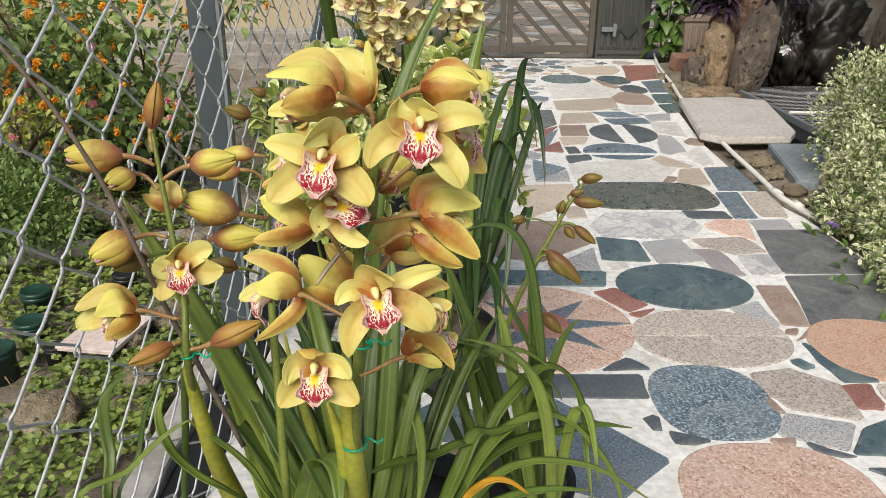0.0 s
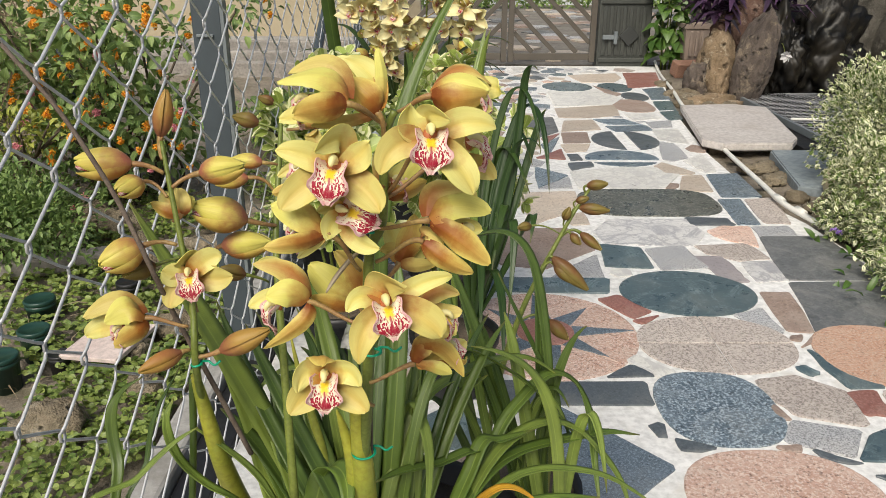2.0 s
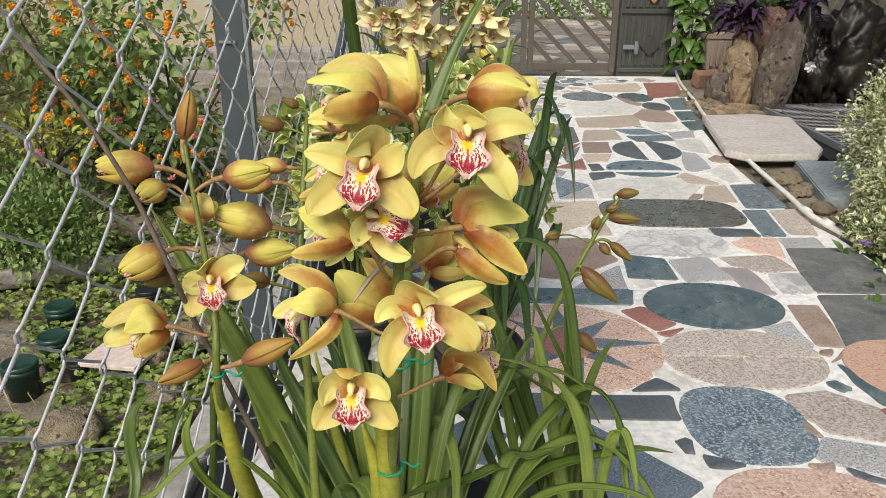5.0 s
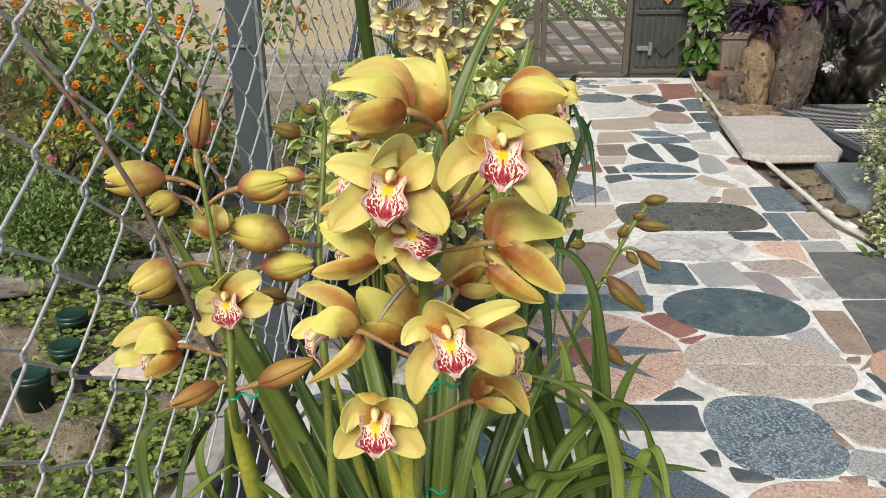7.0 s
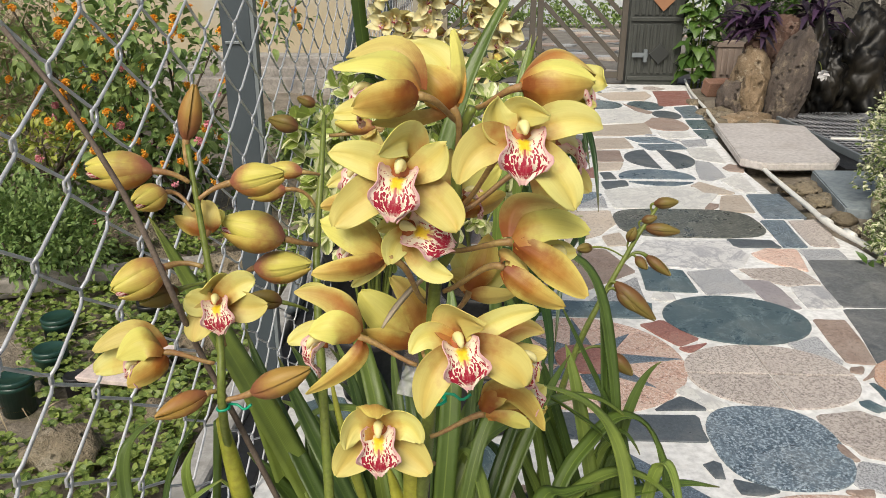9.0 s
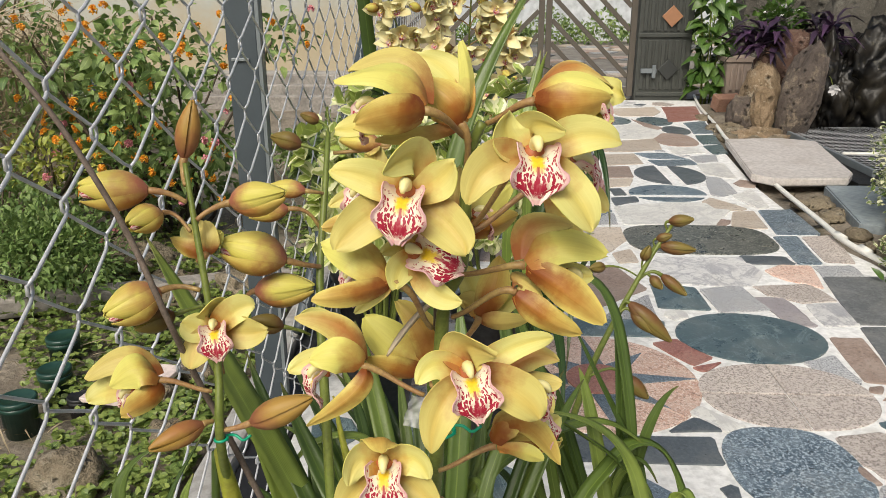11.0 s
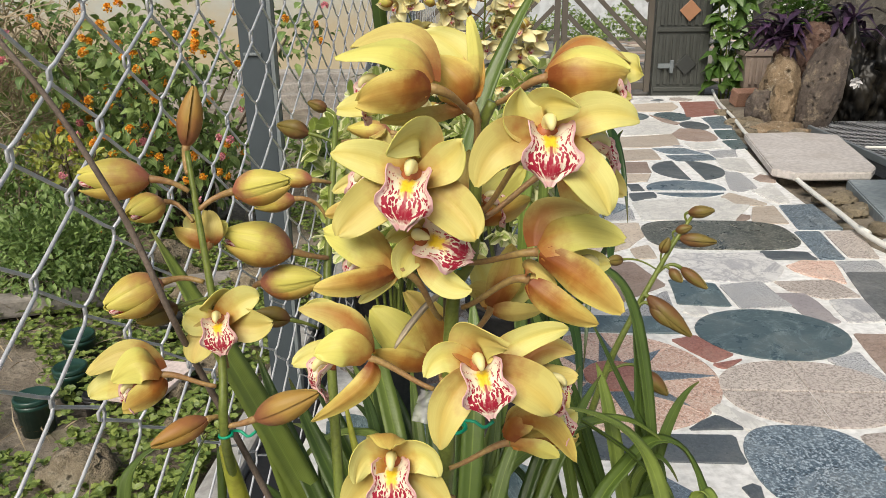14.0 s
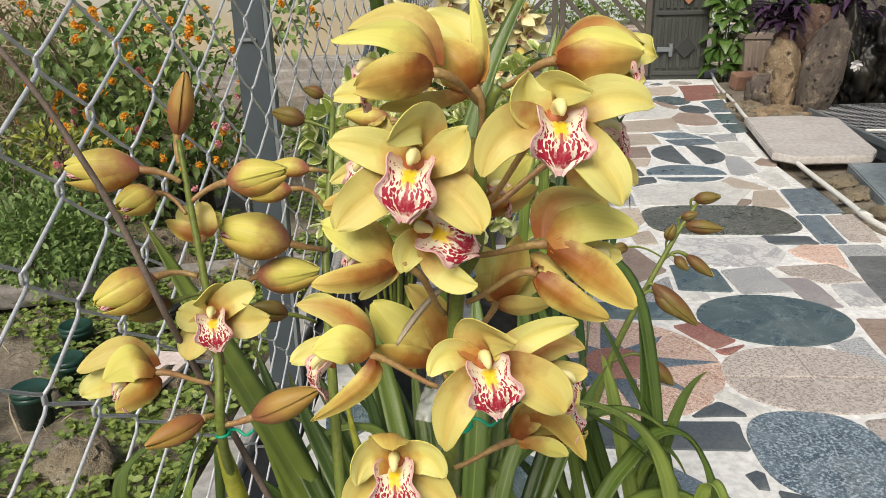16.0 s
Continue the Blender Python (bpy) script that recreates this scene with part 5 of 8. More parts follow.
def agave(centre, n, length, label, seed, mat):
    t = thing("strap_plant", label, "plant", centre)
    rng = np.random.default_rng(seed)
    for k in range(n):
        a = rng.random() * 6.28
        o = np.array((math.cos(a), math.sin(a), 0))
        ln = length * (0.7 + 0.5 * rng.random())
        pts = [(0, 0, -0.03), tuple(o * ln * 0.15 + (0, 0, ln * 0.5)), tuple(o * ln * 0.45 + (0, 0, ln * 0.9)), tuple(o * ln * 0.8 + (0, 0, ln * (0.5 + 0.3 * rng.random())))]
        leaf(t, pts, 0.018, mat, 0.3)


# ---- orchids ----


def sheet(fn, nu, nv, thick, mats):
    """A two-sided sheet from fn(u, v) -> point: upper face, lower face and rim."""
    us, vs = np.linspace(0, 1, nu), np.linspace(-1, 1, nv)
    top = np.array([[fn(u, v) for v in vs] for u in us])
    du, dv = np.gradient(top, axis=0), np.gradient(top, axis=1)
    nrm = np.cross(du, dv)
    nrm /= np.linalg.norm(nrm, axis=2)[:, :, None] + 1e-12
    bot = top - nrm * thick
    uv = [(u, (v + 1) / 2) for u in us for v in vs]
    verts = np.vstack([top.reshape(-1, 3), bot.reshape(-1, 3)])
    n = nu * nv
    faces, fm = [], []
    for i in range(nu - 1):
        for j in range(nv - 1):
            a, b, c, d = i * nv + j, i * nv + j + 1, (i + 1) * nv + j + 1, (i + 1) * nv + j
            faces += [(a, d, c, b), (n + a, n + b, n + c, n + d)]
            fm += [0, 1]
    rim_of = [i * nv for i in range(nu)] + [(nu - 1) * nv + j for j in range(1, nv)] + [i * nv + nv - 1 for i in range(nu - 2, -1, -1)]
    # the rim has vertices of its own, so that the faces keep clean edges
    m, k = len(rim_of), 2 * n
    verts = np.vstack([verts, verts[rim_of], verts[[n + r for r in rim_of]]])
    for a in range(m - 1):
        faces.append((k + a, k + a + 1, k + m + a + 1, k + m + a))
        fm.append(0)
    edge = [uv[r] for r in rim_of]
    return verts, faces, uv + uv + edge + edge, fm


def tepal(name, parent, m, phi, length, half, a0, a1, cup, seed, res=(15, 9), twist=0.0, mats=None):
    """One sepal or petal: leaves the axis at angle a0 and ends at a1 (degrees)."""
    rng = np.random.default_rng(seed)
    er, et = np.array((math.cos(phi), math.sin(phi), 0)), np.array((-math.sin(phi), math.cos(phi), 0))
    ez = np.array((0, 0, 1.0))
    steps = 40
    al = np.radians(a0) + (np.radians(a1) - np.radians(a0)) * np.linspace(0, 1, steps) ** 0.9
    r = np.concatenate([[0], np.cumsum(np.sin(al))]) / steps * length
    z = np.concatenate([[0], np.cumsum(np.cos(al))]) / steps * length
    ph = rng.random(3) * 6.28
    blunt = rng.uniform(0.52, 0.74)
    bend, skew = rng.normal() * 0.16, rng.normal() * 0.10

    def fn(u, v):
        k = u * steps
        i = min(int(k), steps - 1)
        t = k - i
        rr, zz, a = r[i] + (r[i + 1] - r[i]) * t, z[i] + (z[i + 1] - z[i]) * t, al[min(i, steps - 1)]
        w = half * (math.sin(math.pi * min(1, 0.05 + 0.945 * u) ** 0.88) ** blunt + 0.04 * (1 - u)) * (1 + 0.05 * math.sin(9 * u + ph[2]))
        nrm = -math.cos(a) * er + math.sin(a) * ez
        tw = twist * u
        side = et * math.cos(tw) + nrm * math.sin(tw)
        wave = 0.06 * half * math.sin(8 * u + ph[0] + 2 * v) * abs(v) + 0.17 * half * math.sin(3.5 * u + ph[1]) * v + 0.10 * half * math.sin(7 * u + ph[2]) * v * v + 0.02 * half * math.sin(13 * v + 5 * u + ph[0])
        return er * (rr + 0.0022) + ez * zz + side * (v * w * (1 + skew * v) + bend * half * u * u) + nrm * (cup * w * v * v - 0.06 * half * math.exp(-(v / 0.16) ** 2) + wave)

    v, f, uv, fm = sheet(fn, res[0], res[1], 0.0004, None)
    ob = mesh_object(name, v, f, None, parent, "", uv, mats or [PETAL_IN, PETAL_OUT], fm)
    ob.matrix_local = m
    return ob


def aim(origin, facing, roll):
    """Pose whose z axis is the way the flower faces and whose y axis is as high as can be."""
    z = Vector(facing).normalized()
    x = Vector((0, 0, 1)).cross(z)
    x = x.normalized() if x.length > 1e-3 else Vector((1, 0, 0))
    y = z.cross(x)
    m = Matrix((x, y, z)).transposed().to_4x4()
    return Matrix.Translation(origin) @ m @ Matrix.Rotation(radians(roll), 4, "Z")


COUNT = [0]


def smooth_table(xs, ys):
    t = np.interp(np.linspace(0, 1, 101), xs, ys)
    return np.convolve(np.pad(t, 6, mode="edge"), np.ones(13) / 13, mode="valid")


LOBE = smooth_table((0, 0.15, 0.34, 0.46, 0.55, 0.68, 0.80, 0.91, 1.0), (0.16, 0.34, 0.50, 0.42, 0.33, 0.50, 0.45, 0.26, 0.04))
CURL = smooth_table((0, 0.25, 0.42, 0.55, 0.70, 0.85, 1.0), (1.45, 1.45, 1.25, 0.95, 0.45, -0.20, -0.8))


def lip_part(parent, m, s, seed, res=(17, 13)):
    rng = np.random.default_rng(seed)
    ph = rng.random(2) * 6.28
    ctrl = [(-0.02, 0.0), (-0.05, 0.2), (-0.12, 0.37), (-0.30, 0.50), (-0.56, 0.54), (-0.84, 0.45)]
    path = spline([(0, y, z) for y, z in ctrl], 40)
    tan = np.gradient(path, axis=0)
    tan /= np.linalg.norm(tan, axis=1)[:, None]

    def fn(u, v):
        i = min(int(u * 39), 39)
        c, t = path[i] * s, tan[i]
        up = np.array((0, t[2], -t[1]))
        if up[1] < 0 and u < 0.4:
            up = -up
        lobe = LOBE[min(100, int(u * 100))] * s
        curl = CURL[min(100, int(u * 100))]
        cc = curl if abs(curl) > 0.03 else 0.03
        x = lobe * math.sin(v * cc) / cc
        h = lobe * (1 - math.cos(v * cc)) / cc
        frill = 0.11 * s * math.sin(9 * v + 15 * u + ph[0]) * max(0, u - 0.4) * v * v * 1.6 + 0.02 * s * math.sin(31 * u + 4 * v + ph[1]) * v * v
        ridge = 0.035 * s * math.exp(-((abs(v) - 0.12) / 0.06) ** 2) * (1 if 0.2 < u < 0.62 else 0)
        return c + np.array((x, 0, 0)) + up * (h + frill + ridge)

    v, f, uv, fm = sheet(fn, res[0] * 2, res[1] * 2 - 1, 0.0006, None)
    ob = mesh_object("lip", v, f, None, parent, "white lip spotted and blotched crimson, yellow throat", uv, [LIP, LIP], fm)
    ob.matrix_local = m
    return ob


def flower(plant, origin, facing, size, opened, roll, foot, res=(15, 9), lip=1.0, mats=None):
    """A cymbidium flower: three sepals, two petals, lip, column and pedicel."""
    COUNT[0] += 1
    seed = 500 + COUNT[0]
    rng = np.random.default_rng(seed)
    m = aim(origin, facing, roll)
    o, back = np.array(origin), np.array(Vector(facing).normalized())
    loc = np.array(plant.location)
    # pedicel with the ovary, from the stem to the flower's foot
    foot = np.array(foot)
    mid = o - back * 0.35 * np.linalg.norm(o - foot)
    c = bezier([foot, (foot + mid) / 2 - (0, 0, 0.004), mid, o], 12) - loc
    v1, f1 = tube_data(c, np.interp(np.linspace(0, 1, 12), (0, 0.5, 0.9, 1), (0.0015, 0.0018, 0.0025, 0.0028)), 8)
    fl = mesh_object("flower", v1, f1, PEDICEL, plant)
    mm = Matrix.Translation(-Vector(plant.location)) @ m
    L = size
    j = lambda a: a * rng.normal()
    op = opened
    tepal("dorsal_sepal", fl, mm, radians(90 + j(4)), L * 1.0, L * 0.33, 50 + 44 * op + j(5), -95 + 84 * op + j(14), 0.30, seed, res, j(0.12), mats)
    for k, sgn in ((0, 1), (1, -1)):
        tepal("petal", fl, mm, radians(90 - sgn * (66 + j(11))), L * (1.0 + j(0.04)), L * 0.29, 40 + 46 * op + j(6), -42 + 112 * op + j(16), 0.34, seed + 1000 * (k + 1), res, sgn * 0.25 + j(0.2), mats)
        tepal("lateral_sepal", fl, mm, radians(-90 + sgn * (56 + j(11))), L * (1.06 + j(0.04)), L * 0.31, 46 + 50 * op + j(6), -34 + 120 * op + j(16), 0.36, seed + 3000 * (k + 1), res, -sgn * 0.2 + j(0.2), mats)
    lip_part(fl, mm, L * lip * (0.74 if opened > 0.4 else 0.66), seed, (res[0] // 2 + 6, res[1]))
    # column arching over the lip with its pale cap
    col = bezier([(0, 0, 0), (0, 0.16 * L, 0.16 * L), (0, 0.14 * L, 0.42 * L), (0, 0.01 * L, 0.50 * L)], 9)
    v, f = tube_data(col, np.interp(np.linspace(0, 1, 9), (0, 0.4, 0.85, 1), (0.05, 0.055, 0.05, 0.02)) * L, 8)
    ob = mesh_object("column", v, f, COLUMN, fl, "ochre yellow column")
    ob.matrix_local = mm
    return fl


YELLOW, FLUSHED, TAN = (PETAL_IN, PETAL_YELLOW), (PETAL_IN, PETAL_ORANGE), (SEPAL_IN, PETAL_OUT)


def blade(name, parent, shift, base, mid, tip, half, face, mats, seed, res=(19, 11)):
    """A sepal or petal on a bent midrib from base over mid to tip; its inner side looks along face."""
    rng = np.random.default_rng(seed)
    a, q, b, face = (np.array(k, float) for k in (base, mid, tip, face))
    ctrl = 2 * q - (a + b) / 2
    a = a + 0.10 * (ctrl - a)
    side0 = np.cross(b - a, face)
    side0 /= np.linalg.norm(side0)
    ph = rng.random(4) * 6.28
    half *= 1.16
    blunt, wide, skew = rng.uniform(0.42, 0.56), rng.uniform(0.86, 1.04), rng.normal() * 0.08
    keel, recurve, turn = rng.uniform(0.05, 0.11), rng.uniform(0.05, 0.22), rng.normal() * 0.18
    length = np.linalg.norm(q - a) + np.linalg.norm(b - q)

    def fn(u, v):
        c = (1 - u) ** 2 * a + 2 * u * (1 - u) * ctrl + u * u * b
        t = 2 * (1 - u) * (ctrl - a) + 2 * u * (b - ctrl)
        t /= np.linalg.norm(t) + 1e-12
        n = np.cross(side0, t)
        n /= np.linalg.norm(n) + 1e-12
        s = np.cross(t, n)
        w_ = turn * (u - 0.3)
        s, n = s * math.cos(w_) + n * math.sin(w_), n * math.cos(w_) - s * math.sin(w_)
        w = half * (math.sin(math.pi * min(1.0, 0.075 + 0.922 * u) ** wide) ** blunt) * (1 + 0.04 * math.sin(8 * u + ph[2]))
        lift = 0.30 * w * v * v - keel * half * math.exp(-(v / 0.16) ** 2) - recurve * half * u ** 4 * (0.4 + v * v)
        lift += half * (0.06 * math.sin(9 * u + ph[0] + 2 * v) * abs(v) + 0.12 * math.sin(4 * u + ph[1]) * v + 0.018 * math.sin(15 * v + 5 * u + ph[3]))
        return c + s * (w * v * (1 + skew * v)) + n * lift - shift

    v, f, uv, fm = sheet(fn, res[0], res[1], 0.0005, None)
    return mesh_object(name, v, f, None, parent, "", uv, [mats[1], mats[0]], fm)


def bloom(plant, base, foot, *tepals, lip=None):
    """A flower of the near plant: its own bent sepals and petals, lip, column and pedicel."""
    COUNT[0] += 1
    seed = 500 + COUNT[0]
    loc = np.array(plant.location)
    base, foot = np.array(base), np.array(foot)
    mean = np.mean([t[2] for t in tepals], axis=0)
    ax = (mean - base) / (np.linalg.norm(mean - base) + 1e-9)
    reach = np.linalg.norm(base - foot)
    c = bezier([foot, foot + (base - foot) * 0.4 - (0, 0, 0.06 * reach), base - ax * 0.25 * reach, base + ax * 0.002], 14) - loc
    v, f = tube_data(c, np.interp(np.linspace(0, 1, 14), (0, 0.5, 0.9, 1), (0.0016, 0.0018, 0.0024, 0.0029)), 10)
    fl = mesh_object("flower", v, f, PEDICEL, plant)
    for k, (name, mid, tip, half, face, mats) in enumerate(tepals):
        blade(name, fl, loc, base, mid, tip, half, face, mats, seed * 10 + k)
    if lip:
        at, facing, size, roll = lip
        mm = Matrix.Translation(-Vector(loc)) @ aim(at, facing, roll)
        lip_part(fl, mm, size, seed, (15, 11))
        L = size * 1.3
        col = bezier([(0, 0, 0), (0, 0.20 * L, 0.10 * L), (0, 0.22 * L, 0.32 * L), (0, 0.02 * L, 0.38 * L)], 11)
        v, f = tube_data(col, np.interp(np.linspace(0, 1, 11), (0, 0.4, 0.75, 0.92, 1), (0.075, 0.085, 0.07, 0.05, 0.025)) * L, 10)
        mesh_object("column", v, f, COLUMN, fl, "pale yellow column").matrix_local = mm
        v, f = tube_data(np.array([(0, 0.02 * L, 0.02 * L), (0, 0.03 * L, 0.10 * L), (0, 0.03 * L, 0.14 * L)]), np.array((0.16, 0.13, 0.02)) * L, 10)
        mesh_object("throat", v, f, THROAT, fl).matrix_local = mm
    return fl


def bud(plant, base, tip, fat, opened, foot, mat=None, res=(13, 9)):
    """A closed or just parting bud: three overlapping sepals on a stalk."""
    COUNT[0] += 1
    rng = np.random.default_rng(900 + COUNT[0])
    base, tip, foot = np.array(base), np.array(tip), np.array(foot)
    loc = np.array(plant.location)
    axis = tip - base
    L = np.linalg.norm(axis)
    ax = axis / L
    mid = base - ax * 0.5 * np.linalg.norm(base - foot)
    c = bezier([foot, (foot + mid) / 2, mid, base + ax * 0.02 * L], 10) - loc
    r = max(0.0012, min(0.0021, L * 0.05))
    v, f = tube_data(c, np.interp(np.linspace(0, 1, 10), (0, 0.6, 1), (r * 0.9, r, r * 1.45)), 8)
    mat = mat or ((BUD_BROWN if fat < 0.23 else BUD_OUT) if L > 0.03 else YOUNG_BUD)
    ob = mesh_object("bud", v, f, STEM if mat is YOUNG_BUD else PEDICEL, plant)
    mm = Matrix.Translation(-Vector(plant.location)) @ aim(base, ax, (42 if ax[0] < 0 else -42) + rng.uniform(-14, 14))
    R = fat * L * 0.86
    ripe = mat is BUD_OUT
    span = 54 if ripe else 66
    for k in range(3):
        phi0 = radians(90 + 120 * k + 60)
        gape = opened * (0.7 + 1.7 * (k == 1)) + 0.02

        def fn(u, v, k=k, phi0=phi0, gape=gape):
            prof = (math.sin(math.pi * (0.03 + 0.955 * u) ** 0.82)) ** 0.80
            rad = R * prof * (1.0 + 0.04 * math.sin(k * 2 + 1)) * (1 + 0.17 * (1 - v * v) - 0.05 * math.exp(-(v / 0.2) ** 2)) + 0.0012 * v * min(1, 5 * u)
            ang = phi0 + v * radians(span) * (1 - 0.35 * gape * u)
            lift = gape * L * 0.55 * u ** 1.7
            return np.array((math.cos(ang) * rad + math.cos(phi0) * lift, math.sin(ang) * rad + math.sin(phi0) * lift, u * L * (1 - 0.15 * gape)))

        vv, ff, uv, fm = sheet(lambda u, v: fn(u, -v), res[0], res[1], 0.0006, None)
        s = mesh_object("sepal", vv, ff, None, ob, "", uv, [BUD_ORANGE if k == 1 and mat is BUD_OUT else mat, PETAL_IN], fm)
        s.matrix_local = mm
    for k in range(3 if ripe else 0):
        phi1 = radians(90 + 120 * k)

        def fin(u, v, k=k, phi1=phi1):
            prof = (math.sin(math.pi * (0.03 + 0.945 * u) ** 0.80)) ** 0.80
            rad = R * prof * (0.97 + 0.03 * k * 0.5) * (1 + 0.10 * (1 - v * v)) * (1 - 0.02 * v)
            ang = phi1 + v * radians(50)
            lift = opened * L * 0.30 * u ** 2
            return np.array((math.cos(ang) * rad + math.cos(phi1) * lift, math.sin(ang) * rad + math.sin(phi1) * lift, u * L * 0.97))

        vv, ff, uv, fm = sheet(lambda u, v: fin(u, -v), res[0], res[1], 0.0005, None)
        s = mesh_object("petal", vv, ff, None, ob, "", uv, [BUD_OUT if k else PETAL_OUT, PETAL_IN], fm)
        s.matrix_local = mm
    if opened > 0.08:
        v, f = lathe([(R * 0.1, 0.05 * L), (R * 0.60, 0.35 * L), (R * 0.52, 0.60 * L), (R * 0.28, 0.78 * L), (R * 0.05, 0.86 * L)], 14)
        uv = [(z / L, (k % 14) / 13) for k, (x, y, z) in enumerate(v)]
        s = mesh_object("inner_petal", v, f, PETAL_IN, ob, "", uv)
        s.matrix_local = mm
        v, f = lathe([(R * 0.1, 0.60 * L), (R * 0.30, 0.78 * L), (R * 0.24, 0.90 * L), (R * 0.05, 0.96 * L)], 12)
        uv = [(0.4 + 0.5 * (z / L), (k % 12) / 11) for k, (x, y, z) in enumerate(v)]
        s = mesh_object("lip", v, f, LIP, ob, "folded pale lip with crimson spots", uv)
        s.matrix_local = mm @ pose(0, -R * 0.35, 0, 0, 0, 0)
    return ob


def leaf(plant, points, half, mat, fold=0.25, n=26, curve=bezier):
    """A strap leaf along a curve, keeled below and tapering to a point."""
    loc = np.array(plant.location)
    if curve is spline:
        # long leaves spring from the crown of the plant
        first = np.array(points[0])
        points = [loc + (first - loc) * (0.3, 0.3, 0.0), *points]
        n += 8
    c = curve(points, n) - loc
    tan = np.gradient(c, axis=0)
    tan /= np.linalg.norm(tan, axis=1)[:, None]
    verts, uv, faces = [], [], []
    prev = None
    for k in range(n):
        s = np.cross(tan[k], np.array((0, 0, 1.0)))
        if np.linalg.norm(s) < 0.55:
            s2 = np.cross(tan[k], np.array((-0.2, 1.0, -0.3)))
            w = np.linalg.norm(s) / 0.55
            s = s * w + s2 * (1 - w) * (1 if s2 @ s >= 0 else -1)
        if prev is not None and s @ prev < 0:
            s = -s
        if prev is not None:
            s = s / np.linalg.norm(s) * 0.35 + prev * 0.65
        s /= np.linalg.norm(s)
        prev = s
        nrm = np.cross(s, tan[k])
        u = k / (n - 1)
        w = half * min(1, 0.55 + 1.6 * u) * (1 - max(0, (u - 0.55) / 0.45) ** 2.2) + 0.0004
        up = nrm if nrm[2] > 0 else -nrm
        for q in (-1, -0.5, 0, 0.5, 1):
            verts.append(c[k] + s * w * q + up * w * fold * (abs(q) * 1.4 - 0.25))
            uv.append((u, (q + 1) / 2))
        for q in (1, 0, -1):
            verts.append(c[k] + s * w * q * 0.96 + up * (w * fold * (abs(q) * 1.4 - 0.25) - 0.0011))
            uv.append((u, (q + 1) / 2))
    for k in range(n - 1):
        for q in range(8):
            q2 = (q + 1) % 8
            faces.append((k * 8 + q, k * 8 + q2, (k + 1) * 8 + q2, (k + 1) * 8 + q))
    faces.append(tuple(range(8))[::-1])
    faces.append(tuple(range((n - 1) * 8, n * 8)))
    return mesh_object("leaf", verts, faces, mat, plant, "", uv)


def orchid_pot(x, y, z, r, h, label, mat=BLACK):
    t = thing("plant_pot", label, "pot", (x, y, z))
    v, f = lathe([(r * 0.72, 0), (r * 0.96, h * 0.86), (r * 1.05, h * 0.87), (r * 1.06, h), (r * 0.97, h), (r * 0.94, h * 0.90), (r * 0.1, h * 0.90)], 28)
    mesh_object("body", v, f, mat, t)
    v, f = lathe([(r * 0.93, h * 0.86), (r * 0.93, h * 0.915), (r * 0.5, h * 0.93), (r * 0.05, h * 0.94)], 20)
    mesh_object("potting_mix", v, f, BARK, t)
    return t


def stalk(name, plant, points, r0, r1, mat):
    """A stem or stake of a plant, given in world coordinates."""
    off = np.array(plant.location) if plant else np.zeros(3)
    return rod(name, plant, [np.array(p) - off for p in points], r0, r1, mat, sides=10)


orchid_pot(-0.060, 0.72, 0.006, 0.165, 0.30, "wide black plastic pot holding the flowering orchid")
main_orchid = thing("orchid_plant", "orchid in bloom with yellow flowers and crimson-spotted lips", "orchid", (-0.060, 0.72, 0.27))
orchid_pot(0.12, 1.02, 0.006, 0.10, 0.15, "black plastic pot of the budding orchid")
budding_orchid = thing("orchid_plant", "orchid with a spike of unopened brown-green buds", "orchid", (0.12, 1.02, 0.13))
orchid_pot(0.02, 1.56, 0.006, 0.10, 0.15, "black plastic pot of the dark leafy orchid")
dark_orchid = thing("orchid_plant", "orchid without flowers, long dark drooping leaves", "orchid", (0.02, 1.56, 0.13))

# main spike from the top down, then the first two of the side spike
bloom(main_orchid, (-0.0688, 0.5169, 0.8747), (-0.0456, 0.5548, 0.8518),
      ("dorsal_sepal", (-0.0833, 0.5327, 0.8978), (-0.1103, 0.5250, 0.8931), 0.0074, (-0.05, 0.69, -0.72), TAN),
      ("petal", (-0.0858, 0.5137, 0.8928), (-0.1155, 0.5105, 0.8892), 0.0097, (-0.05, 0.69, -0.72), YELLOW),
      ("lateral_sepal", (-0.0847, 0.5019, 0.8745), (-0.1040, 0.5034, 0.8703), 0.0097, (-0.06, 0.99, 0.12), FLUSHED),
      ("petal", (-0.0949, 0.5189, 0.8674), (-0.1167, 0.5125, 0.8655), 0.0074, (0.05, -0.69, 0.72), YELLOW),
      lip=((-0.0955, 0.5199, 0.8761), (-0.90, -0.41, -0.11), 0.022, 0))
bloom(main_orchid, (-0.0507, 0.5435, 0.8627), (-0.0486, 0.5557, 0.8312),
      ("lateral_sepal", (-0.0590, 0.5396, 0.8768), (-0.0730, 0.5484, 0.8860), 0.0105, (-0.06, 0.94, -0.34), FLUSHED),
      ("petal", (-0.0479, 0.5518, 0.8851), (-0.0529, 0.5635, 0.9066), 0.0047, (-0.50, 0.81, -0.30), YELLOW),
      ("petal", (-0.0564, 0.5602, 0.8863), (-0.0772, 0.5655, 0.8990), 0.0083, (0.06, -0.94, 0.34), YELLOW),
      ("dorsal_sepal", (-0.0701, 0.5684, 0.8880), (-0.0884, 0.5739, 0.8947), 0.0065, (0.06, -0.94, 0.34), YELLOW),
      ("lateral_sepal", (-0.0745, 0.5400, 0.8572), (-0.0990, 0.5356, 0.8555), 0.0043, (-0.06, 0.99, 0.12), TAN))
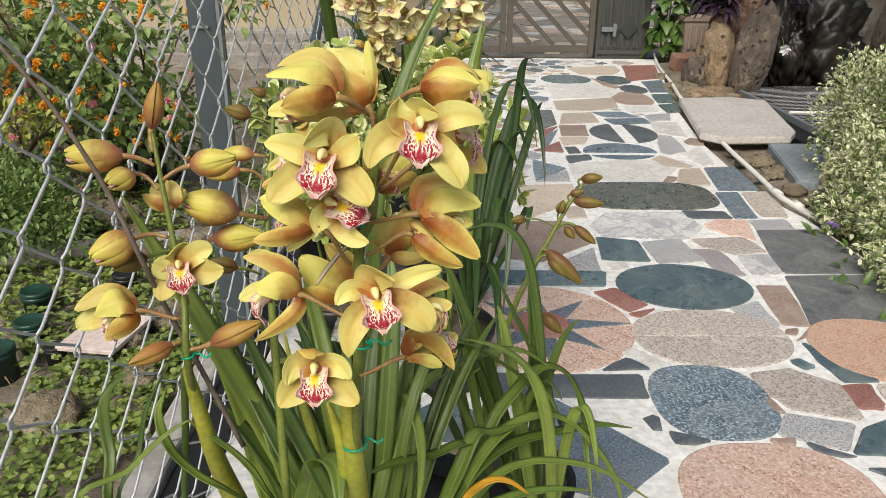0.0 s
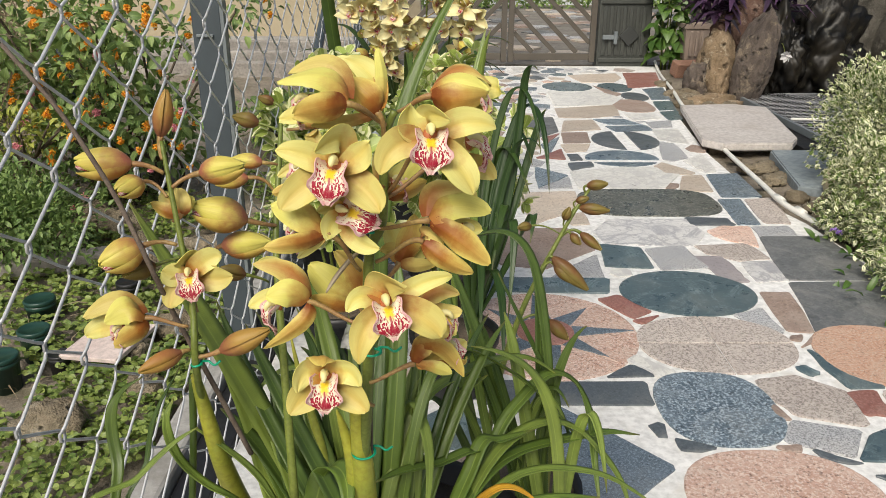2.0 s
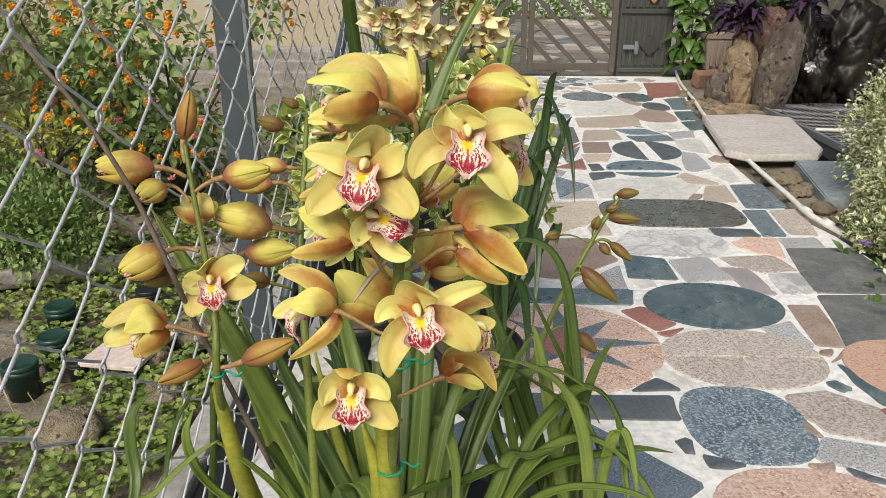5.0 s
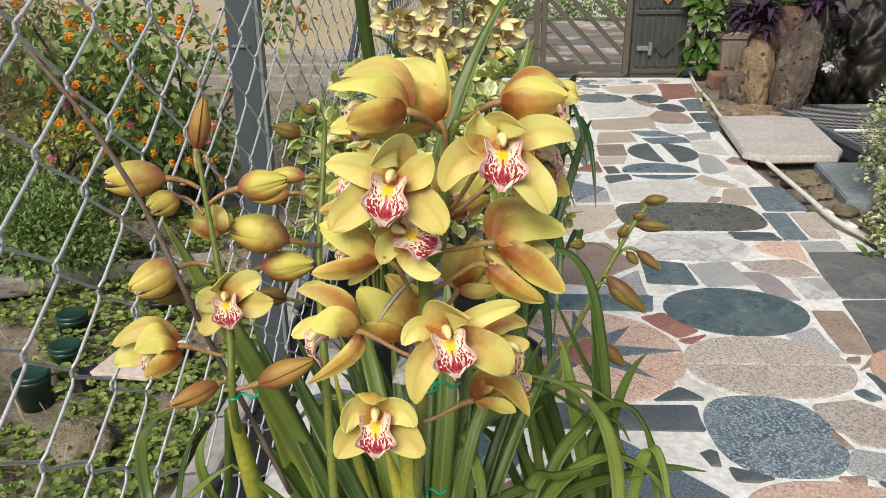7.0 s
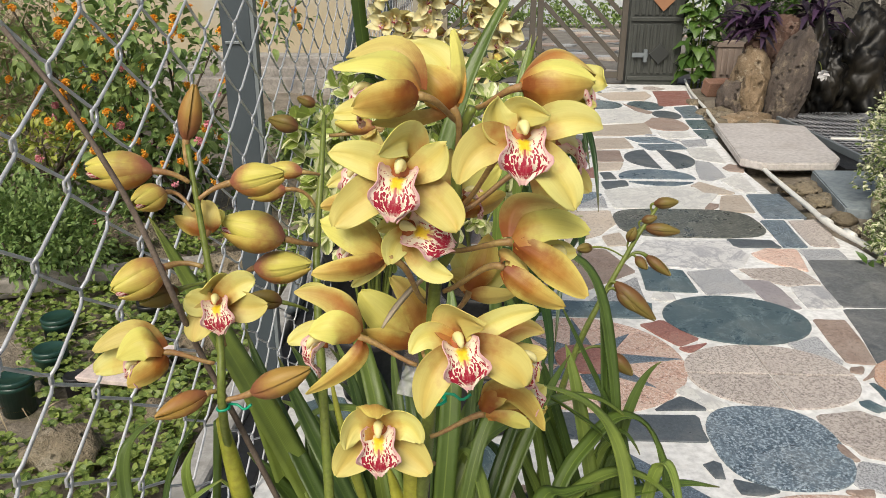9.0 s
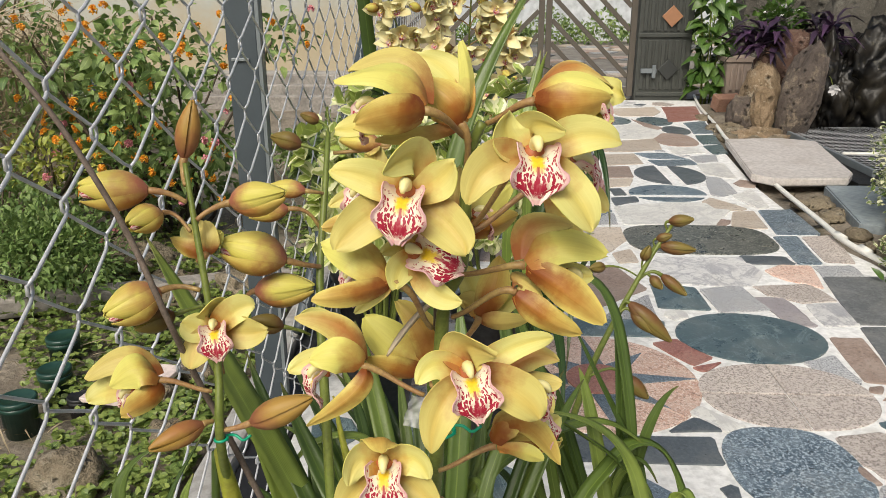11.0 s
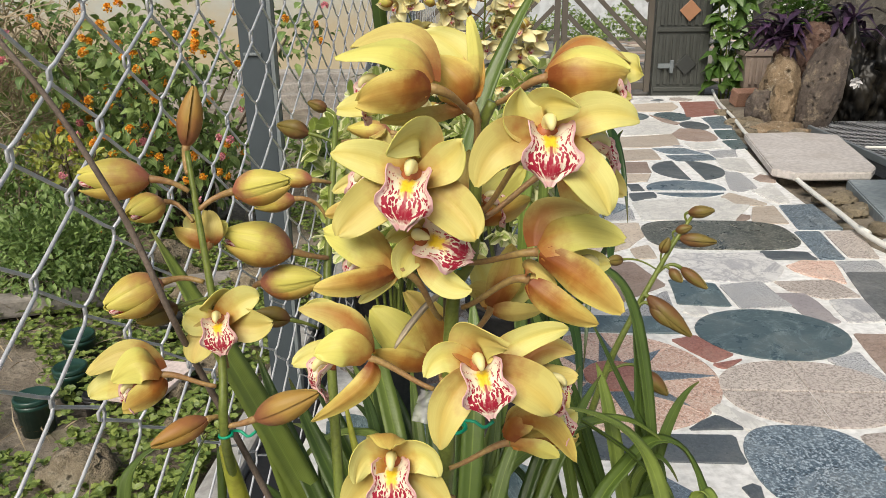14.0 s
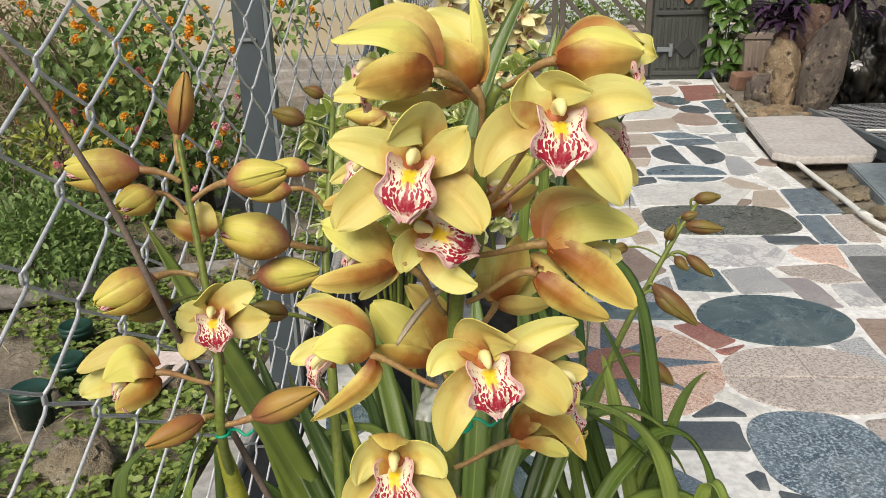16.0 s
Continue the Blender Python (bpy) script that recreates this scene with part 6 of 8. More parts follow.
bloom(main_orchid, (-0.0140, 0.5342, 0.8774), (-0.0374, 0.5548, 0.8621),
      ("lateral_sepal", (0.0045, 0.5215, 0.8773), (0.0265, 0.5292, 0.8798), 0.0100, (-0.06, 0.99, 0.12), FLUSHED),
      ("petal", (0.0058, 0.5322, 0.8890), (0.0275, 0.5298, 0.8814), 0.0076, (-0.05, 0.69, -0.72), YELLOW),
      ("dorsal_sepal", (0.0081, 0.5472, 0.8946), (0.0303, 0.5434, 0.8831), 0.0062, (-0.04, 0.42, -0.90), TAN),
      ("petal", (0.0239, 0.5517, 0.8807), (0.0367, 0.5464, 0.8784), 0.0083, (-0.39, -0.87, 0.31), YELLOW),
      ("lateral_sepal", (0.0144, 0.5374, 0.8692), (0.0306, 0.5358, 0.8679), 0.0055, (0.05, -0.69, 0.72), YELLOW),
      lip=((0.0172, 0.5356, 0.8755), (0.92, -0.33, -0.20), 0.021, 0))
bloom(main_orchid, (-0.0132, 0.5155, 0.8492), (-0.0464, 0.5521, 0.8001),
      ("dorsal_sepal", (-0.0142, 0.5194, 0.8659), (0.0006, 0.4974, 0.8673), 0.0088, (0.16, -0.90, 0.41), YELLOW),
      ("petal", (-0.0265, 0.5146, 0.8607), (-0.0264, 0.5133, 0.8748), 0.0091, (0.16, -0.90, 0.41), YELLOW),
      ("petal", (0.0111, 0.5172, 0.8613), (0.0336, 0.5217, 0.8579), 0.0088, (0.16, -0.90, 0.41), YELLOW),
      ("lateral_sepal", (-0.0357, 0.5069, 0.8471), (-0.0474, 0.5016, 0.8287), 0.0095, (0.16, -0.90, 0.41), TAN),
      ("lateral_sepal", (0.0067, 0.5051, 0.8343), (0.0180, 0.4991, 0.8157), 0.0108, (0.16, -0.90, 0.41), YELLOW),
      lip=((-0.0133, 0.5164, 0.8516), (0.11, -0.95, 0.29), 0.0315, -3))
bloom(main_orchid, (-0.0005, 0.5684, 0.8222), (-0.0470, 0.5537, 0.7959),
      ("lateral_sepal", (0.0223, 0.5756, 0.8143), (0.0369, 0.5714, 0.8059), 0.0078, (0.06, -0.94, 0.34), TAN),
      ("petal", (0.0147, 0.5779, 0.8340), (0.0282, 0.5835, 0.8352), 0.0078, (0.06, -0.94, 0.34), YELLOW),
      ("lateral_sepal", (0.0104, 0.5708, 0.8032), (0.0224, 0.5674, 0.7917), 0.0067, (0.06, -0.94, 0.34), TAN),
      lip=((0.0141, 0.5734, 0.8333), (0.95, -0.29, 0.11), 0.027, 0))
bloom(main_orchid, (-0.0790, 0.5105, 0.8293), (-0.0490, 0.5505, 0.8050),
      ("dorsal_sepal", (-0.0762, 0.5136, 0.8495), (-0.0896, 0.4906, 0.8472), 0.0093, (-0.06, -0.90, 0.43), YELLOW),
      ("petal", (-0.0996, 0.5068, 0.8407), (-0.1203, 0.5089, 0.8443), 0.0086, (-0.06, -0.90, 0.43), YELLOW),
      ("petal", (-0.0632, 0.5091, 0.8405), (-0.0549, 0.5046, 0.8501), 0.0086, (-0.06, -0.90, 0.43), YELLOW),
      ("lateral_sepal", (-0.1016, 0.5009, 0.8189), (-0.1155, 0.4914, 0.8066), 0.0107, (-0.06, -0.90, 0.43), TAN),
      ("lateral_sepal", (-0.0583, 0.5029, 0.8165), (-0.0475, 0.4948, 0.8038), 0.0107, (-0.06, -0.90, 0.43), TAN),
      lip=((-0.0802, 0.5108, 0.8306), (-0.04, -0.96, 0.29), 0.031, -5))
bloom(main_orchid, (-0.0760, 0.5212, 0.7936), (-0.0509, 0.5488, 0.7769),
      ("lateral_sepal", (-0.0661, 0.5117, 0.7772), (-0.0501, 0.5084, 0.7711), 0.0069, (0.37, -0.92, 0.11), YELLOW),
      ("lateral_sepal", (-0.0847, 0.5144, 0.7882), (-0.0860, 0.5067, 0.7790), 0.0077, (0.37, -0.92, 0.11), YELLOW),
      ("petal", (-0.0853, 0.5203, 0.7986), (-0.0942, 0.5147, 0.7967), 0.0062, (0.37, -0.92, 0.11), YELLOW),
      ("dorsal_sepal", (-0.0731, 0.5298, 0.8052), (-0.0638, 0.5316, 0.8142), 0.0073, (0.37, -0.92, 0.11), YELLOW),
      ("petal", (-0.0601, 0.5256, 0.7969), (-0.0473, 0.5276, 0.8001), 0.0066, (0.37, -0.92, 0.11), YELLOW),
      lip=((-0.0755, 0.5218, 0.7953), (0.30, -0.91, 0.28), 0.03, 62))
bloom(main_orchid, (-0.0491, 0.5677, 0.7937), (-0.0498, 0.5548, 0.7935),
      ("lateral_sepal", (-0.0330, 0.5676, 0.7963), (-0.0174, 0.5751, 0.8025), 0.0077, (-0.06, 0.99, 0.12), FLUSHED),
      ("petal", (-0.0370, 0.5752, 0.8063), (-0.0214, 0.5850, 0.8188), 0.0085, (-0.06, 0.94, -0.34), YELLOW),
      ("lateral_sepal", (-0.0551, 0.5710, 0.8157), (-0.0526, 0.5807, 0.8302), 0.0048, (-0.06, 0.94, -0.34), TAN),
      lip=((-0.0445, 0.5711, 0.8022), (0.96, -0.20, 0.19), 0.02, 0))
bloom(main_orchid, (-0.0839, 0.5484, 0.8056), (-0.0494, 0.5543, 0.7978),
      ("lateral_sepal", (-0.1130, 0.5479, 0.8034), (-0.1333, 0.5438, 0.8016), 0.0058, (-0.06, 0.99, 0.12), FLUSHED),
      ("petal", (-0.1101, 0.5593, 0.8168), (-0.1303, 0.5541, 0.8121), 0.0058, (0.06, -0.94, 0.34), YELLOW),
      ("dorsal_sepal", (-0.1024, 0.5671, 0.8369), (-0.1019, 0.5651, 0.8432), 0.0058, (0.06, -0.94, 0.34), TAN),
      lip=((-0.1032, 0.5527, 0.8208), (-0.88, -0.47, -0.10), 0.028, 0))
bloom(main_orchid, (-0.0884, 0.5107, 0.7815), (-0.0693, 0.5462, 0.7376),
      ("petal", (-0.1060, 0.5065, 0.7968), (-0.1274, 0.5130, 0.8010), 0.0101, (-0.05, 0.69, -0.72), YELLOW),
      ("lateral_sepal", (-0.1069, 0.4979, 0.7790), (-0.1311, 0.4974, 0.7760), 0.0068, (-0.06, 0.99, 0.12), FLUSHED),
      ("lateral_sepal", (-0.0982, 0.5132, 0.7726), (-0.1102, 0.5090, 0.7630), 0.0043, (0.05, -0.69, 0.72), YELLOW),
      ("dorsal_sepal", (-0.1043, 0.5260, 0.7973), (-0.1218, 0.5262, 0.8011), 0.0072, (0.00, -0.34, -0.94), YELLOW),
      lip=((-0.1070, 0.5204, 0.7822), (-0.88, -0.44, -0.17), 0.0204, 0))
bloom(main_orchid, (-0.0159, 0.5372, 0.7828), (-0.0530, 0.5470, 0.7725),
      ("dorsal_sepal", (-0.0095, 0.5469, 0.8026), (0.0137, 0.5467, 0.8037), 0.0080, (-0.05, 0.69, -0.72), TAN),
      ("petal", (0.0048, 0.5348, 0.7959), (0.0313, 0.5345, 0.7902), 0.0106, (-0.05, 0.69, -0.72), YELLOW),
      ("lateral_sepal", (0.0080, 0.5240, 0.7715), (0.0309, 0.5231, 0.7531), 0.0087, (-0.06, 0.99, 0.12), FLUSHED),
      ("lateral_sepal", (0.0086, 0.5424, 0.7749), (0.0259, 0.5415, 0.7753), 0.0076, (0.05, -0.69, 0.72), YELLOW),
      lip=((0.0101, 0.5463, 0.7739), (0.89, -0.40, -0.23), 0.02125, 0))
bloom(main_orchid, (-0.0205, 0.5384, 0.7664), (-0.0568, 0.5492, 0.7437),
      ("lateral_sepal", (-0.0024, 0.5286, 0.7536), (0.0191, 0.5287, 0.7440), 0.0081, (-0.06, 0.99, 0.12), FLUSHED),
      ("petal", (-0.0167, 0.5408, 0.7721), (-0.0032, 0.5383, 0.7630), 0.0054, (-0.05, 0.69, -0.72), TAN),
      ("lateral_sepal", (-0.0080, 0.5413, 0.7544), (0.0057, 0.5421, 0.7541), 0.0058, (0.06, -0.94, 0.34), YELLOW))
bloom(main_orchid, (-0.0404, 0.5679, 0.7337), (-0.0495, 0.5493, 0.7281),
      ("lateral_sepal", (-0.0321, 0.5713, 0.7533), (-0.0265, 0.5844, 0.7710), 0.0089, (-0.06, 0.94, -0.34), FLUSHED),
      ("lateral_sepal", (-0.0455, 0.5729, 0.7425), (-0.0556, 0.5712, 0.7455), 0.0063, (0.39, 0.87, -0.31), TAN),
      ("lateral_sepal", (-0.0252, 0.5628, 0.7343), (-0.0090, 0.5646, 0.7366), 0.0063, (-0.06, 0.99, 0.12), TAN),
      ("petal", (-0.0440, 0.5798, 0.7494), (-0.0520, 0.5863, 0.7630), 0.0080, (0.06, -0.94, 0.34), YELLOW),
      ("petal", (-0.0236, 0.5779, 0.7406), (-0.0124, 0.5835, 0.7481), 0.0068, (0.06, -0.94, 0.34), YELLOW))
bloom(main_orchid, (-0.1129, 0.5561, 0.7053), (-0.0744, 0.5495, 0.6889),
      ("petal", (-0.1273, 0.5467, 0.7171), (-0.1453, 0.5464, 0.7138), 0.0098, (-0.06, 0.94, -0.34), YELLOW),
      ("dorsal_sepal", (-0.1286, 0.5616, 0.7293), (-0.1575, 0.5602, 0.7366), 0.0081, (-0.05, 0.69, -0.72), TAN),
      ("petal", (-0.1405, 0.5731, 0.7277), (-0.1585, 0.5707, 0.7303), 0.0060, (0.06, -0.94, 0.34), YELLOW),
      ("lateral_sepal", (-0.1422, 0.5630, 0.7062), (-0.1633, 0.5572, 0.6998), 0.0077, (0.05, -0.69, 0.72), YELLOW),
      ("lateral_sepal", (-0.1187, 0.5445, 0.6919), (-0.1487, 0.5376, 0.6723), 0.0064, (-0.50, 0.81, -0.30), FLUSHED),
      lip=((-0.1363, 0.5540, 0.7037), (-0.82, -0.51, -0.24), 0.027, 0))
bloom(main_orchid, (-0.0757, 0.5782, 0.6917), (-0.0690, 0.5482, 0.6960),
      ("petal", (-0.0963, 0.5823, 0.7068), (-0.1176, 0.5894, 0.7247), 0.0125, (-0.06, 0.94, -0.34), YELLOW),
      ("lateral_sepal", (-0.0773, 0.5825, 0.7159), (-0.0957, 0.5944, 0.7344), 0.0094, (-0.06, 0.94, -0.34), FLUSHED),
      ("lateral_sepal", (-0.0956, 0.5716, 0.6949), (-0.1164, 0.5747, 0.7014), 0.0076, (-0.06, 0.99, 0.12), FLUSHED))
bloom(main_orchid, (-0.0460, 0.5132, 0.7218), (-0.0605, 0.5485, 0.7012),
      ("dorsal_sepal", (-0.0479, 0.5152, 0.7395), (-0.0326, 0.4961, 0.7428), 0.0118, (0.18, -0.91, 0.38), TAN),
      ("petal", (-0.0642, 0.5111, 0.7310), (-0.0749, 0.5030, 0.7222), 0.0076, (0.18, -0.91, 0.38), YELLOW),
      ("petal", (-0.0222, 0.5219, 0.7357), (0.0033, 0.5277, 0.7412), 0.0068, (0.18, -0.91, 0.38), YELLOW),
      ("lateral_sepal", (-0.0618, 0.5009, 0.7084), (-0.0672, 0.4935, 0.6829), 0.0095, (0.18, -0.91, 0.38), TAN),
      ("lateral_sepal", (-0.0197, 0.5080, 0.7145), (-0.0049, 0.5040, 0.7006), 0.0114, (0.18, -0.91, 0.38), TAN),
      lip=((-0.0465, 0.5138, 0.7236), (0.16, -0.94, 0.29), 0.031, 10))
bloom(main_orchid, (-0.0225, 0.5425, 0.7073), (-0.0607, 0.5509, 0.6903),
      ("dorsal_sepal", (-0.0085, 0.5456, 0.7191), (0.0091, 0.5441, 0.7176), 0.0073, (-0.05, 0.69, -0.72), TAN),
      ("petal", (-0.0022, 0.5430, 0.7050), (0.0113, 0.5430, 0.7025), 0.0061, (-0.05, 0.69, -0.72), TAN),
      ("lateral_sepal", (-0.0038, 0.5423, 0.6915), (0.0063, 0.5383, 0.6846), 0.0082, (0.06, -0.94, 0.34), YELLOW),
      lip=((-0.0072, 0.5410, 0.7003), (0.93, -0.35, -0.09), 0.024, 0))
bloom(main_orchid, (-0.0296, 0.5610, 0.6446), (-0.0654, 0.5473, 0.6338),
      ("lateral_sepal", (-0.0091, 0.5560, 0.6624), (0.0137, 0.5510, 0.6387), 0.0080, (-0.06, 0.99, 0.12), FLUSHED),
      ("lateral_sepal", (-0.0212, 0.5598, 0.6635), (-0.0039, 0.5674, 0.6636), 0.0080, (0.39, 0.87, -0.31), FLUSHED),
      ("lateral_sepal", (-0.0075, 0.5555, 0.6431), (0.0031, 0.5546, 0.6388), 0.0053, (-0.06, 0.99, 0.12), YELLOW),
      ("petal", (-0.0018, 0.5725, 0.6480), (0.0159, 0.5774, 0.6583), 0.0098, (0.06, -0.94, 0.34), YELLOW),
      ("petal", (0.0068, 0.5662, 0.6406), (0.0164, 0.5692, 0.6472), 0.0044, (-0.06, 0.99, 0.12), FLUSHED),
      lip=((-0.0037, 0.5672, 0.6571), (0.92, -0.31, 0.23), 0.024, 0))
bloom(main_orchid, (-0.0984, 0.5261, 0.6491), (-0.0623, 0.5461, 0.6124),
      ("dorsal_sepal", (-0.0988, 0.5288, 0.6684), (-0.0968, 0.5123, 0.6694), 0.0121, (0.06, -0.95, 0.29), FLUSHED),
      ("petal", (-0.1118, 0.5185, 0.6600), (-0.1184, 0.5095, 0.6481), 0.0092, (0.06, -0.95, 0.29), YELLOW),
      ("petal", (-0.0814, 0.5209, 0.6610), (-0.0699, 0.5138, 0.6512), 0.0092, (0.06, -0.95, 0.29), YELLOW),
      ("lateral_sepal", (-0.1131, 0.5179, 0.6409), (-0.1255, 0.5083, 0.6283), 0.0112, (0.06, -0.95, 0.29), TAN),
      ("lateral_sepal", (-0.0797, 0.5199, 0.6403), (-0.0647, 0.5123, 0.6283), 0.0112, (0.06, -0.95, 0.29), TAN),
      lip=((-0.0984, 0.5270, 0.6514), (0.06, -0.97, 0.22), 0.031, 2))
bloom(main_orchid, (-0.2312, 0.6158, 0.7003), (-0.2269, 0.6118, 0.6676),
      ("dorsal_sepal", (-0.2323, 0.6177, 0.7175), (-0.2382, 0.6038, 0.7155), 0.0096, (0.11, -0.92, 0.38), YELLOW),
      ("petal", (-0.2153, 0.6179, 0.7151), (-0.2018, 0.6202, 0.7189), 0.0091, (0.11, -0.92, 0.38), YELLOW),
      ("petal", (-0.2433, 0.6120, 0.7038), (-0.2529, 0.6111, 0.7088), 0.0096, (0.11, -0.92, 0.38), YELLOW),
      ("lateral_sepal", (-0.2084, 0.6148, 0.6993), (-0.1927, 0.6128, 0.7026), 0.0101, (0.11, -0.92, 0.38), TAN),
      ("lateral_sepal", (-0.2427, 0.6072, 0.6904), (-0.2464, 0.6001, 0.6773), 0.0101, (0.11, -0.92, 0.38), TAN),
      lip=((-0.2304, 0.6164, 0.7019), (0.16, -0.94, 0.29), 0.027, 10))
bloom(main_orchid, (-0.2693, 0.6013, 0.6670), (-0.2342, 0.6060, 0.6560),
      ("petal", (-0.2814, 0.5922, 0.6794), (-0.3001, 0.5889, 0.6676), 0.0116, (-0.05, 0.69, -0.72), YELLOW),
      ("dorsal_sepal", (-0.2955, 0.6066, 0.6806), (-0.3227, 0.5981, 0.6678), 0.0091, (-0.05, 0.69, -0.72), TAN),
      ("lateral_sepal", (-0.3085, 0.6031, 0.6554), (-0.3238, 0.5980, 0.6499), 0.0091, (0.05, -0.69, 0.72), YELLOW),
      ("lateral_sepal", (-0.2753, 0.5890, 0.6578), (-0.2936, 0.5844, 0.6483), 0.0091, (-0.06, 0.99, 0.12), FLUSHED),
      lip=((-0.2874, 0.5977, 0.6602), (-0.69, -0.65, -0.31), 0.022, 0))
# side spike
bud(main_orchid, (-0.277, 0.638, 0.799), (-0.322, 0.626, 0.803), 0.30, 0.14, (-0.252, 0.643, 0.789))
bud(main_orchid, (-0.272, 0.642, 0.781), (-0.285, 0.614, 0.780), 0.34, 0.16, (-0.250, 0.639, 0.768))
bloom(main_orchid, (-0.2429, 0.6482, 0.7478), (-0.2518, 0.6487, 0.7420),
      ("lateral_sepal", (-0.2430, 0.6485, 0.7604), (-0.2471, 0.6582, 0.7704), 0.0073, (-0.06, 0.94, -0.34), TAN),
      ("lateral_sepal", (-0.2571, 0.6449, 0.7532), (-0.2696, 0.6502, 0.7582), 0.0060, (0.39, 0.87, -0.31), FLUSHED),
      ("petal", (-0.2387, 0.6555, 0.7555), (-0.2339, 0.6601, 0.7614), 0.0057, (-0.50, 0.81, -0.30), YELLOW),
      ("petal", (-0.2564, 0.6577, 0.7589), (-0.2638, 0.6617, 0.7656), 0.0062, (0.06, -0.94, 0.34), YELLOW))
bud(main_orchid, (-0.221, 0.648, 0.788), (-0.179, 0.644, 0.797), 0.30, 0.05, (-0.246, 0.642, 0.776))
bud(main_orchid, (-0.269, 0.617, 0.730), (-0.297, 0.588, 0.723), 0.36, 0.12, (-0.242, 0.625, 0.728))
bud(main_orchid, (-0.266, 0.631, 0.706), (-0.292, 0.617, 0.701), 0.32, 0.05, (-0.241, 0.624, 0.716))
bud(main_orchid, (-0.236, 0.588, 0.640), (-0.266, 0.562, 0.634), 0.22, 0.00, (-0.231, 0.593, 0.639))
bud(main_orchid, (-0.203, 0.592, 0.639), (-0.158, 0.595, 0.659), 0.22, 0.00, (-0.226, 0.591, 0.633))
bud(main_orchid, (-0.258, 0.662, 0.817), (-0.249, 0.667, 0.859), 0.20, 0.00, (-0.254, 0.650, 0.800))
# hidden spike between the two
bud(main_orchid, (-0.192, 0.678, 0.733), (-0.239, 0.665, 0.751), 0.33, 0.10, (-0.169, 0.697, 0.721))
bud(main_orchid, (-0.219, 0.682, 0.705), (-0.171, 0.681, 0.710), 0.30, 0.04, (-0.228, 0.684, 0.697))
bud(main_orchid, (-0.193, 0.660, 0.684), (-0.216, 0.651, 0.693), 0.30, 0.06, (-0.176, 0.677, 0.669))
bud(main_orchid, (-0.184, 0.726, 0.777), (-0.215, 0.726, 0.780), 0.26, 0.00, (-0.170, 0.736, 0.772))
bud(main_orchid, (-0.198, 0.720, 0.763), (-0.230, 0.712, 0.760), 0.26, 0.05, (-0.172, 0.725, 0.741))
bud(main_orchid, (-0.195, 0.769, 0.807), (-0.222, 0.770, 0.814), 0.30, 0.00, (-0.172, 0.767, 0.799))
bud(main_orchid, (-0.184, 0.797, 0.823), (-0.201, 0.798, 0.829), 0.30, 0.00, (-0.175, 0.783, 0.813))
bud(main_orchid, (-0.128, 0.793, 0.803), (-0.166, 0.792, 0.807), 0.25, 0.00, (-0.171, 0.788, 0.796))
# budding spike
bud(budding_orchid, (0.206, 1.069, 0.652), (0.236, 1.062, 0.657), 0.26, 0.00, (0.206, 1.070, 0.639), YOUNG_BUD)
bud(budding_orchid, (0.195, 1.058, 0.622), (0.239, 1.049, 0.620), 0.20, 0.00, (0.185, 1.058, 0.609), YOUNG_BUD)
bud(budding_orchid, (0.190, 1.060, 0.631), (0.208, 1.054, 0.638), 0.30, 0.00, (0.191, 1.061, 0.618), YOUNG_BUD)
bud(budding_orchid, (0.183, 1.043, 0.586), (0.196, 1.029, 0.574), 0.30, 0.00, (0.162, 1.043, 0.572), YOUNG_BUD)
bud(budding_orchid, (0.197, 1.045, 0.587), (0.227, 1.028, 0.566), 0.19, 0.00, (0.164, 1.043, 0.574), YOUNG_BUD)
bud(budding_orchid, (0.156, 1.030, 0.554), (0.208, 1.007, 0.511), 0.17, 0.00, (0.144, 1.030, 0.540), YOUNG_BUD)
bud(budding_orchid, (0.124, 1.044, 0.598), (0.103, 1.032, 0.599), 0.30, 0.00, (0.169, 1.047, 0.583), YOUNG_BUD)
bud(budding_orchid, (0.173, 1.050, 0.605), (0.179, 1.047, 0.626), 0.30, 0.00, (0.174, 1.051, 0.592), YOUNG_BUD)
bud(budding_orchid, (0.152, 0.998, 0.466), (0.179, 0.981, 0.443), 0.26, 0.00, (0.108, 1.000, 0.464), YOUNG_BUD)
bud(budding_orchid, (0.159, 1.027, 0.544), (0.184, 1.010, 0.521), 0.22, 0.00, (0.138, 1.026, 0.530), YOUNG_BUD)
# stems, stakes
stalk("stem", main_orchid, [(-0.040, 0.553, 0.863), (-0.046, 0.555, 0.848), (-0.049, 0.554, 0.820), (-0.051, 0.550, 0.778), (-0.061, 0.553, 0.754), (-0.064, 0.550, 0.721), (-0.066, 0.553, 0.672), (-0.068, 0.557, 0.626), (-0.076, 0.576, 0.534), (-0.082, 0.618, 0.410), (-0.089, 0.646, 0.320)], 0.0030, 0.0058, STEM)
stalk("stake", main_orchid, [(-0.055, 0.572, 0.782), (-0.067, 0.579, 0.752), (-0.069, 0.591, 0.675), (-0.069, 0.576, 0.572), (-0.074, 0.593, 0.454)], 0.0018, 0.0021, STAKE)
stalk("stem", main_orchid, [(-0.255, 0.656, 0.815), (-0.248, 0.643, 0.778), (-0.237, 0.624, 0.724), (-0.228, 0.606, 0.673), (-0.226, 0.590, 0.630), (-0.237, 0.625, 0.563), (-0.235, 0.642, 0.497), (-0.230, 0.690, 0.376)], 0.0019, 0.0046, STEM)
stalk("stake", main_orchid, [(-0.241, 0.617, 0.596), (-0.258, 0.640, 0.505), (-0.277, 0.656, 0.398)], 0.0036, 0.0040, LEAF_DARK)
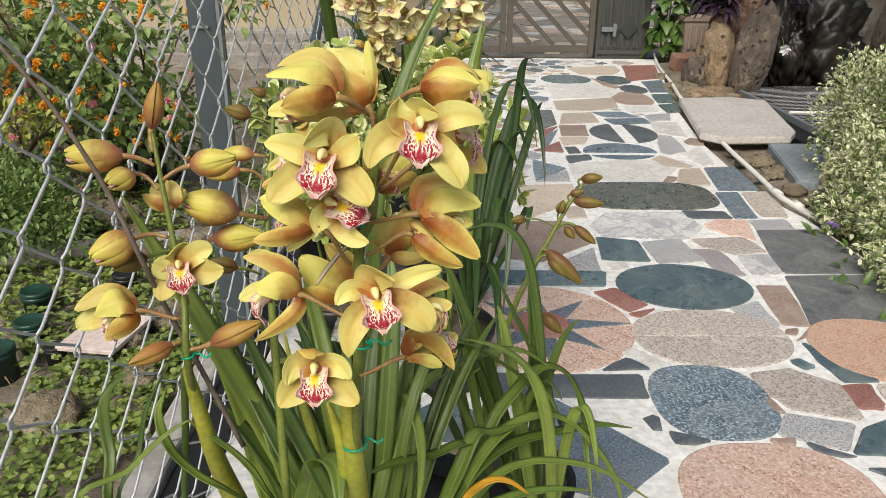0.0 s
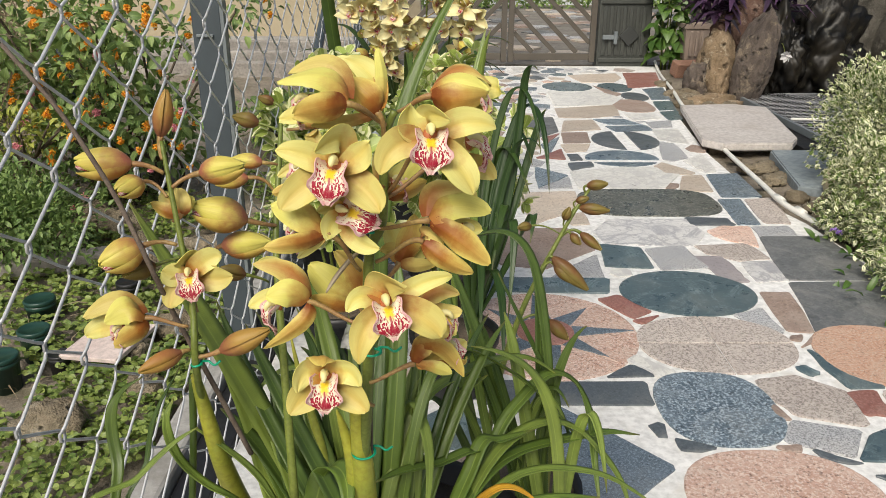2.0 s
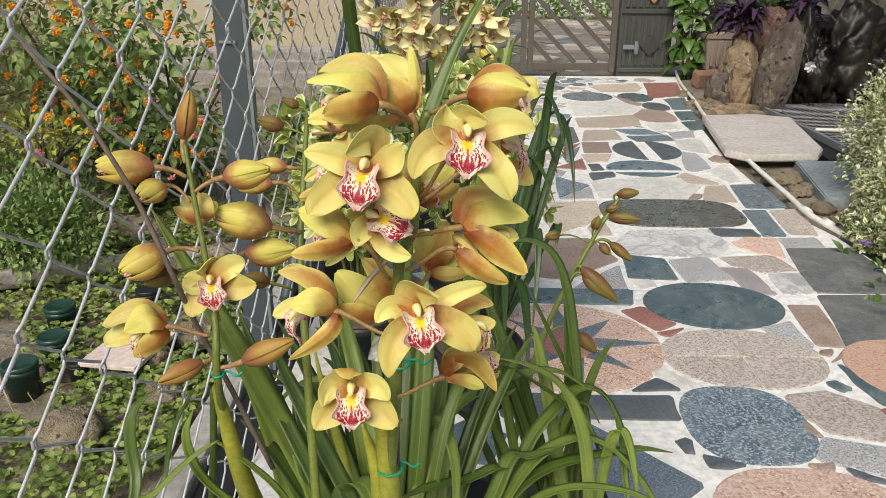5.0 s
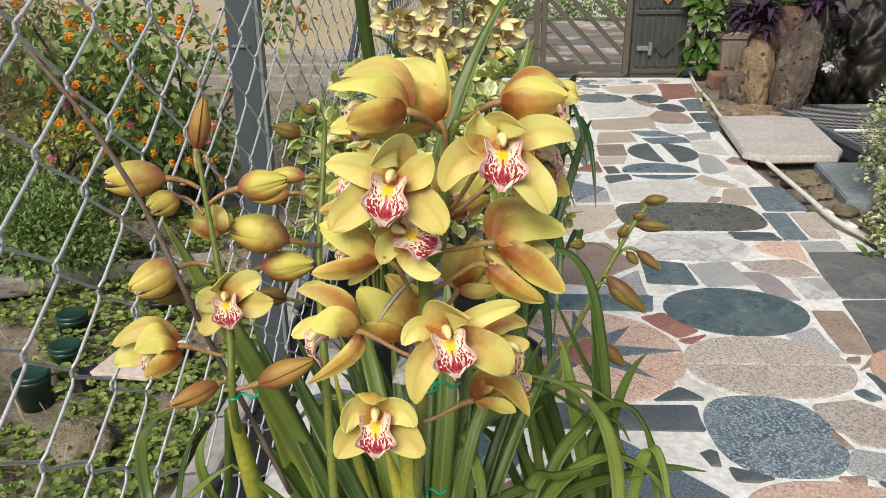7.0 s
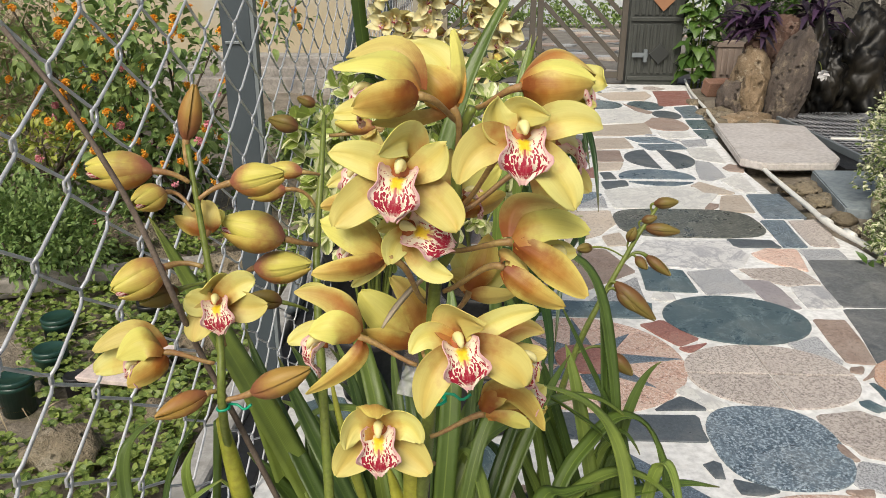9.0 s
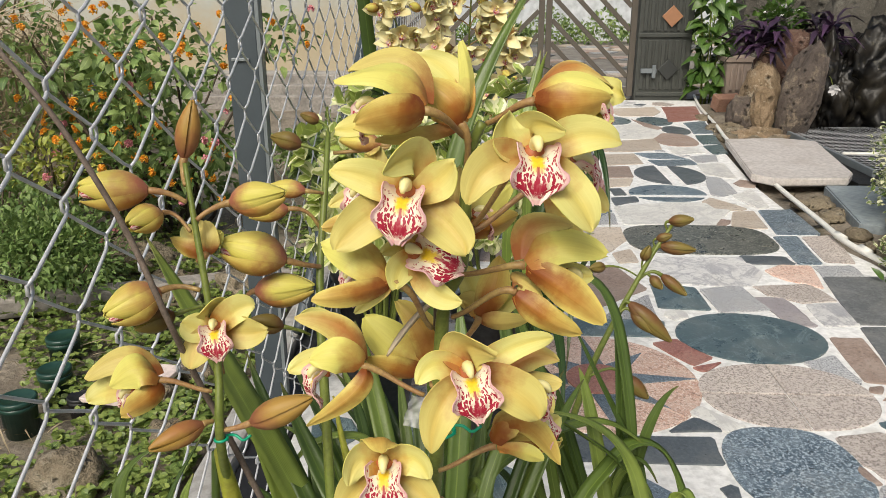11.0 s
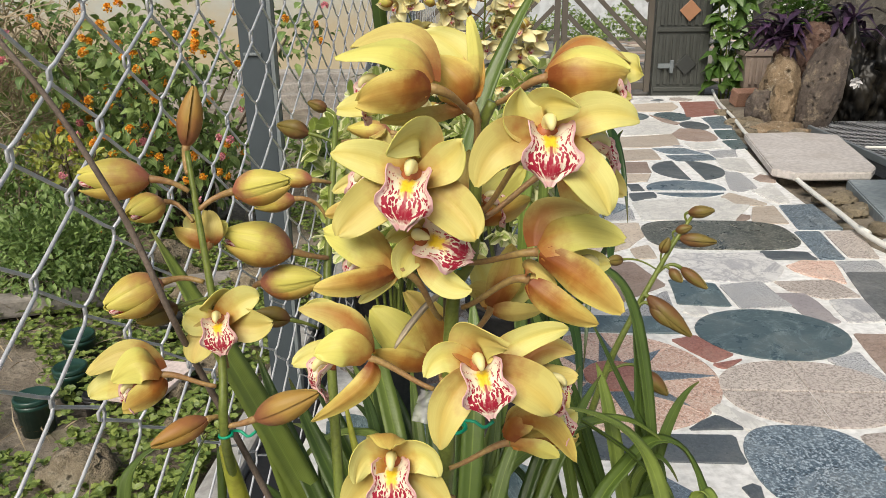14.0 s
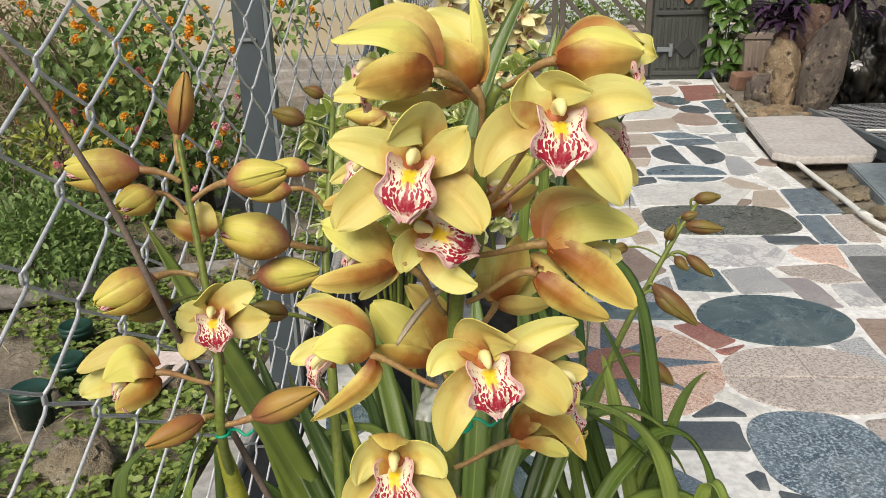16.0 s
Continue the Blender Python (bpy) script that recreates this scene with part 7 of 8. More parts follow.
stalk("stem", main_orchid, [(-0.172, 0.774, 0.817), (-0.170, 0.737, 0.774), (-0.169, 0.691, 0.706), (-0.161, 0.650, 0.622), (-0.148, 0.593, 0.462)], 0.0022, 0.0045, STEM)
stalk("stem", budding_orchid, [(0.211, 1.068, 0.648), (0.187, 1.054, 0.615), (0.164, 1.043, 0.574), (0.137, 1.029, 0.524), (0.110, 1.016, 0.464), (0.081, 1.000, 0.366), (0.063, 0.989, 0.252)], 0.0022, 0.0055, STEM)
stalk("sheath", main_orchid, [(-0.236, 0.611, 0.602), (-0.237, 0.625, 0.563), (-0.235, 0.642, 0.497), (-0.235, 0.676, 0.420), (-0.227, 0.712, 0.324)], 0.0042, 0.0140, SHEATH)
stalk("sheath", main_orchid, [(-0.080, 0.563, 0.610), (-0.079, 0.573, 0.561), (-0.078, 0.584, 0.509), (-0.082, 0.618, 0.410), (-0.089, 0.646, 0.320)], 0.0062, 0.0150, SHEATH)
stalk("sheath", main_orchid, [(-0.100, 0.581, 0.585), (-0.095, 0.583, 0.564), (-0.088, 0.585, 0.528), (-0.086, 0.599, 0.470)], 0.0010, 0.0110, SHEATH)
stalk("sheath", main_orchid, [(-0.172, 0.735, 0.580), (-0.160, 0.717, 0.533), (-0.134, 0.684, 0.453), (-0.111, 0.655, 0.320)], 0.0010, 0.0085, SHEATH)
stalk("dry_twig", None, [(-0.361, 0.622, 0.902), (-0.320, 0.608, 0.856), (-0.292, 0.599, 0.813), (-0.274, 0.597, 0.773), (-0.254, 0.593, 0.717), (-0.250, 0.617, 0.663), (-0.230, 0.626, 0.597), (-0.198, 0.634, 0.497)], 0.0018, 0.0026, TWIG)
# leaves
leaf(main_orchid, [(-0.116, 0.684, 0.291), (-0.182, 0.687, 0.479), (-0.249, 0.694, 0.613), (-0.320, 0.719, 0.737)], 0.0134, LEAF, 0.20)
leaf(budding_orchid, [(-0.013, 0.842, 0.137), (-0.152, 0.936, 0.584), (-0.092, 0.997, 0.787), (0.058, 1.081, 0.994)], 0.0105, LEAF_DARK, 0.25)
leaf(main_orchid, [(-0.079, 0.649, 0.326), (-0.108, 0.695, 0.504), (-0.141, 0.774, 0.574), (-0.167, 0.839, 0.609)], 0.0092, LEAF, 0.25)
leaf(main_orchid, [(-0.074, 0.667, 0.308), (-0.054, 0.720, 0.503), (-0.050, 0.779, 0.587), (-0.059, 0.826, 0.638)], 0.0101, LEAF, 0.25)
leaf(main_orchid, [(-0.100, 0.667, 0.308), (-0.112, 0.706, 0.468), (-0.134, 0.759, 0.537), (-0.160, 0.816, 0.552)], 0.0101, LEAF_DARK, 0.25)
leaf(main_orchid, [(-0.078, 0.593, 0.380), (-0.120, 0.613, 0.493), (-0.172, 0.658, 0.541), (-0.219, 0.731, 0.595)], 0.0092, LEAF_DARK, 0.25)
leaf(main_orchid, [(-0.098, 0.612, 0.363), (-0.165, 0.657, 0.473), (-0.213, 0.703, 0.527), (-0.265, 0.783, 0.598)], 0.0083, LEAF_DARK, 0.25)
leaf(main_orchid, [(-0.054, 0.673, 0.361), (-0.026, 0.731, 0.503), (0.015, 0.787, 0.534), (0.087, 0.819, 0.480), (0.132, 0.818, 0.437), (0.172, 0.809, 0.389)], 0.0062, LEAF, 0.25, curve=spline)
leaf(main_orchid, [(0.017, 0.705, 0.332), (0.064, 0.783, 0.417), (0.099, 0.818, 0.449), (0.133, 0.841, 0.468), (0.167, 0.846, 0.453), (0.187, 0.828, 0.409), (0.191, 0.805, 0.365), (0.196, 0.762, 0.311)], 0.0086, LEAF, 0.25, curve=spline)
leaf(main_orchid, [(-0.073, 0.673, 0.360), (-0.037, 0.741, 0.474), (0.016, 0.793, 0.496), (0.074, 0.844, 0.489), (0.111, 0.853, 0.483), (0.148, 0.844, 0.463)], 0.0083, LEAF, 0.25, curve=spline)
leaf(main_orchid, [(-0.003, 0.674, 0.361), (0.050, 0.732, 0.398), (0.094, 0.775, 0.399), (0.154, 0.806, 0.394), (0.208, 0.822, 0.394), (0.255, 0.834, 0.382)], 0.0091, LEAF, 0.25, curve=spline)
leaf(main_orchid, [(-0.003, 0.669, 0.349), (0.050, 0.736, 0.407), (0.089, 0.775, 0.424), (0.130, 0.797, 0.426), (0.167, 0.802, 0.410), (0.196, 0.791, 0.384), (0.220, 0.774, 0.354), (0.231, 0.744, 0.322)], 0.0083, LEAF, 0.25, curve=spline)
leaf(main_orchid, [(-0.009, 0.655, 0.369), (0.024, 0.713, 0.405), (0.044, 0.746, 0.433), (0.065, 0.755, 0.429), (0.107, 0.768, 0.435)], 0.0093, LEAF, 0.25, curve=spline)
leaf(main_orchid, [(0.004, 0.637, 0.378), (0.061, 0.693, 0.409), (0.101, 0.717, 0.414), (0.149, 0.726, 0.409), (0.195, 0.722, 0.399), (0.249, 0.705, 0.372)], 0.0062, LEAF, 0.25, curve=spline)
leaf(main_orchid, [(0.028, 0.644, 0.395), (0.078, 0.669, 0.404), (0.124, 0.681, 0.406), (0.174, 0.690, 0.399)], 0.0063, LEAF, 0.25, curve=spline)
leaf(main_orchid, [(0.015, 0.631, 0.415), (0.049, 0.659, 0.431), (0.074, 0.660, 0.435), (0.099, 0.651, 0.425)], 0.0049, LEAF_DYING, 0.25, curve=spline)
leaf(main_orchid, [(-0.054, 0.671, 0.355), (-0.051, 0.729, 0.444), (-0.042, 0.745, 0.484), (-0.026, 0.719, 0.474), (-0.018, 0.678, 0.451), (-0.021, 0.622, 0.419)], 0.0067, LEAF, 0.25, curve=spline)
leaf(main_orchid, [(0.036, 0.739, 0.416), (-0.010, 0.711, 0.427), (-0.047, 0.683, 0.439), (-0.076, 0.663, 0.440)], 0.0070, LEAF, 0.25, curve=spline)
leaf(main_orchid, [(-0.146, 0.630, 0.360), (-0.134, 0.632, 0.445), (-0.117, 0.619, 0.493), (-0.097, 0.591, 0.502), (-0.089, 0.547, 0.474)], 0.0125, LEAF, 0.25, curve=spline)
leaf(main_orchid, [(-0.167, 0.676, 0.315), (-0.197, 0.727, 0.387), (-0.213, 0.748, 0.424), (-0.225, 0.729, 0.418)], 0.0120, LEAF_DARK, 0.25, curve=spline)
leaf(main_orchid, [(-0.160, 0.630, 0.414), (-0.194, 0.632, 0.472), (-0.221, 0.633, 0.502), (-0.257, 0.635, 0.532)], 0.0043, LEAF, 0.25, curve=spline)
leaf(main_orchid, [(-0.128, 0.673, 0.360), (-0.161, 0.703, 0.434), (-0.196, 0.715, 0.464), (-0.241, 0.720, 0.476)], 0.0048, LEAF, 0.25, curve=spline)
leaf(main_orchid, [(-0.112, 0.697, 0.420), (-0.135, 0.728, 0.523), (-0.165, 0.730, 0.541), (-0.195, 0.722, 0.533), (-0.212, 0.709, 0.516)], 0.0054, LEAF, 0.25, curve=spline)
leaf(main_orchid, [(-0.305, 0.589, 0.420), (-0.337, 0.637, 0.486), (-0.344, 0.655, 0.529), (-0.333, 0.664, 0.551), (-0.313, 0.670, 0.565)], 0.0055, LEAF_DARK, 0.25, curve=spline)
leaf(main_orchid, [(-0.304, 0.595, 0.435), (-0.303, 0.629, 0.492), (-0.295, 0.646, 0.535), (-0.271, 0.665, 0.580)], 0.0023, LEAF_DARK, 0.25, curve=spline)
leaf(main_orchid, [(-0.205, 0.635, 0.427), (-0.247, 0.629, 0.464), (-0.274, 0.635, 0.492), (-0.284, 0.643, 0.527), (-0.277, 0.653, 0.551)], 0.0052, LEAF, 0.25, curve=spline)
leaf(main_orchid, [(-0.326, 0.567, 0.471), (-0.296, 0.590, 0.501), (-0.267, 0.610, 0.525), (-0.244, 0.621, 0.538)], 0.0038, LEAF, 0.25, curve=spline)
leaf(main_orchid, [(-0.086, 0.671, 0.354), (-0.081, 0.714, 0.461), (-0.077, 0.752, 0.528), (-0.072, 0.780, 0.571)], 0.0091, LEAF_DARK, 0.25, curve=spline)
leaf(main_orchid, [(-0.056, 0.689, 0.346), (-0.048, 0.753, 0.450), (-0.029, 0.784, 0.501), (-0.009, 0.806, 0.528)], 0.0074, LEAF_DARK, 0.25, curve=spline)
leaf(main_orchid, [(-0.049, 0.687, 0.340), (-0.004, 0.748, 0.438), (0.016, 0.774, 0.476), (0.050, 0.793, 0.496)], 0.0087, LEAF, 0.25, curve=spline)
leaf(main_orchid, [(-0.137, 0.671, 0.354), (-0.132, 0.714, 0.461), (-0.149, 0.748, 0.544), (-0.165, 0.762, 0.580)], 0.0058, LEAF_DARK, 0.25, curve=spline)
leaf(main_orchid, [(-0.176, 0.671, 0.354), (-0.217, 0.704, 0.490), (-0.239, 0.716, 0.547), (-0.273, 0.726, 0.597)], 0.0094, LEAF, 0.25, curve=spline)
leaf(budding_orchid, [(0.079, 0.792, 0.226), (-0.007, 0.959, 0.559), (0.038, 0.949, 0.614), (0.082, 0.932, 0.626), (0.111, 0.910, 0.597), (0.127, 0.879, 0.522), (0.137, 0.849, 0.421), (0.138, 0.818, 0.290)], 0.0083, LEAF_DARK, 0.25, curve=spline)
leaf(budding_orchid, [(0.137, 0.785, 0.262), (0.147, 0.844, 0.407), (0.128, 0.866, 0.462), (0.094, 0.892, 0.528), (0.068, 0.913, 0.579)], 0.0045, LEAF_DARK, 0.25, curve=spline)
leaf(dark_orchid, [(0.021, 1.546, 0.491), (0.041, 1.585, 0.641), (0.062, 1.623, 0.735), (0.082, 1.660, 0.824)], 0.0108, LEAF, 0.25, curve=spline)
leaf(budding_orchid, [(0.137, 0.804, 0.176), (0.077, 0.849, 0.421), (0.038, 0.888, 0.517), (-0.007, 0.927, 0.613)], 0.0086, LEAF_DARK, 0.25)
leaf(budding_orchid, [(0.144, 0.804, 0.176), (0.114, 0.849, 0.421), (0.135, 0.888, 0.518), (0.112, 0.925, 0.607)], 0.0078, LEAF_DARK, 0.25)
leaf(budding_orchid, [(0.145, 0.765, 0.214), (0.146, 0.781, 0.465), (0.123, 0.784, 0.526), (0.029, 0.788, 0.538)], 0.0078, LEAF, 0.25)
leaf(budding_orchid, [(0.137, 0.804, 0.176), (0.077, 0.832, 0.379), (0.046, 0.866, 0.462), (0.016, 0.950, 0.538)], 0.0094, LEAF_DARK, 0.25)
leaf(budding_orchid, [(0.145, 0.765, 0.214), (0.160, 0.815, 0.443), (0.188, 0.837, 0.496), (0.199, 0.756, 0.351)], 0.0070, LEAF, 0.25)
leaf(budding_orchid, [(0.138, 0.765, 0.214), (0.107, 0.832, 0.379), (0.091, 0.877, 0.490), (0.076, 0.894, 0.531)], 0.0086, LEAF, 0.25)
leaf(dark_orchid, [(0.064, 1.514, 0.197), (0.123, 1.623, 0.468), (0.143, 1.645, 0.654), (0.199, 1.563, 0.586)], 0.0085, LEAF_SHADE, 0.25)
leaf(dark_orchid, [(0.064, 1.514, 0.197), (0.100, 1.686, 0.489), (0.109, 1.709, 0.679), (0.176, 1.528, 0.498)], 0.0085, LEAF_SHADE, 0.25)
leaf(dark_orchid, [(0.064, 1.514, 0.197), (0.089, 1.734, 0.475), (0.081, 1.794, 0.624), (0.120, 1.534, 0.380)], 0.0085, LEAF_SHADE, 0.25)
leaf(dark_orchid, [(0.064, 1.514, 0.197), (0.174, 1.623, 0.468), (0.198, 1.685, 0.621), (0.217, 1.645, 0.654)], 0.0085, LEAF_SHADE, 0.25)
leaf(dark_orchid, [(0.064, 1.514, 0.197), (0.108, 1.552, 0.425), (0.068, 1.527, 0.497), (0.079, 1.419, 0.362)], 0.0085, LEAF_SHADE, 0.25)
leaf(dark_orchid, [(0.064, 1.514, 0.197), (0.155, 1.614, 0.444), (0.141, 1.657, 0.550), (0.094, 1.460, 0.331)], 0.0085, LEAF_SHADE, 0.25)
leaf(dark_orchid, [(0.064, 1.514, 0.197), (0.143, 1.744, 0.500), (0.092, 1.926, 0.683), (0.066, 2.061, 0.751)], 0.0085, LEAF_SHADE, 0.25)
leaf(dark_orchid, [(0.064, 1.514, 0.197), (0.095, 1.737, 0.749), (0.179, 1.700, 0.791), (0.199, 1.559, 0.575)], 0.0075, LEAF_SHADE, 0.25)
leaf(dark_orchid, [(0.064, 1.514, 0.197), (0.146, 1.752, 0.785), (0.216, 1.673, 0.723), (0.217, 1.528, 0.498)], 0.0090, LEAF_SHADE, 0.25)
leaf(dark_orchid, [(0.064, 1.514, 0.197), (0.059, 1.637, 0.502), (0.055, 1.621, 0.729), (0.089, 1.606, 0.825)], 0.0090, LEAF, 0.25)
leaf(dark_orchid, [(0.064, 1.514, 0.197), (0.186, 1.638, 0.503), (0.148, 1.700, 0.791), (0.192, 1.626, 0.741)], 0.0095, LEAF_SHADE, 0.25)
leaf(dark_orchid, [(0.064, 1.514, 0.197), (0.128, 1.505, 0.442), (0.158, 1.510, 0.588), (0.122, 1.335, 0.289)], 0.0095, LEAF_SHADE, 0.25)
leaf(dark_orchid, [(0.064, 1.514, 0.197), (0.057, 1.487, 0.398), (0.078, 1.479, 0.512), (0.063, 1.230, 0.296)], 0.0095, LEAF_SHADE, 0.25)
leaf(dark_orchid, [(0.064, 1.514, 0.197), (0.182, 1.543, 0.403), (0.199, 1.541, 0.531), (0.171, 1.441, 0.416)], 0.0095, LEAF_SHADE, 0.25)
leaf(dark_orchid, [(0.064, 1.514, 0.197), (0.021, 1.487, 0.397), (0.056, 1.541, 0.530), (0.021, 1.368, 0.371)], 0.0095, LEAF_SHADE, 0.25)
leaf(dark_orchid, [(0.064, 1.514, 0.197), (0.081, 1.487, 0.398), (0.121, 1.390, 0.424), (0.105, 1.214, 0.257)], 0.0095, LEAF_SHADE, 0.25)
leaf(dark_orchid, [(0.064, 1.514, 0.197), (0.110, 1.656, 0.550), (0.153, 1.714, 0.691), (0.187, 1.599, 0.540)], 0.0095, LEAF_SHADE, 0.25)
leaf(main_orchid, [(-0.095, 0.667, 0.308), (-0.127, 0.715, 0.429), (-0.179, 0.775, 0.513), (-0.237, 0.842, 0.555)], 0.0087, LEAF_DARK, 0.25)
leaf(main_orchid, [(-0.108, 0.667, 0.308), (-0.117, 0.715, 0.429), (-0.133, 0.775, 0.514), (-0.139, 0.822, 0.504)], 0.0065, LEAF, 0.25)
leaf(main_orchid, [(-0.054, 0.667, 0.308), (-0.076, 0.715, 0.429), (-0.113, 0.775, 0.514), (-0.150, 0.839, 0.546)], 0.0065, LEAF_DARK, 0.25)
leaf(main_orchid, [(-0.100, 0.667, 0.308), (-0.132, 0.715, 0.429), (-0.184, 0.775, 0.513), (-0.246, 0.818, 0.494)], 0.0087, LEAF, 0.25)
leaf(main_orchid, [(-0.048, 0.667, 0.308), (-0.026, 0.716, 0.430), (0.010, 0.775, 0.515), (0.052, 0.842, 0.554)], 0.0065, LEAF_DARK, 0.25)
leaf(main_orchid, [(-0.089, 0.667, 0.308), (-0.080, 0.715, 0.429), (-0.068, 0.775, 0.514), (-0.052, 0.821, 0.501)], 0.0065, LEAF, 0.25)
leaf(main_orchid, [(-0.045, 0.667, 0.308), (-0.078, 0.715, 0.429), (-0.131, 0.775, 0.514), (-0.181, 0.826, 0.515)], 0.0087, LEAF_DARK, 0.25)
leaf(main_orchid, [(-0.074, 0.667, 0.308), (-0.100, 0.715, 0.429), (-0.142, 0.775, 0.514), (-0.187, 0.845, 0.560)], 0.0065, LEAF, 0.25)
leaf(main_orchid, [(-0.040, 0.667, 0.308), (-0.013, 0.716, 0.430), (0.030, 0.775, 0.515), (0.073, 0.839, 0.546)], 0.0065, LEAF_DARK, 0.25)
leaf(main_orchid, [(-0.042, 0.667, 0.308), (-0.037, 0.716, 0.430), (-0.030, 0.775, 0.514), (-0.014, 0.821, 0.502)], 0.0087, LEAF, 0.25)
leaf(main_orchid, [(-0.074, 0.667, 0.308), (-0.081, 0.715, 0.429), (-0.095, 0.775, 0.514), (-0.107, 0.834, 0.534)], 0.0065, LEAF_DARK, 0.25)
leaf(main_orchid, [(-0.101, 0.667, 0.308), (-0.117, 0.715, 0.429), (-0.145, 0.775, 0.514), (-0.166, 0.846, 0.565)], 0.0065, LEAF, 0.25)
leaf(main_orchid, [(-0.109, 0.667, 0.308), (-0.101, 0.715, 0.429), (-0.089, 0.775, 0.514), (-0.087, 0.831, 0.526)], 0.0087, LEAF_DARK, 0.25)
leaf(main_orchid, [(-0.076, 0.667, 0.308), (-0.089, 0.715, 0.429), (-0.112, 0.775, 0.514), (-0.122, 0.841, 0.553)], 0.0065, LEAF, 0.25)
leaf(main_orchid, [(-0.081, 0.667, 0.308), (-0.105, 0.715, 0.429), (-0.145, 0.775, 0.514), (-0.183, 0.839, 0.546)], 0.0065, LEAF_DARK, 0.25)
leaf(main_orchid, [(-0.086, 0.667, 0.308), (-0.067, 0.715, 0.430), (-0.040, 0.775, 0.514), (-0.020, 0.831, 0.524)], 0.0087, LEAF, 0.25)
leaf(main_orchid, [(-0.042, 0.667, 0.308), (-0.075, 0.715, 0.429), (-0.126, 0.775, 0.514), (-0.191, 0.840, 0.549)], 0.0065, LEAF_DARK, 0.25)
leaf(main_orchid, [(-0.054, 0.667, 0.308), (-0.046, 0.716, 0.430), (-0.034, 0.775, 0.514), (-0.030, 0.838, 0.542)], 0.0065, LEAF, 0.25)
leaf(budding_orchid, [(0.093, 0.804, 0.175), (0.057, 0.832, 0.379), (0.029, 0.877, 0.489), (0.031, 0.867, 0.519)], 0.0059, LEAF, 0.25)
leaf(budding_orchid, [(0.126, 0.804, 0.175), (0.109, 0.832, 0.379), (0.133, 0.877, 0.490), (0.165, 0.808, 0.372)], 0.0059, LEAF_DARK, 0.25)
leaf(budding_orchid, [(0.128, 0.804, 0.175), (0.114, 0.832, 0.379), (0.146, 0.877, 0.490), (0.181, 0.869, 0.524)], 0.0059, LEAF_DARK, 0.25)
leaf(budding_orchid, [(0.100, 0.804, 0.175), (0.088, 0.832, 0.379), (0.120, 0.877, 0.490), (0.157, 0.820, 0.401)], 0.0059, LEAF, 0.25)
leaf(budding_orchid, [(0.108, 0.804, 0.175), (0.094, 0.832, 0.379), (0.124, 0.877, 0.490), (0.159, 0.830, 0.426)], 0.0059, LEAF_DARK, 0.25)
leaf(budding_orchid, [(0.133, 0.804, 0.176), (0.087, 0.832, 0.379), (0.040, 0.877, 0.489), (0.030, 0.857, 0.495)], 0.0059, LEAF_DARK, 0.25)
leaf(budding_orchid, [(0.110, 0.804, 0.175), (0.058, 0.832, 0.379), (-0.009, 0.877, 0.489), (-0.028, 0.845, 0.464)], 0.0059, LEAF, 0.25)
leaf(budding_orchid, [(0.142, 0.804, 0.176), (0.098, 0.832, 0.379), (0.054, 0.877, 0.489), (0.047, 0.869, 0.525)], 0.0059, LEAF_DARK, 0.25)
leaf(budding_orchid, [(0.085, 0.804, 0.175), (0.035, 0.832, 0.379), (-0.027, 0.876, 0.489), (-0.043, 0.818, 0.398)], 0.0059, LEAF_DARK, 0.25)
leaf(main_orchid, [(-0.122, 0.648, 0.326), (-0.155, 0.662, 0.424), (-0.172, 0.685, 0.481), (-0.197, 0.730, 0.529)], 0.0097, LEAF_DARK, 0.25)
leaf(main_orchid, [(-0.080, 0.649, 0.326), (-0.115, 0.663, 0.424), (-0.137, 0.685, 0.481), (-0.165, 0.727, 0.521)], 0.0073, LEAF, 0.25)
leaf(main_orchid, [(-0.144, 0.648, 0.326), (-0.171, 0.662, 0.424), (-0.180, 0.685, 0.481), (-0.197, 0.728, 0.523)], 0.0073, LEAF_DARK, 0.25)
leaf(main_orchid, [(-0.101, 0.649, 0.326), (-0.131, 0.662, 0.424), (-0.144, 0.685, 0.481), (-0.163, 0.733, 0.534)], 0.0097, LEAF, 0.25)
leaf(main_orchid, [(-0.114, 0.649, 0.326), (-0.146, 0.662, 0.424), (-0.161, 0.685, 0.481), (-0.184, 0.701, 0.455)], 0.0073, LEAF_DARK, 0.25)
leaf(main_orchid, [(-0.140, 0.648, 0.326), (-0.177, 0.662, 0.424), (-0.199, 0.685, 0.481), (-0.233, 0.708, 0.474)], 0.0073, LEAF, 0.25)
leaf(main_orchid, [(-0.120, 0.649, 0.326), (-0.166, 0.662, 0.424), (-0.203, 0.685, 0.481), (-0.253, 0.717, 0.497)], 0.0097, LEAF_DARK, 0.25)
leaf(main_orchid, [(-0.131, 0.648, 0.326), (-0.166, 0.662, 0.424), (-0.186, 0.685, 0.481), (-0.216, 0.733, 0.534)], 0.0073, LEAF, 0.25)
leaf(main_orchid, [(-0.119, 0.649, 0.326), (-0.151, 0.662, 0.424), (-0.166, 0.685, 0.481), (-0.189, 0.704, 0.464)], 0.0073, LEAF_DARK, 0.25)
leaf(main_orchid, [(-0.091, 0.649, 0.326), (-0.127, 0.662, 0.424), (-0.151, 0.685, 0.481), (-0.181, 0.733, 0.535)], 0.0097, LEAF, 0.25)

tagged(bpy.data.objects["dry_twig.001"], "thin bare brown twig leaning against the fence", "twig")

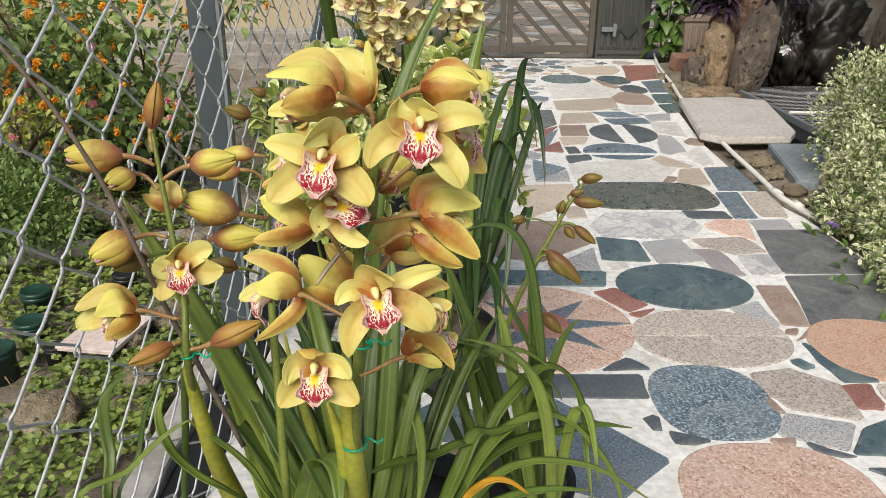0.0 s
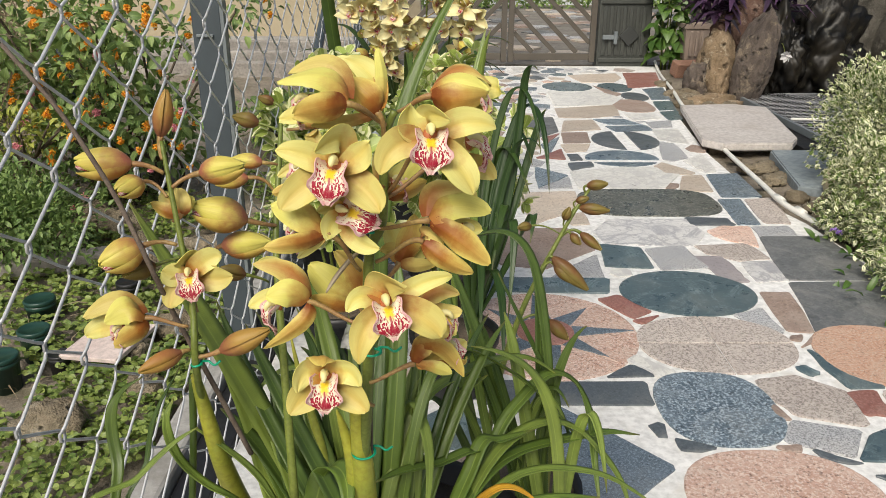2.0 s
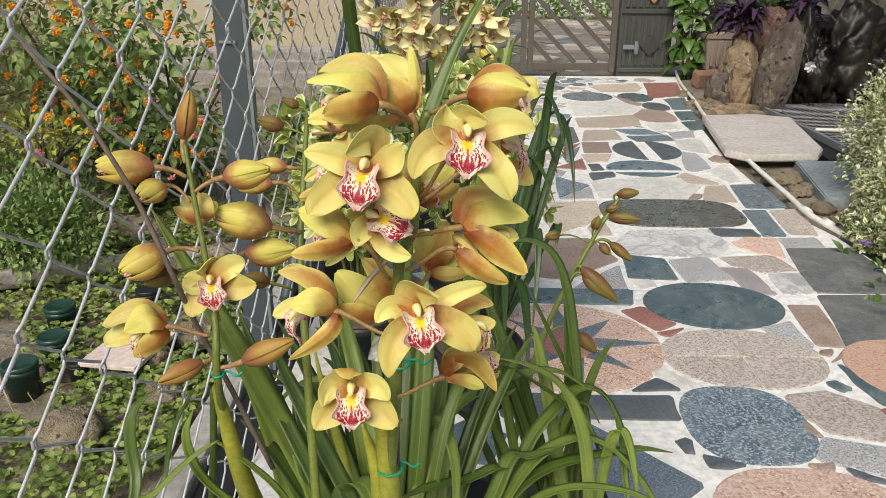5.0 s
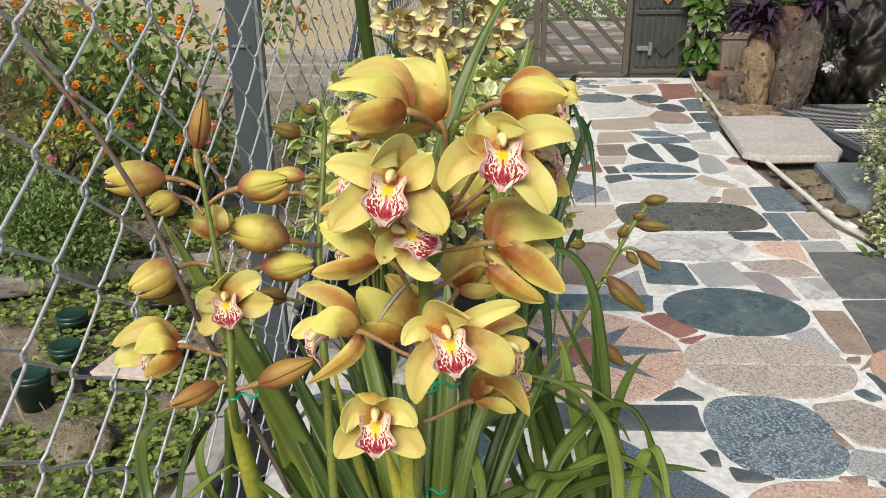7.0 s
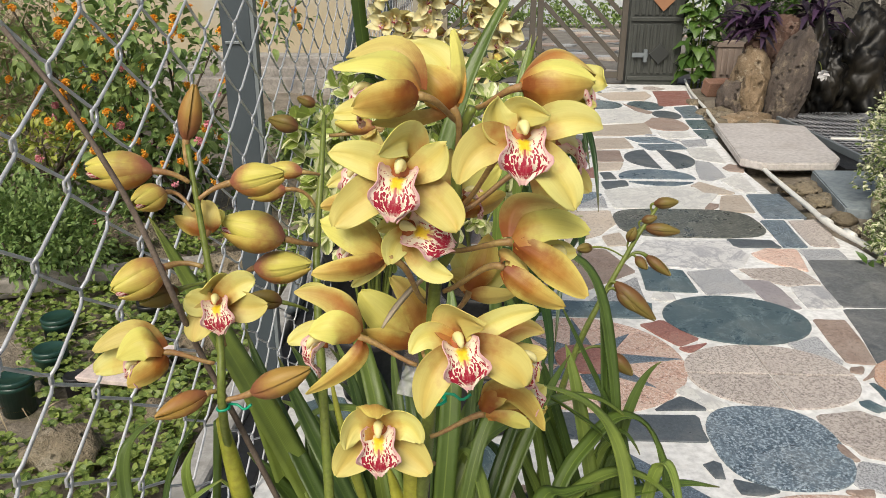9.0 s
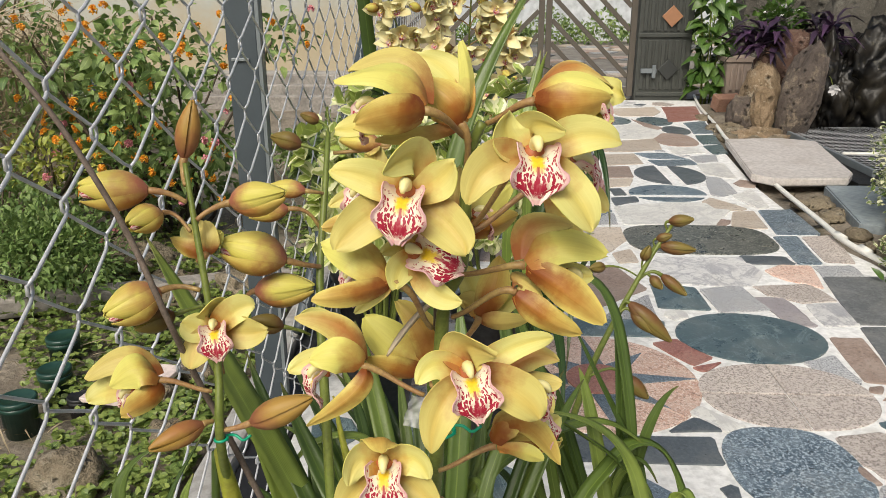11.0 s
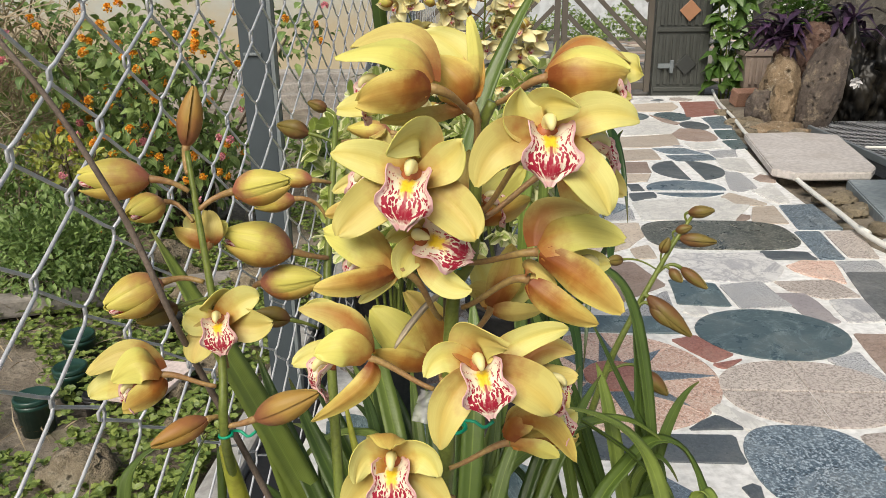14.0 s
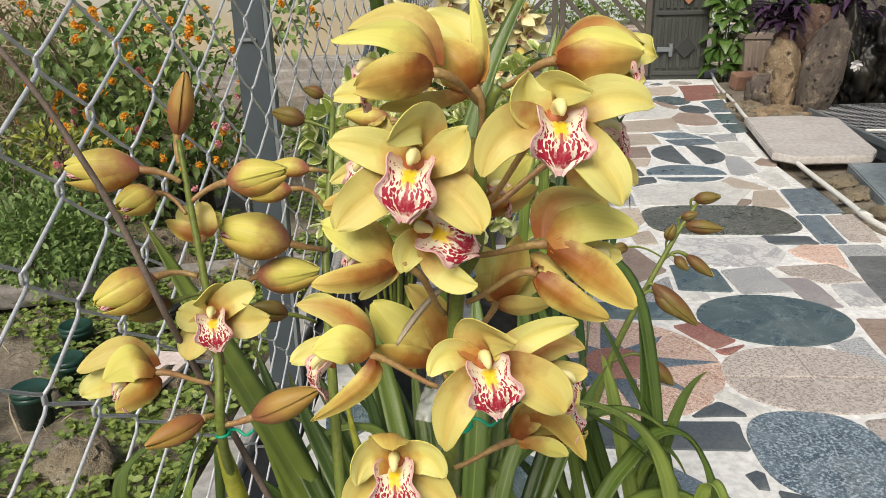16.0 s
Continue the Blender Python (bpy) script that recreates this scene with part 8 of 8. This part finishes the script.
# pseudobulbs and yellow-green sheaths at the foot of the plant
for k, (x, y, r) in enumerate(((-0.02, 0.02, 0.026), (0.03, -0.03, 0.022), (-0.05, -0.02, 0.02), (0.02, 0.06, 0.02))):
    v, f = lathe([(r * 0.5, -0.02), (r, 0.02), (r * 0.8, 0.06), (r * 0.3, 0.10)], 12)
    ob = mesh_object("pseudobulb", [(a + x, b + y, c) for a, b, c in v], f, SHEATH, main_orchid)


def tie(points, label="green plastic-coated wire tie"):
    ob = rod("wire_tie", None, points, 0.0011, 0.0011, TIE, n=40, sides=6)
    return tagged(ob, label, "wire tie", group="wire ties")


def ring_tie(c, r, seed, tails=True):
    rng = np.random.default_rng(seed)
    c = np.array(c)
    pts = [c + (r * math.cos(a), r * math.sin(a), 0.0003 * a - 0.001) for a in np.linspace(0, 2.3 * math.pi, 13)]
    if tails:
        pts += [pts[-1] + np.array((0.008, -0.003, 0.002)), pts[-1] + np.array((0.014, -0.005, -0.001)), pts[-1] + np.array((0.020, -0.006, 0.004))]
    tie(pts)


ring_tie((-0.060, 0.554, 0.768), 0.0056, 1, False)
ring_tie((-0.062, 0.548, 0.663), 0.0072, 2)
ring_tie((-0.226, 0.592, 0.625), 0.0045, 3)
ring_tie((-0.076, 0.575, 0.543), 0.0105, 4)
# dry bract hanging from the stem, scrap of clear film
leaf(main_orchid, [(-0.067, 0.546, 0.756), (-0.078, 0.549, 0.746), (-0.088, 0.546, 0.732), (-0.097, 0.542, 0.720)], 0.0026, DRY_BRACT, 0.5)
bm = bmesh.new()
bmesh.ops.create_grid(bm, x_segments=12, y_segments=12, size=0.010)
for v in bm.verts:
    v.co.z = 0.006 * noise.noise(v.co * 90) + 0.004 * noise.noise(v.co * 300)
bmesh.ops.transform(bm, matrix=pose(-0.077, 0.554, 0.673, 70, 20, 15), verts=bm.verts)
tagged(part("plastic_film", bm, PLASTIC, None, "", True), "scrap of crumpled clear plastic tied to the stem", "plastic film")

# cream-edged shrub in pots along the fence
def euonymus(centre, radii, n, label, seed):
    rng = np.random.default_rng(seed)
    t = thing("potted_shrub", label, "shrub", centre)
    for k in range(12):
        a, q = rng.random() * 6.28, rng.random()
        x, y = radii[0] * 0.8 * q * math.cos(a), radii[1] * 0.8 * q * math.sin(a)
        rod("stem", t, [(x * 0.2, y * 0.2, 0), (x * 0.7, y * 0.7, radii[2]), (x, y, 1.8 * radii[2])], 0.004, 0.0025, STEM, sides=6)
    p, d = scatter_ball(rng, n, (0, 0, radii[2] * 1.25), (radii[0], radii[1], radii[2] * 0.85), 0.4)
    # leaves sit in small rosettes at the shoot tips
    p = np.repeat(p[: n // 6], 6, 0)
    d = np.repeat(d[: n // 6], 6, 0)
    ang = np.tile(np.arange(6) * 1.05, n // 6)[: len(p)] + np.repeat(rng.random(n // 6) * 3, 6)
    sd = np.cross(d, np.array((0.1, 0.9, 0.3)))
    sd /= np.linalg.norm(sd, axis=1)[:, None]
    ud = np.cross(sd, d)
    dirs = d * 0.7 + sd * np.cos(ang)[:, None] + ud * np.sin(ang)[:, None]
    s = 0.040 * (0.7 + 0.5 * rng.random(len(p)))
    foliage("crown", p, dirs, s, s * 0.72, EUONY, t, seed=seed, curl=0.05, tip=0.9, blunt=0.66)


orchid_pot(-0.26, 1.66, 0.006, 0.09, 0.17, "black nursery pot beside the fence")
euonymus((-0.25, 1.66, 0.16), (0.17, 0.15, 0.30), 900, "cream-edged light green shrub in a black pot", 51)
orchid_pot(0.0, 1.92, 0.006, 0.10, 0.17, "black nursery pot behind the flowering orchid")
euonymus((0.0, 1.90, 0.16), (0.23, 0.14, 0.275), 1100, "pale variegated shrub with rounded leaves", 52)
orchid_pot(-0.33, 2.05, 0.006, 0.10, 0.22, "black nursery pot by the fence post")
euonymus((-0.33, 2.05, 0.21), (0.10, 0.12, 0.14), 200, "small variegated shrub in a nursery pot", 53)

# second flowering orchid further on
orchid_pot(-0.14, 2.72, 0.006, 0.16, 0.30, "black pot of the second flowering orchid")
far_orchid = thing("orchid_plant", "second orchid with dense sprays of small yellow flowers", "orchid", (-0.14, 2.72, 0.28))
rng = np.random.default_rng(77)
for k, (x0, z1, lean, n) in enumerate(((-0.17, 0.98, -0.05, 22), (-0.08, 1.0, 0.02, 22), (0.0, 1.0, 0.03, 22), (-0.24, 0.95, -0.10, 17), (0.02, 0.84, 0.08, 10))):
    y = 2.68 + 0.05 * (k % 3)
    top = (x0 + lean, y - 0.04, z1)
    base = (-0.14 + 0.3 * (x0 + 0.14), 2.72, 0.30)
    sp = spline([np.array(base) - (-0.14, 2.72, 0.28), np.array((x0, y, 0.62)) - (-0.14, 2.72, 0.28), np.array(top) - (-0.14, 2.72, 0.28)], 14)
    v, f = tube_data(sp, np.linspace(0.005, 0.0025, 14), 6)
    mesh_object("stem", v, f, STEM, far_orchid)
    for i in range(n):
        t = 0.40 + 0.60 * (i + rng.random() * 0.5) / n
        q = sp[min(13, int(t * 13))] + np.array((-0.14, 2.72, 0.28))
        a = rng.uniform(-1.5, 1.5)
        fac = np.array((math.sin(a), -math.cos(a) * 0.9 - 0.1, rng.normal() * 0.25 + 0.25))
        o = q + fac * 0.045 + rng.normal(size=3) * 0.012
        if rng.random() < 0.25:
            bud(far_orchid, tuple(o), tuple(o + fac / np.linalg.norm(fac) * 0.05), 0.3, 0.1, tuple(q), BUD_OUT, (8, 5))
        else:
            flower(far_orchid, tuple(o), tuple(fac), 0.057, rng.uniform(0.6, 0.9), rng.normal() * 10, tuple(q), (8, 5), 0.55, [PETAL_PALE, PETAL_PALE])
for k in range(22):
    a = rng.random() * 6.28
    ox, oy = math.cos(a), math.sin(a)
    ln = rng.uniform(0.34, 0.55)
    b = np.array((-0.14 + 0.06 * ox, 2.72 + 0.06 * oy, 0.28))
    leaf(far_orchid, [tuple(b), tuple(b + (0.05 * ox, 0.05 * oy, ln * 0.6)), tuple(b + (0.20 * ox, 0.2 * oy, ln * 0.95)), tuple(b + (0.34 * ox, 0.34 * oy, ln * rng.uniform(0.4, 0.9)))], 0.014, LEAF_DARK)
leaf(far_orchid, [(-0.32, 2.7, 0.28), (-0.39, 2.68, 0.6), (-0.415, 2.66, 0.9), (-0.42, 2.66, 1.2)], 0.022, LEAF_DARK)
agave((-1.62, 3.35, 0.0), 14, 0.62, "upright grey-green strap-leaved plant", 88, LEAF_DARK)
agave((-0.95, 2.5, 0.0), 7, 0.45, "tuft of narrow grey-green leaves", 89, LEAF_DARK)

# low planting behind the gate
rng = np.random.default_rng(91)
n = 4200
pos = np.stack([rng.uniform(-2.5, 6.5, n), 14.6 + 0.8 * rng.random(n), 0.62 * rng.random(n) ** 1.1], 1)
pos[:, 2] *= 0.75 + 0.25 * np.sin(pos[:, 0] * 6)
strip = foliage("far_hedge", pos, rng.normal(size=(n, 3)) + (0, -0.3, 0.6), 0.10, 0.05, LANT_LEAF, None, seed=92)
tagged(strip, "low green hedge beyond the court", "hedge", kind="stuff")
for k in range(150):
    x, y = rng.uniform(-2.0, 5.5), rng.uniform(7.5, 14.4)
    s = rng.uniform(0.12, 0.26) * (0.75 + 0.07 * (y - 7.5))
    ring = [(x + s * (0.8 + 0.4 * rng.random()) * math.cos(a), y + s * (0.8 + 0.4 * rng.random()) * math.sin(a)) for a in np.arange(6) * 1.047]
    kind = ("brown_stone", "grey_granite", "beige_stone", "grey_slate", "brown_stone")[k % 5]
    c = np.mean(ring, axis=0)
    mesh_object("stone", [(px, py, -0.019 + 0.0008 * k / 150) for px, py in ring] + [(px, py, -0.010 + 0.0001 * k) for px, py in ring], [tuple(range(6, 12))] + [(i, (i + 1) % 6, 6 + (i + 1) % 6, 6 + i) for i in range(6)], STONE[kind], court, smooth=False)
for k in range(3):
    ob = boxed("beam", LOG, None, -4.6, -0.8, 6.3 + 0.25 * k, 6.42 + 0.25 * k, -0.02, 0.12 + 0.06 * k, 0.01)
    tagged(ob, "weathered grey timber beam lying along the wall", "beam", group="timber beams")

# a white bloom against the wet rock
rng = np.random.default_rng(97)
bloom = thing("rock_flower", "single white flower hanging over the wet rock", "flower", (2.40, 5.50, 0.29))
rod("stem", bloom, [(0.02, 0.22, 0.06), (0.01, 0.10, 0.07), (0.0, 0.0, 0.0)], 0.003, 0.002, STEM, sides=6)
ang = np.arange(7) * 0.9
foliage("petal", np.zeros((7, 3)), np.stack([np.cos(ang), np.full(7, -0.5), np.sin(ang)], 1), 0.045, 0.036, WHITE_FLOWER, bloom, seed=98, tip=0.8)
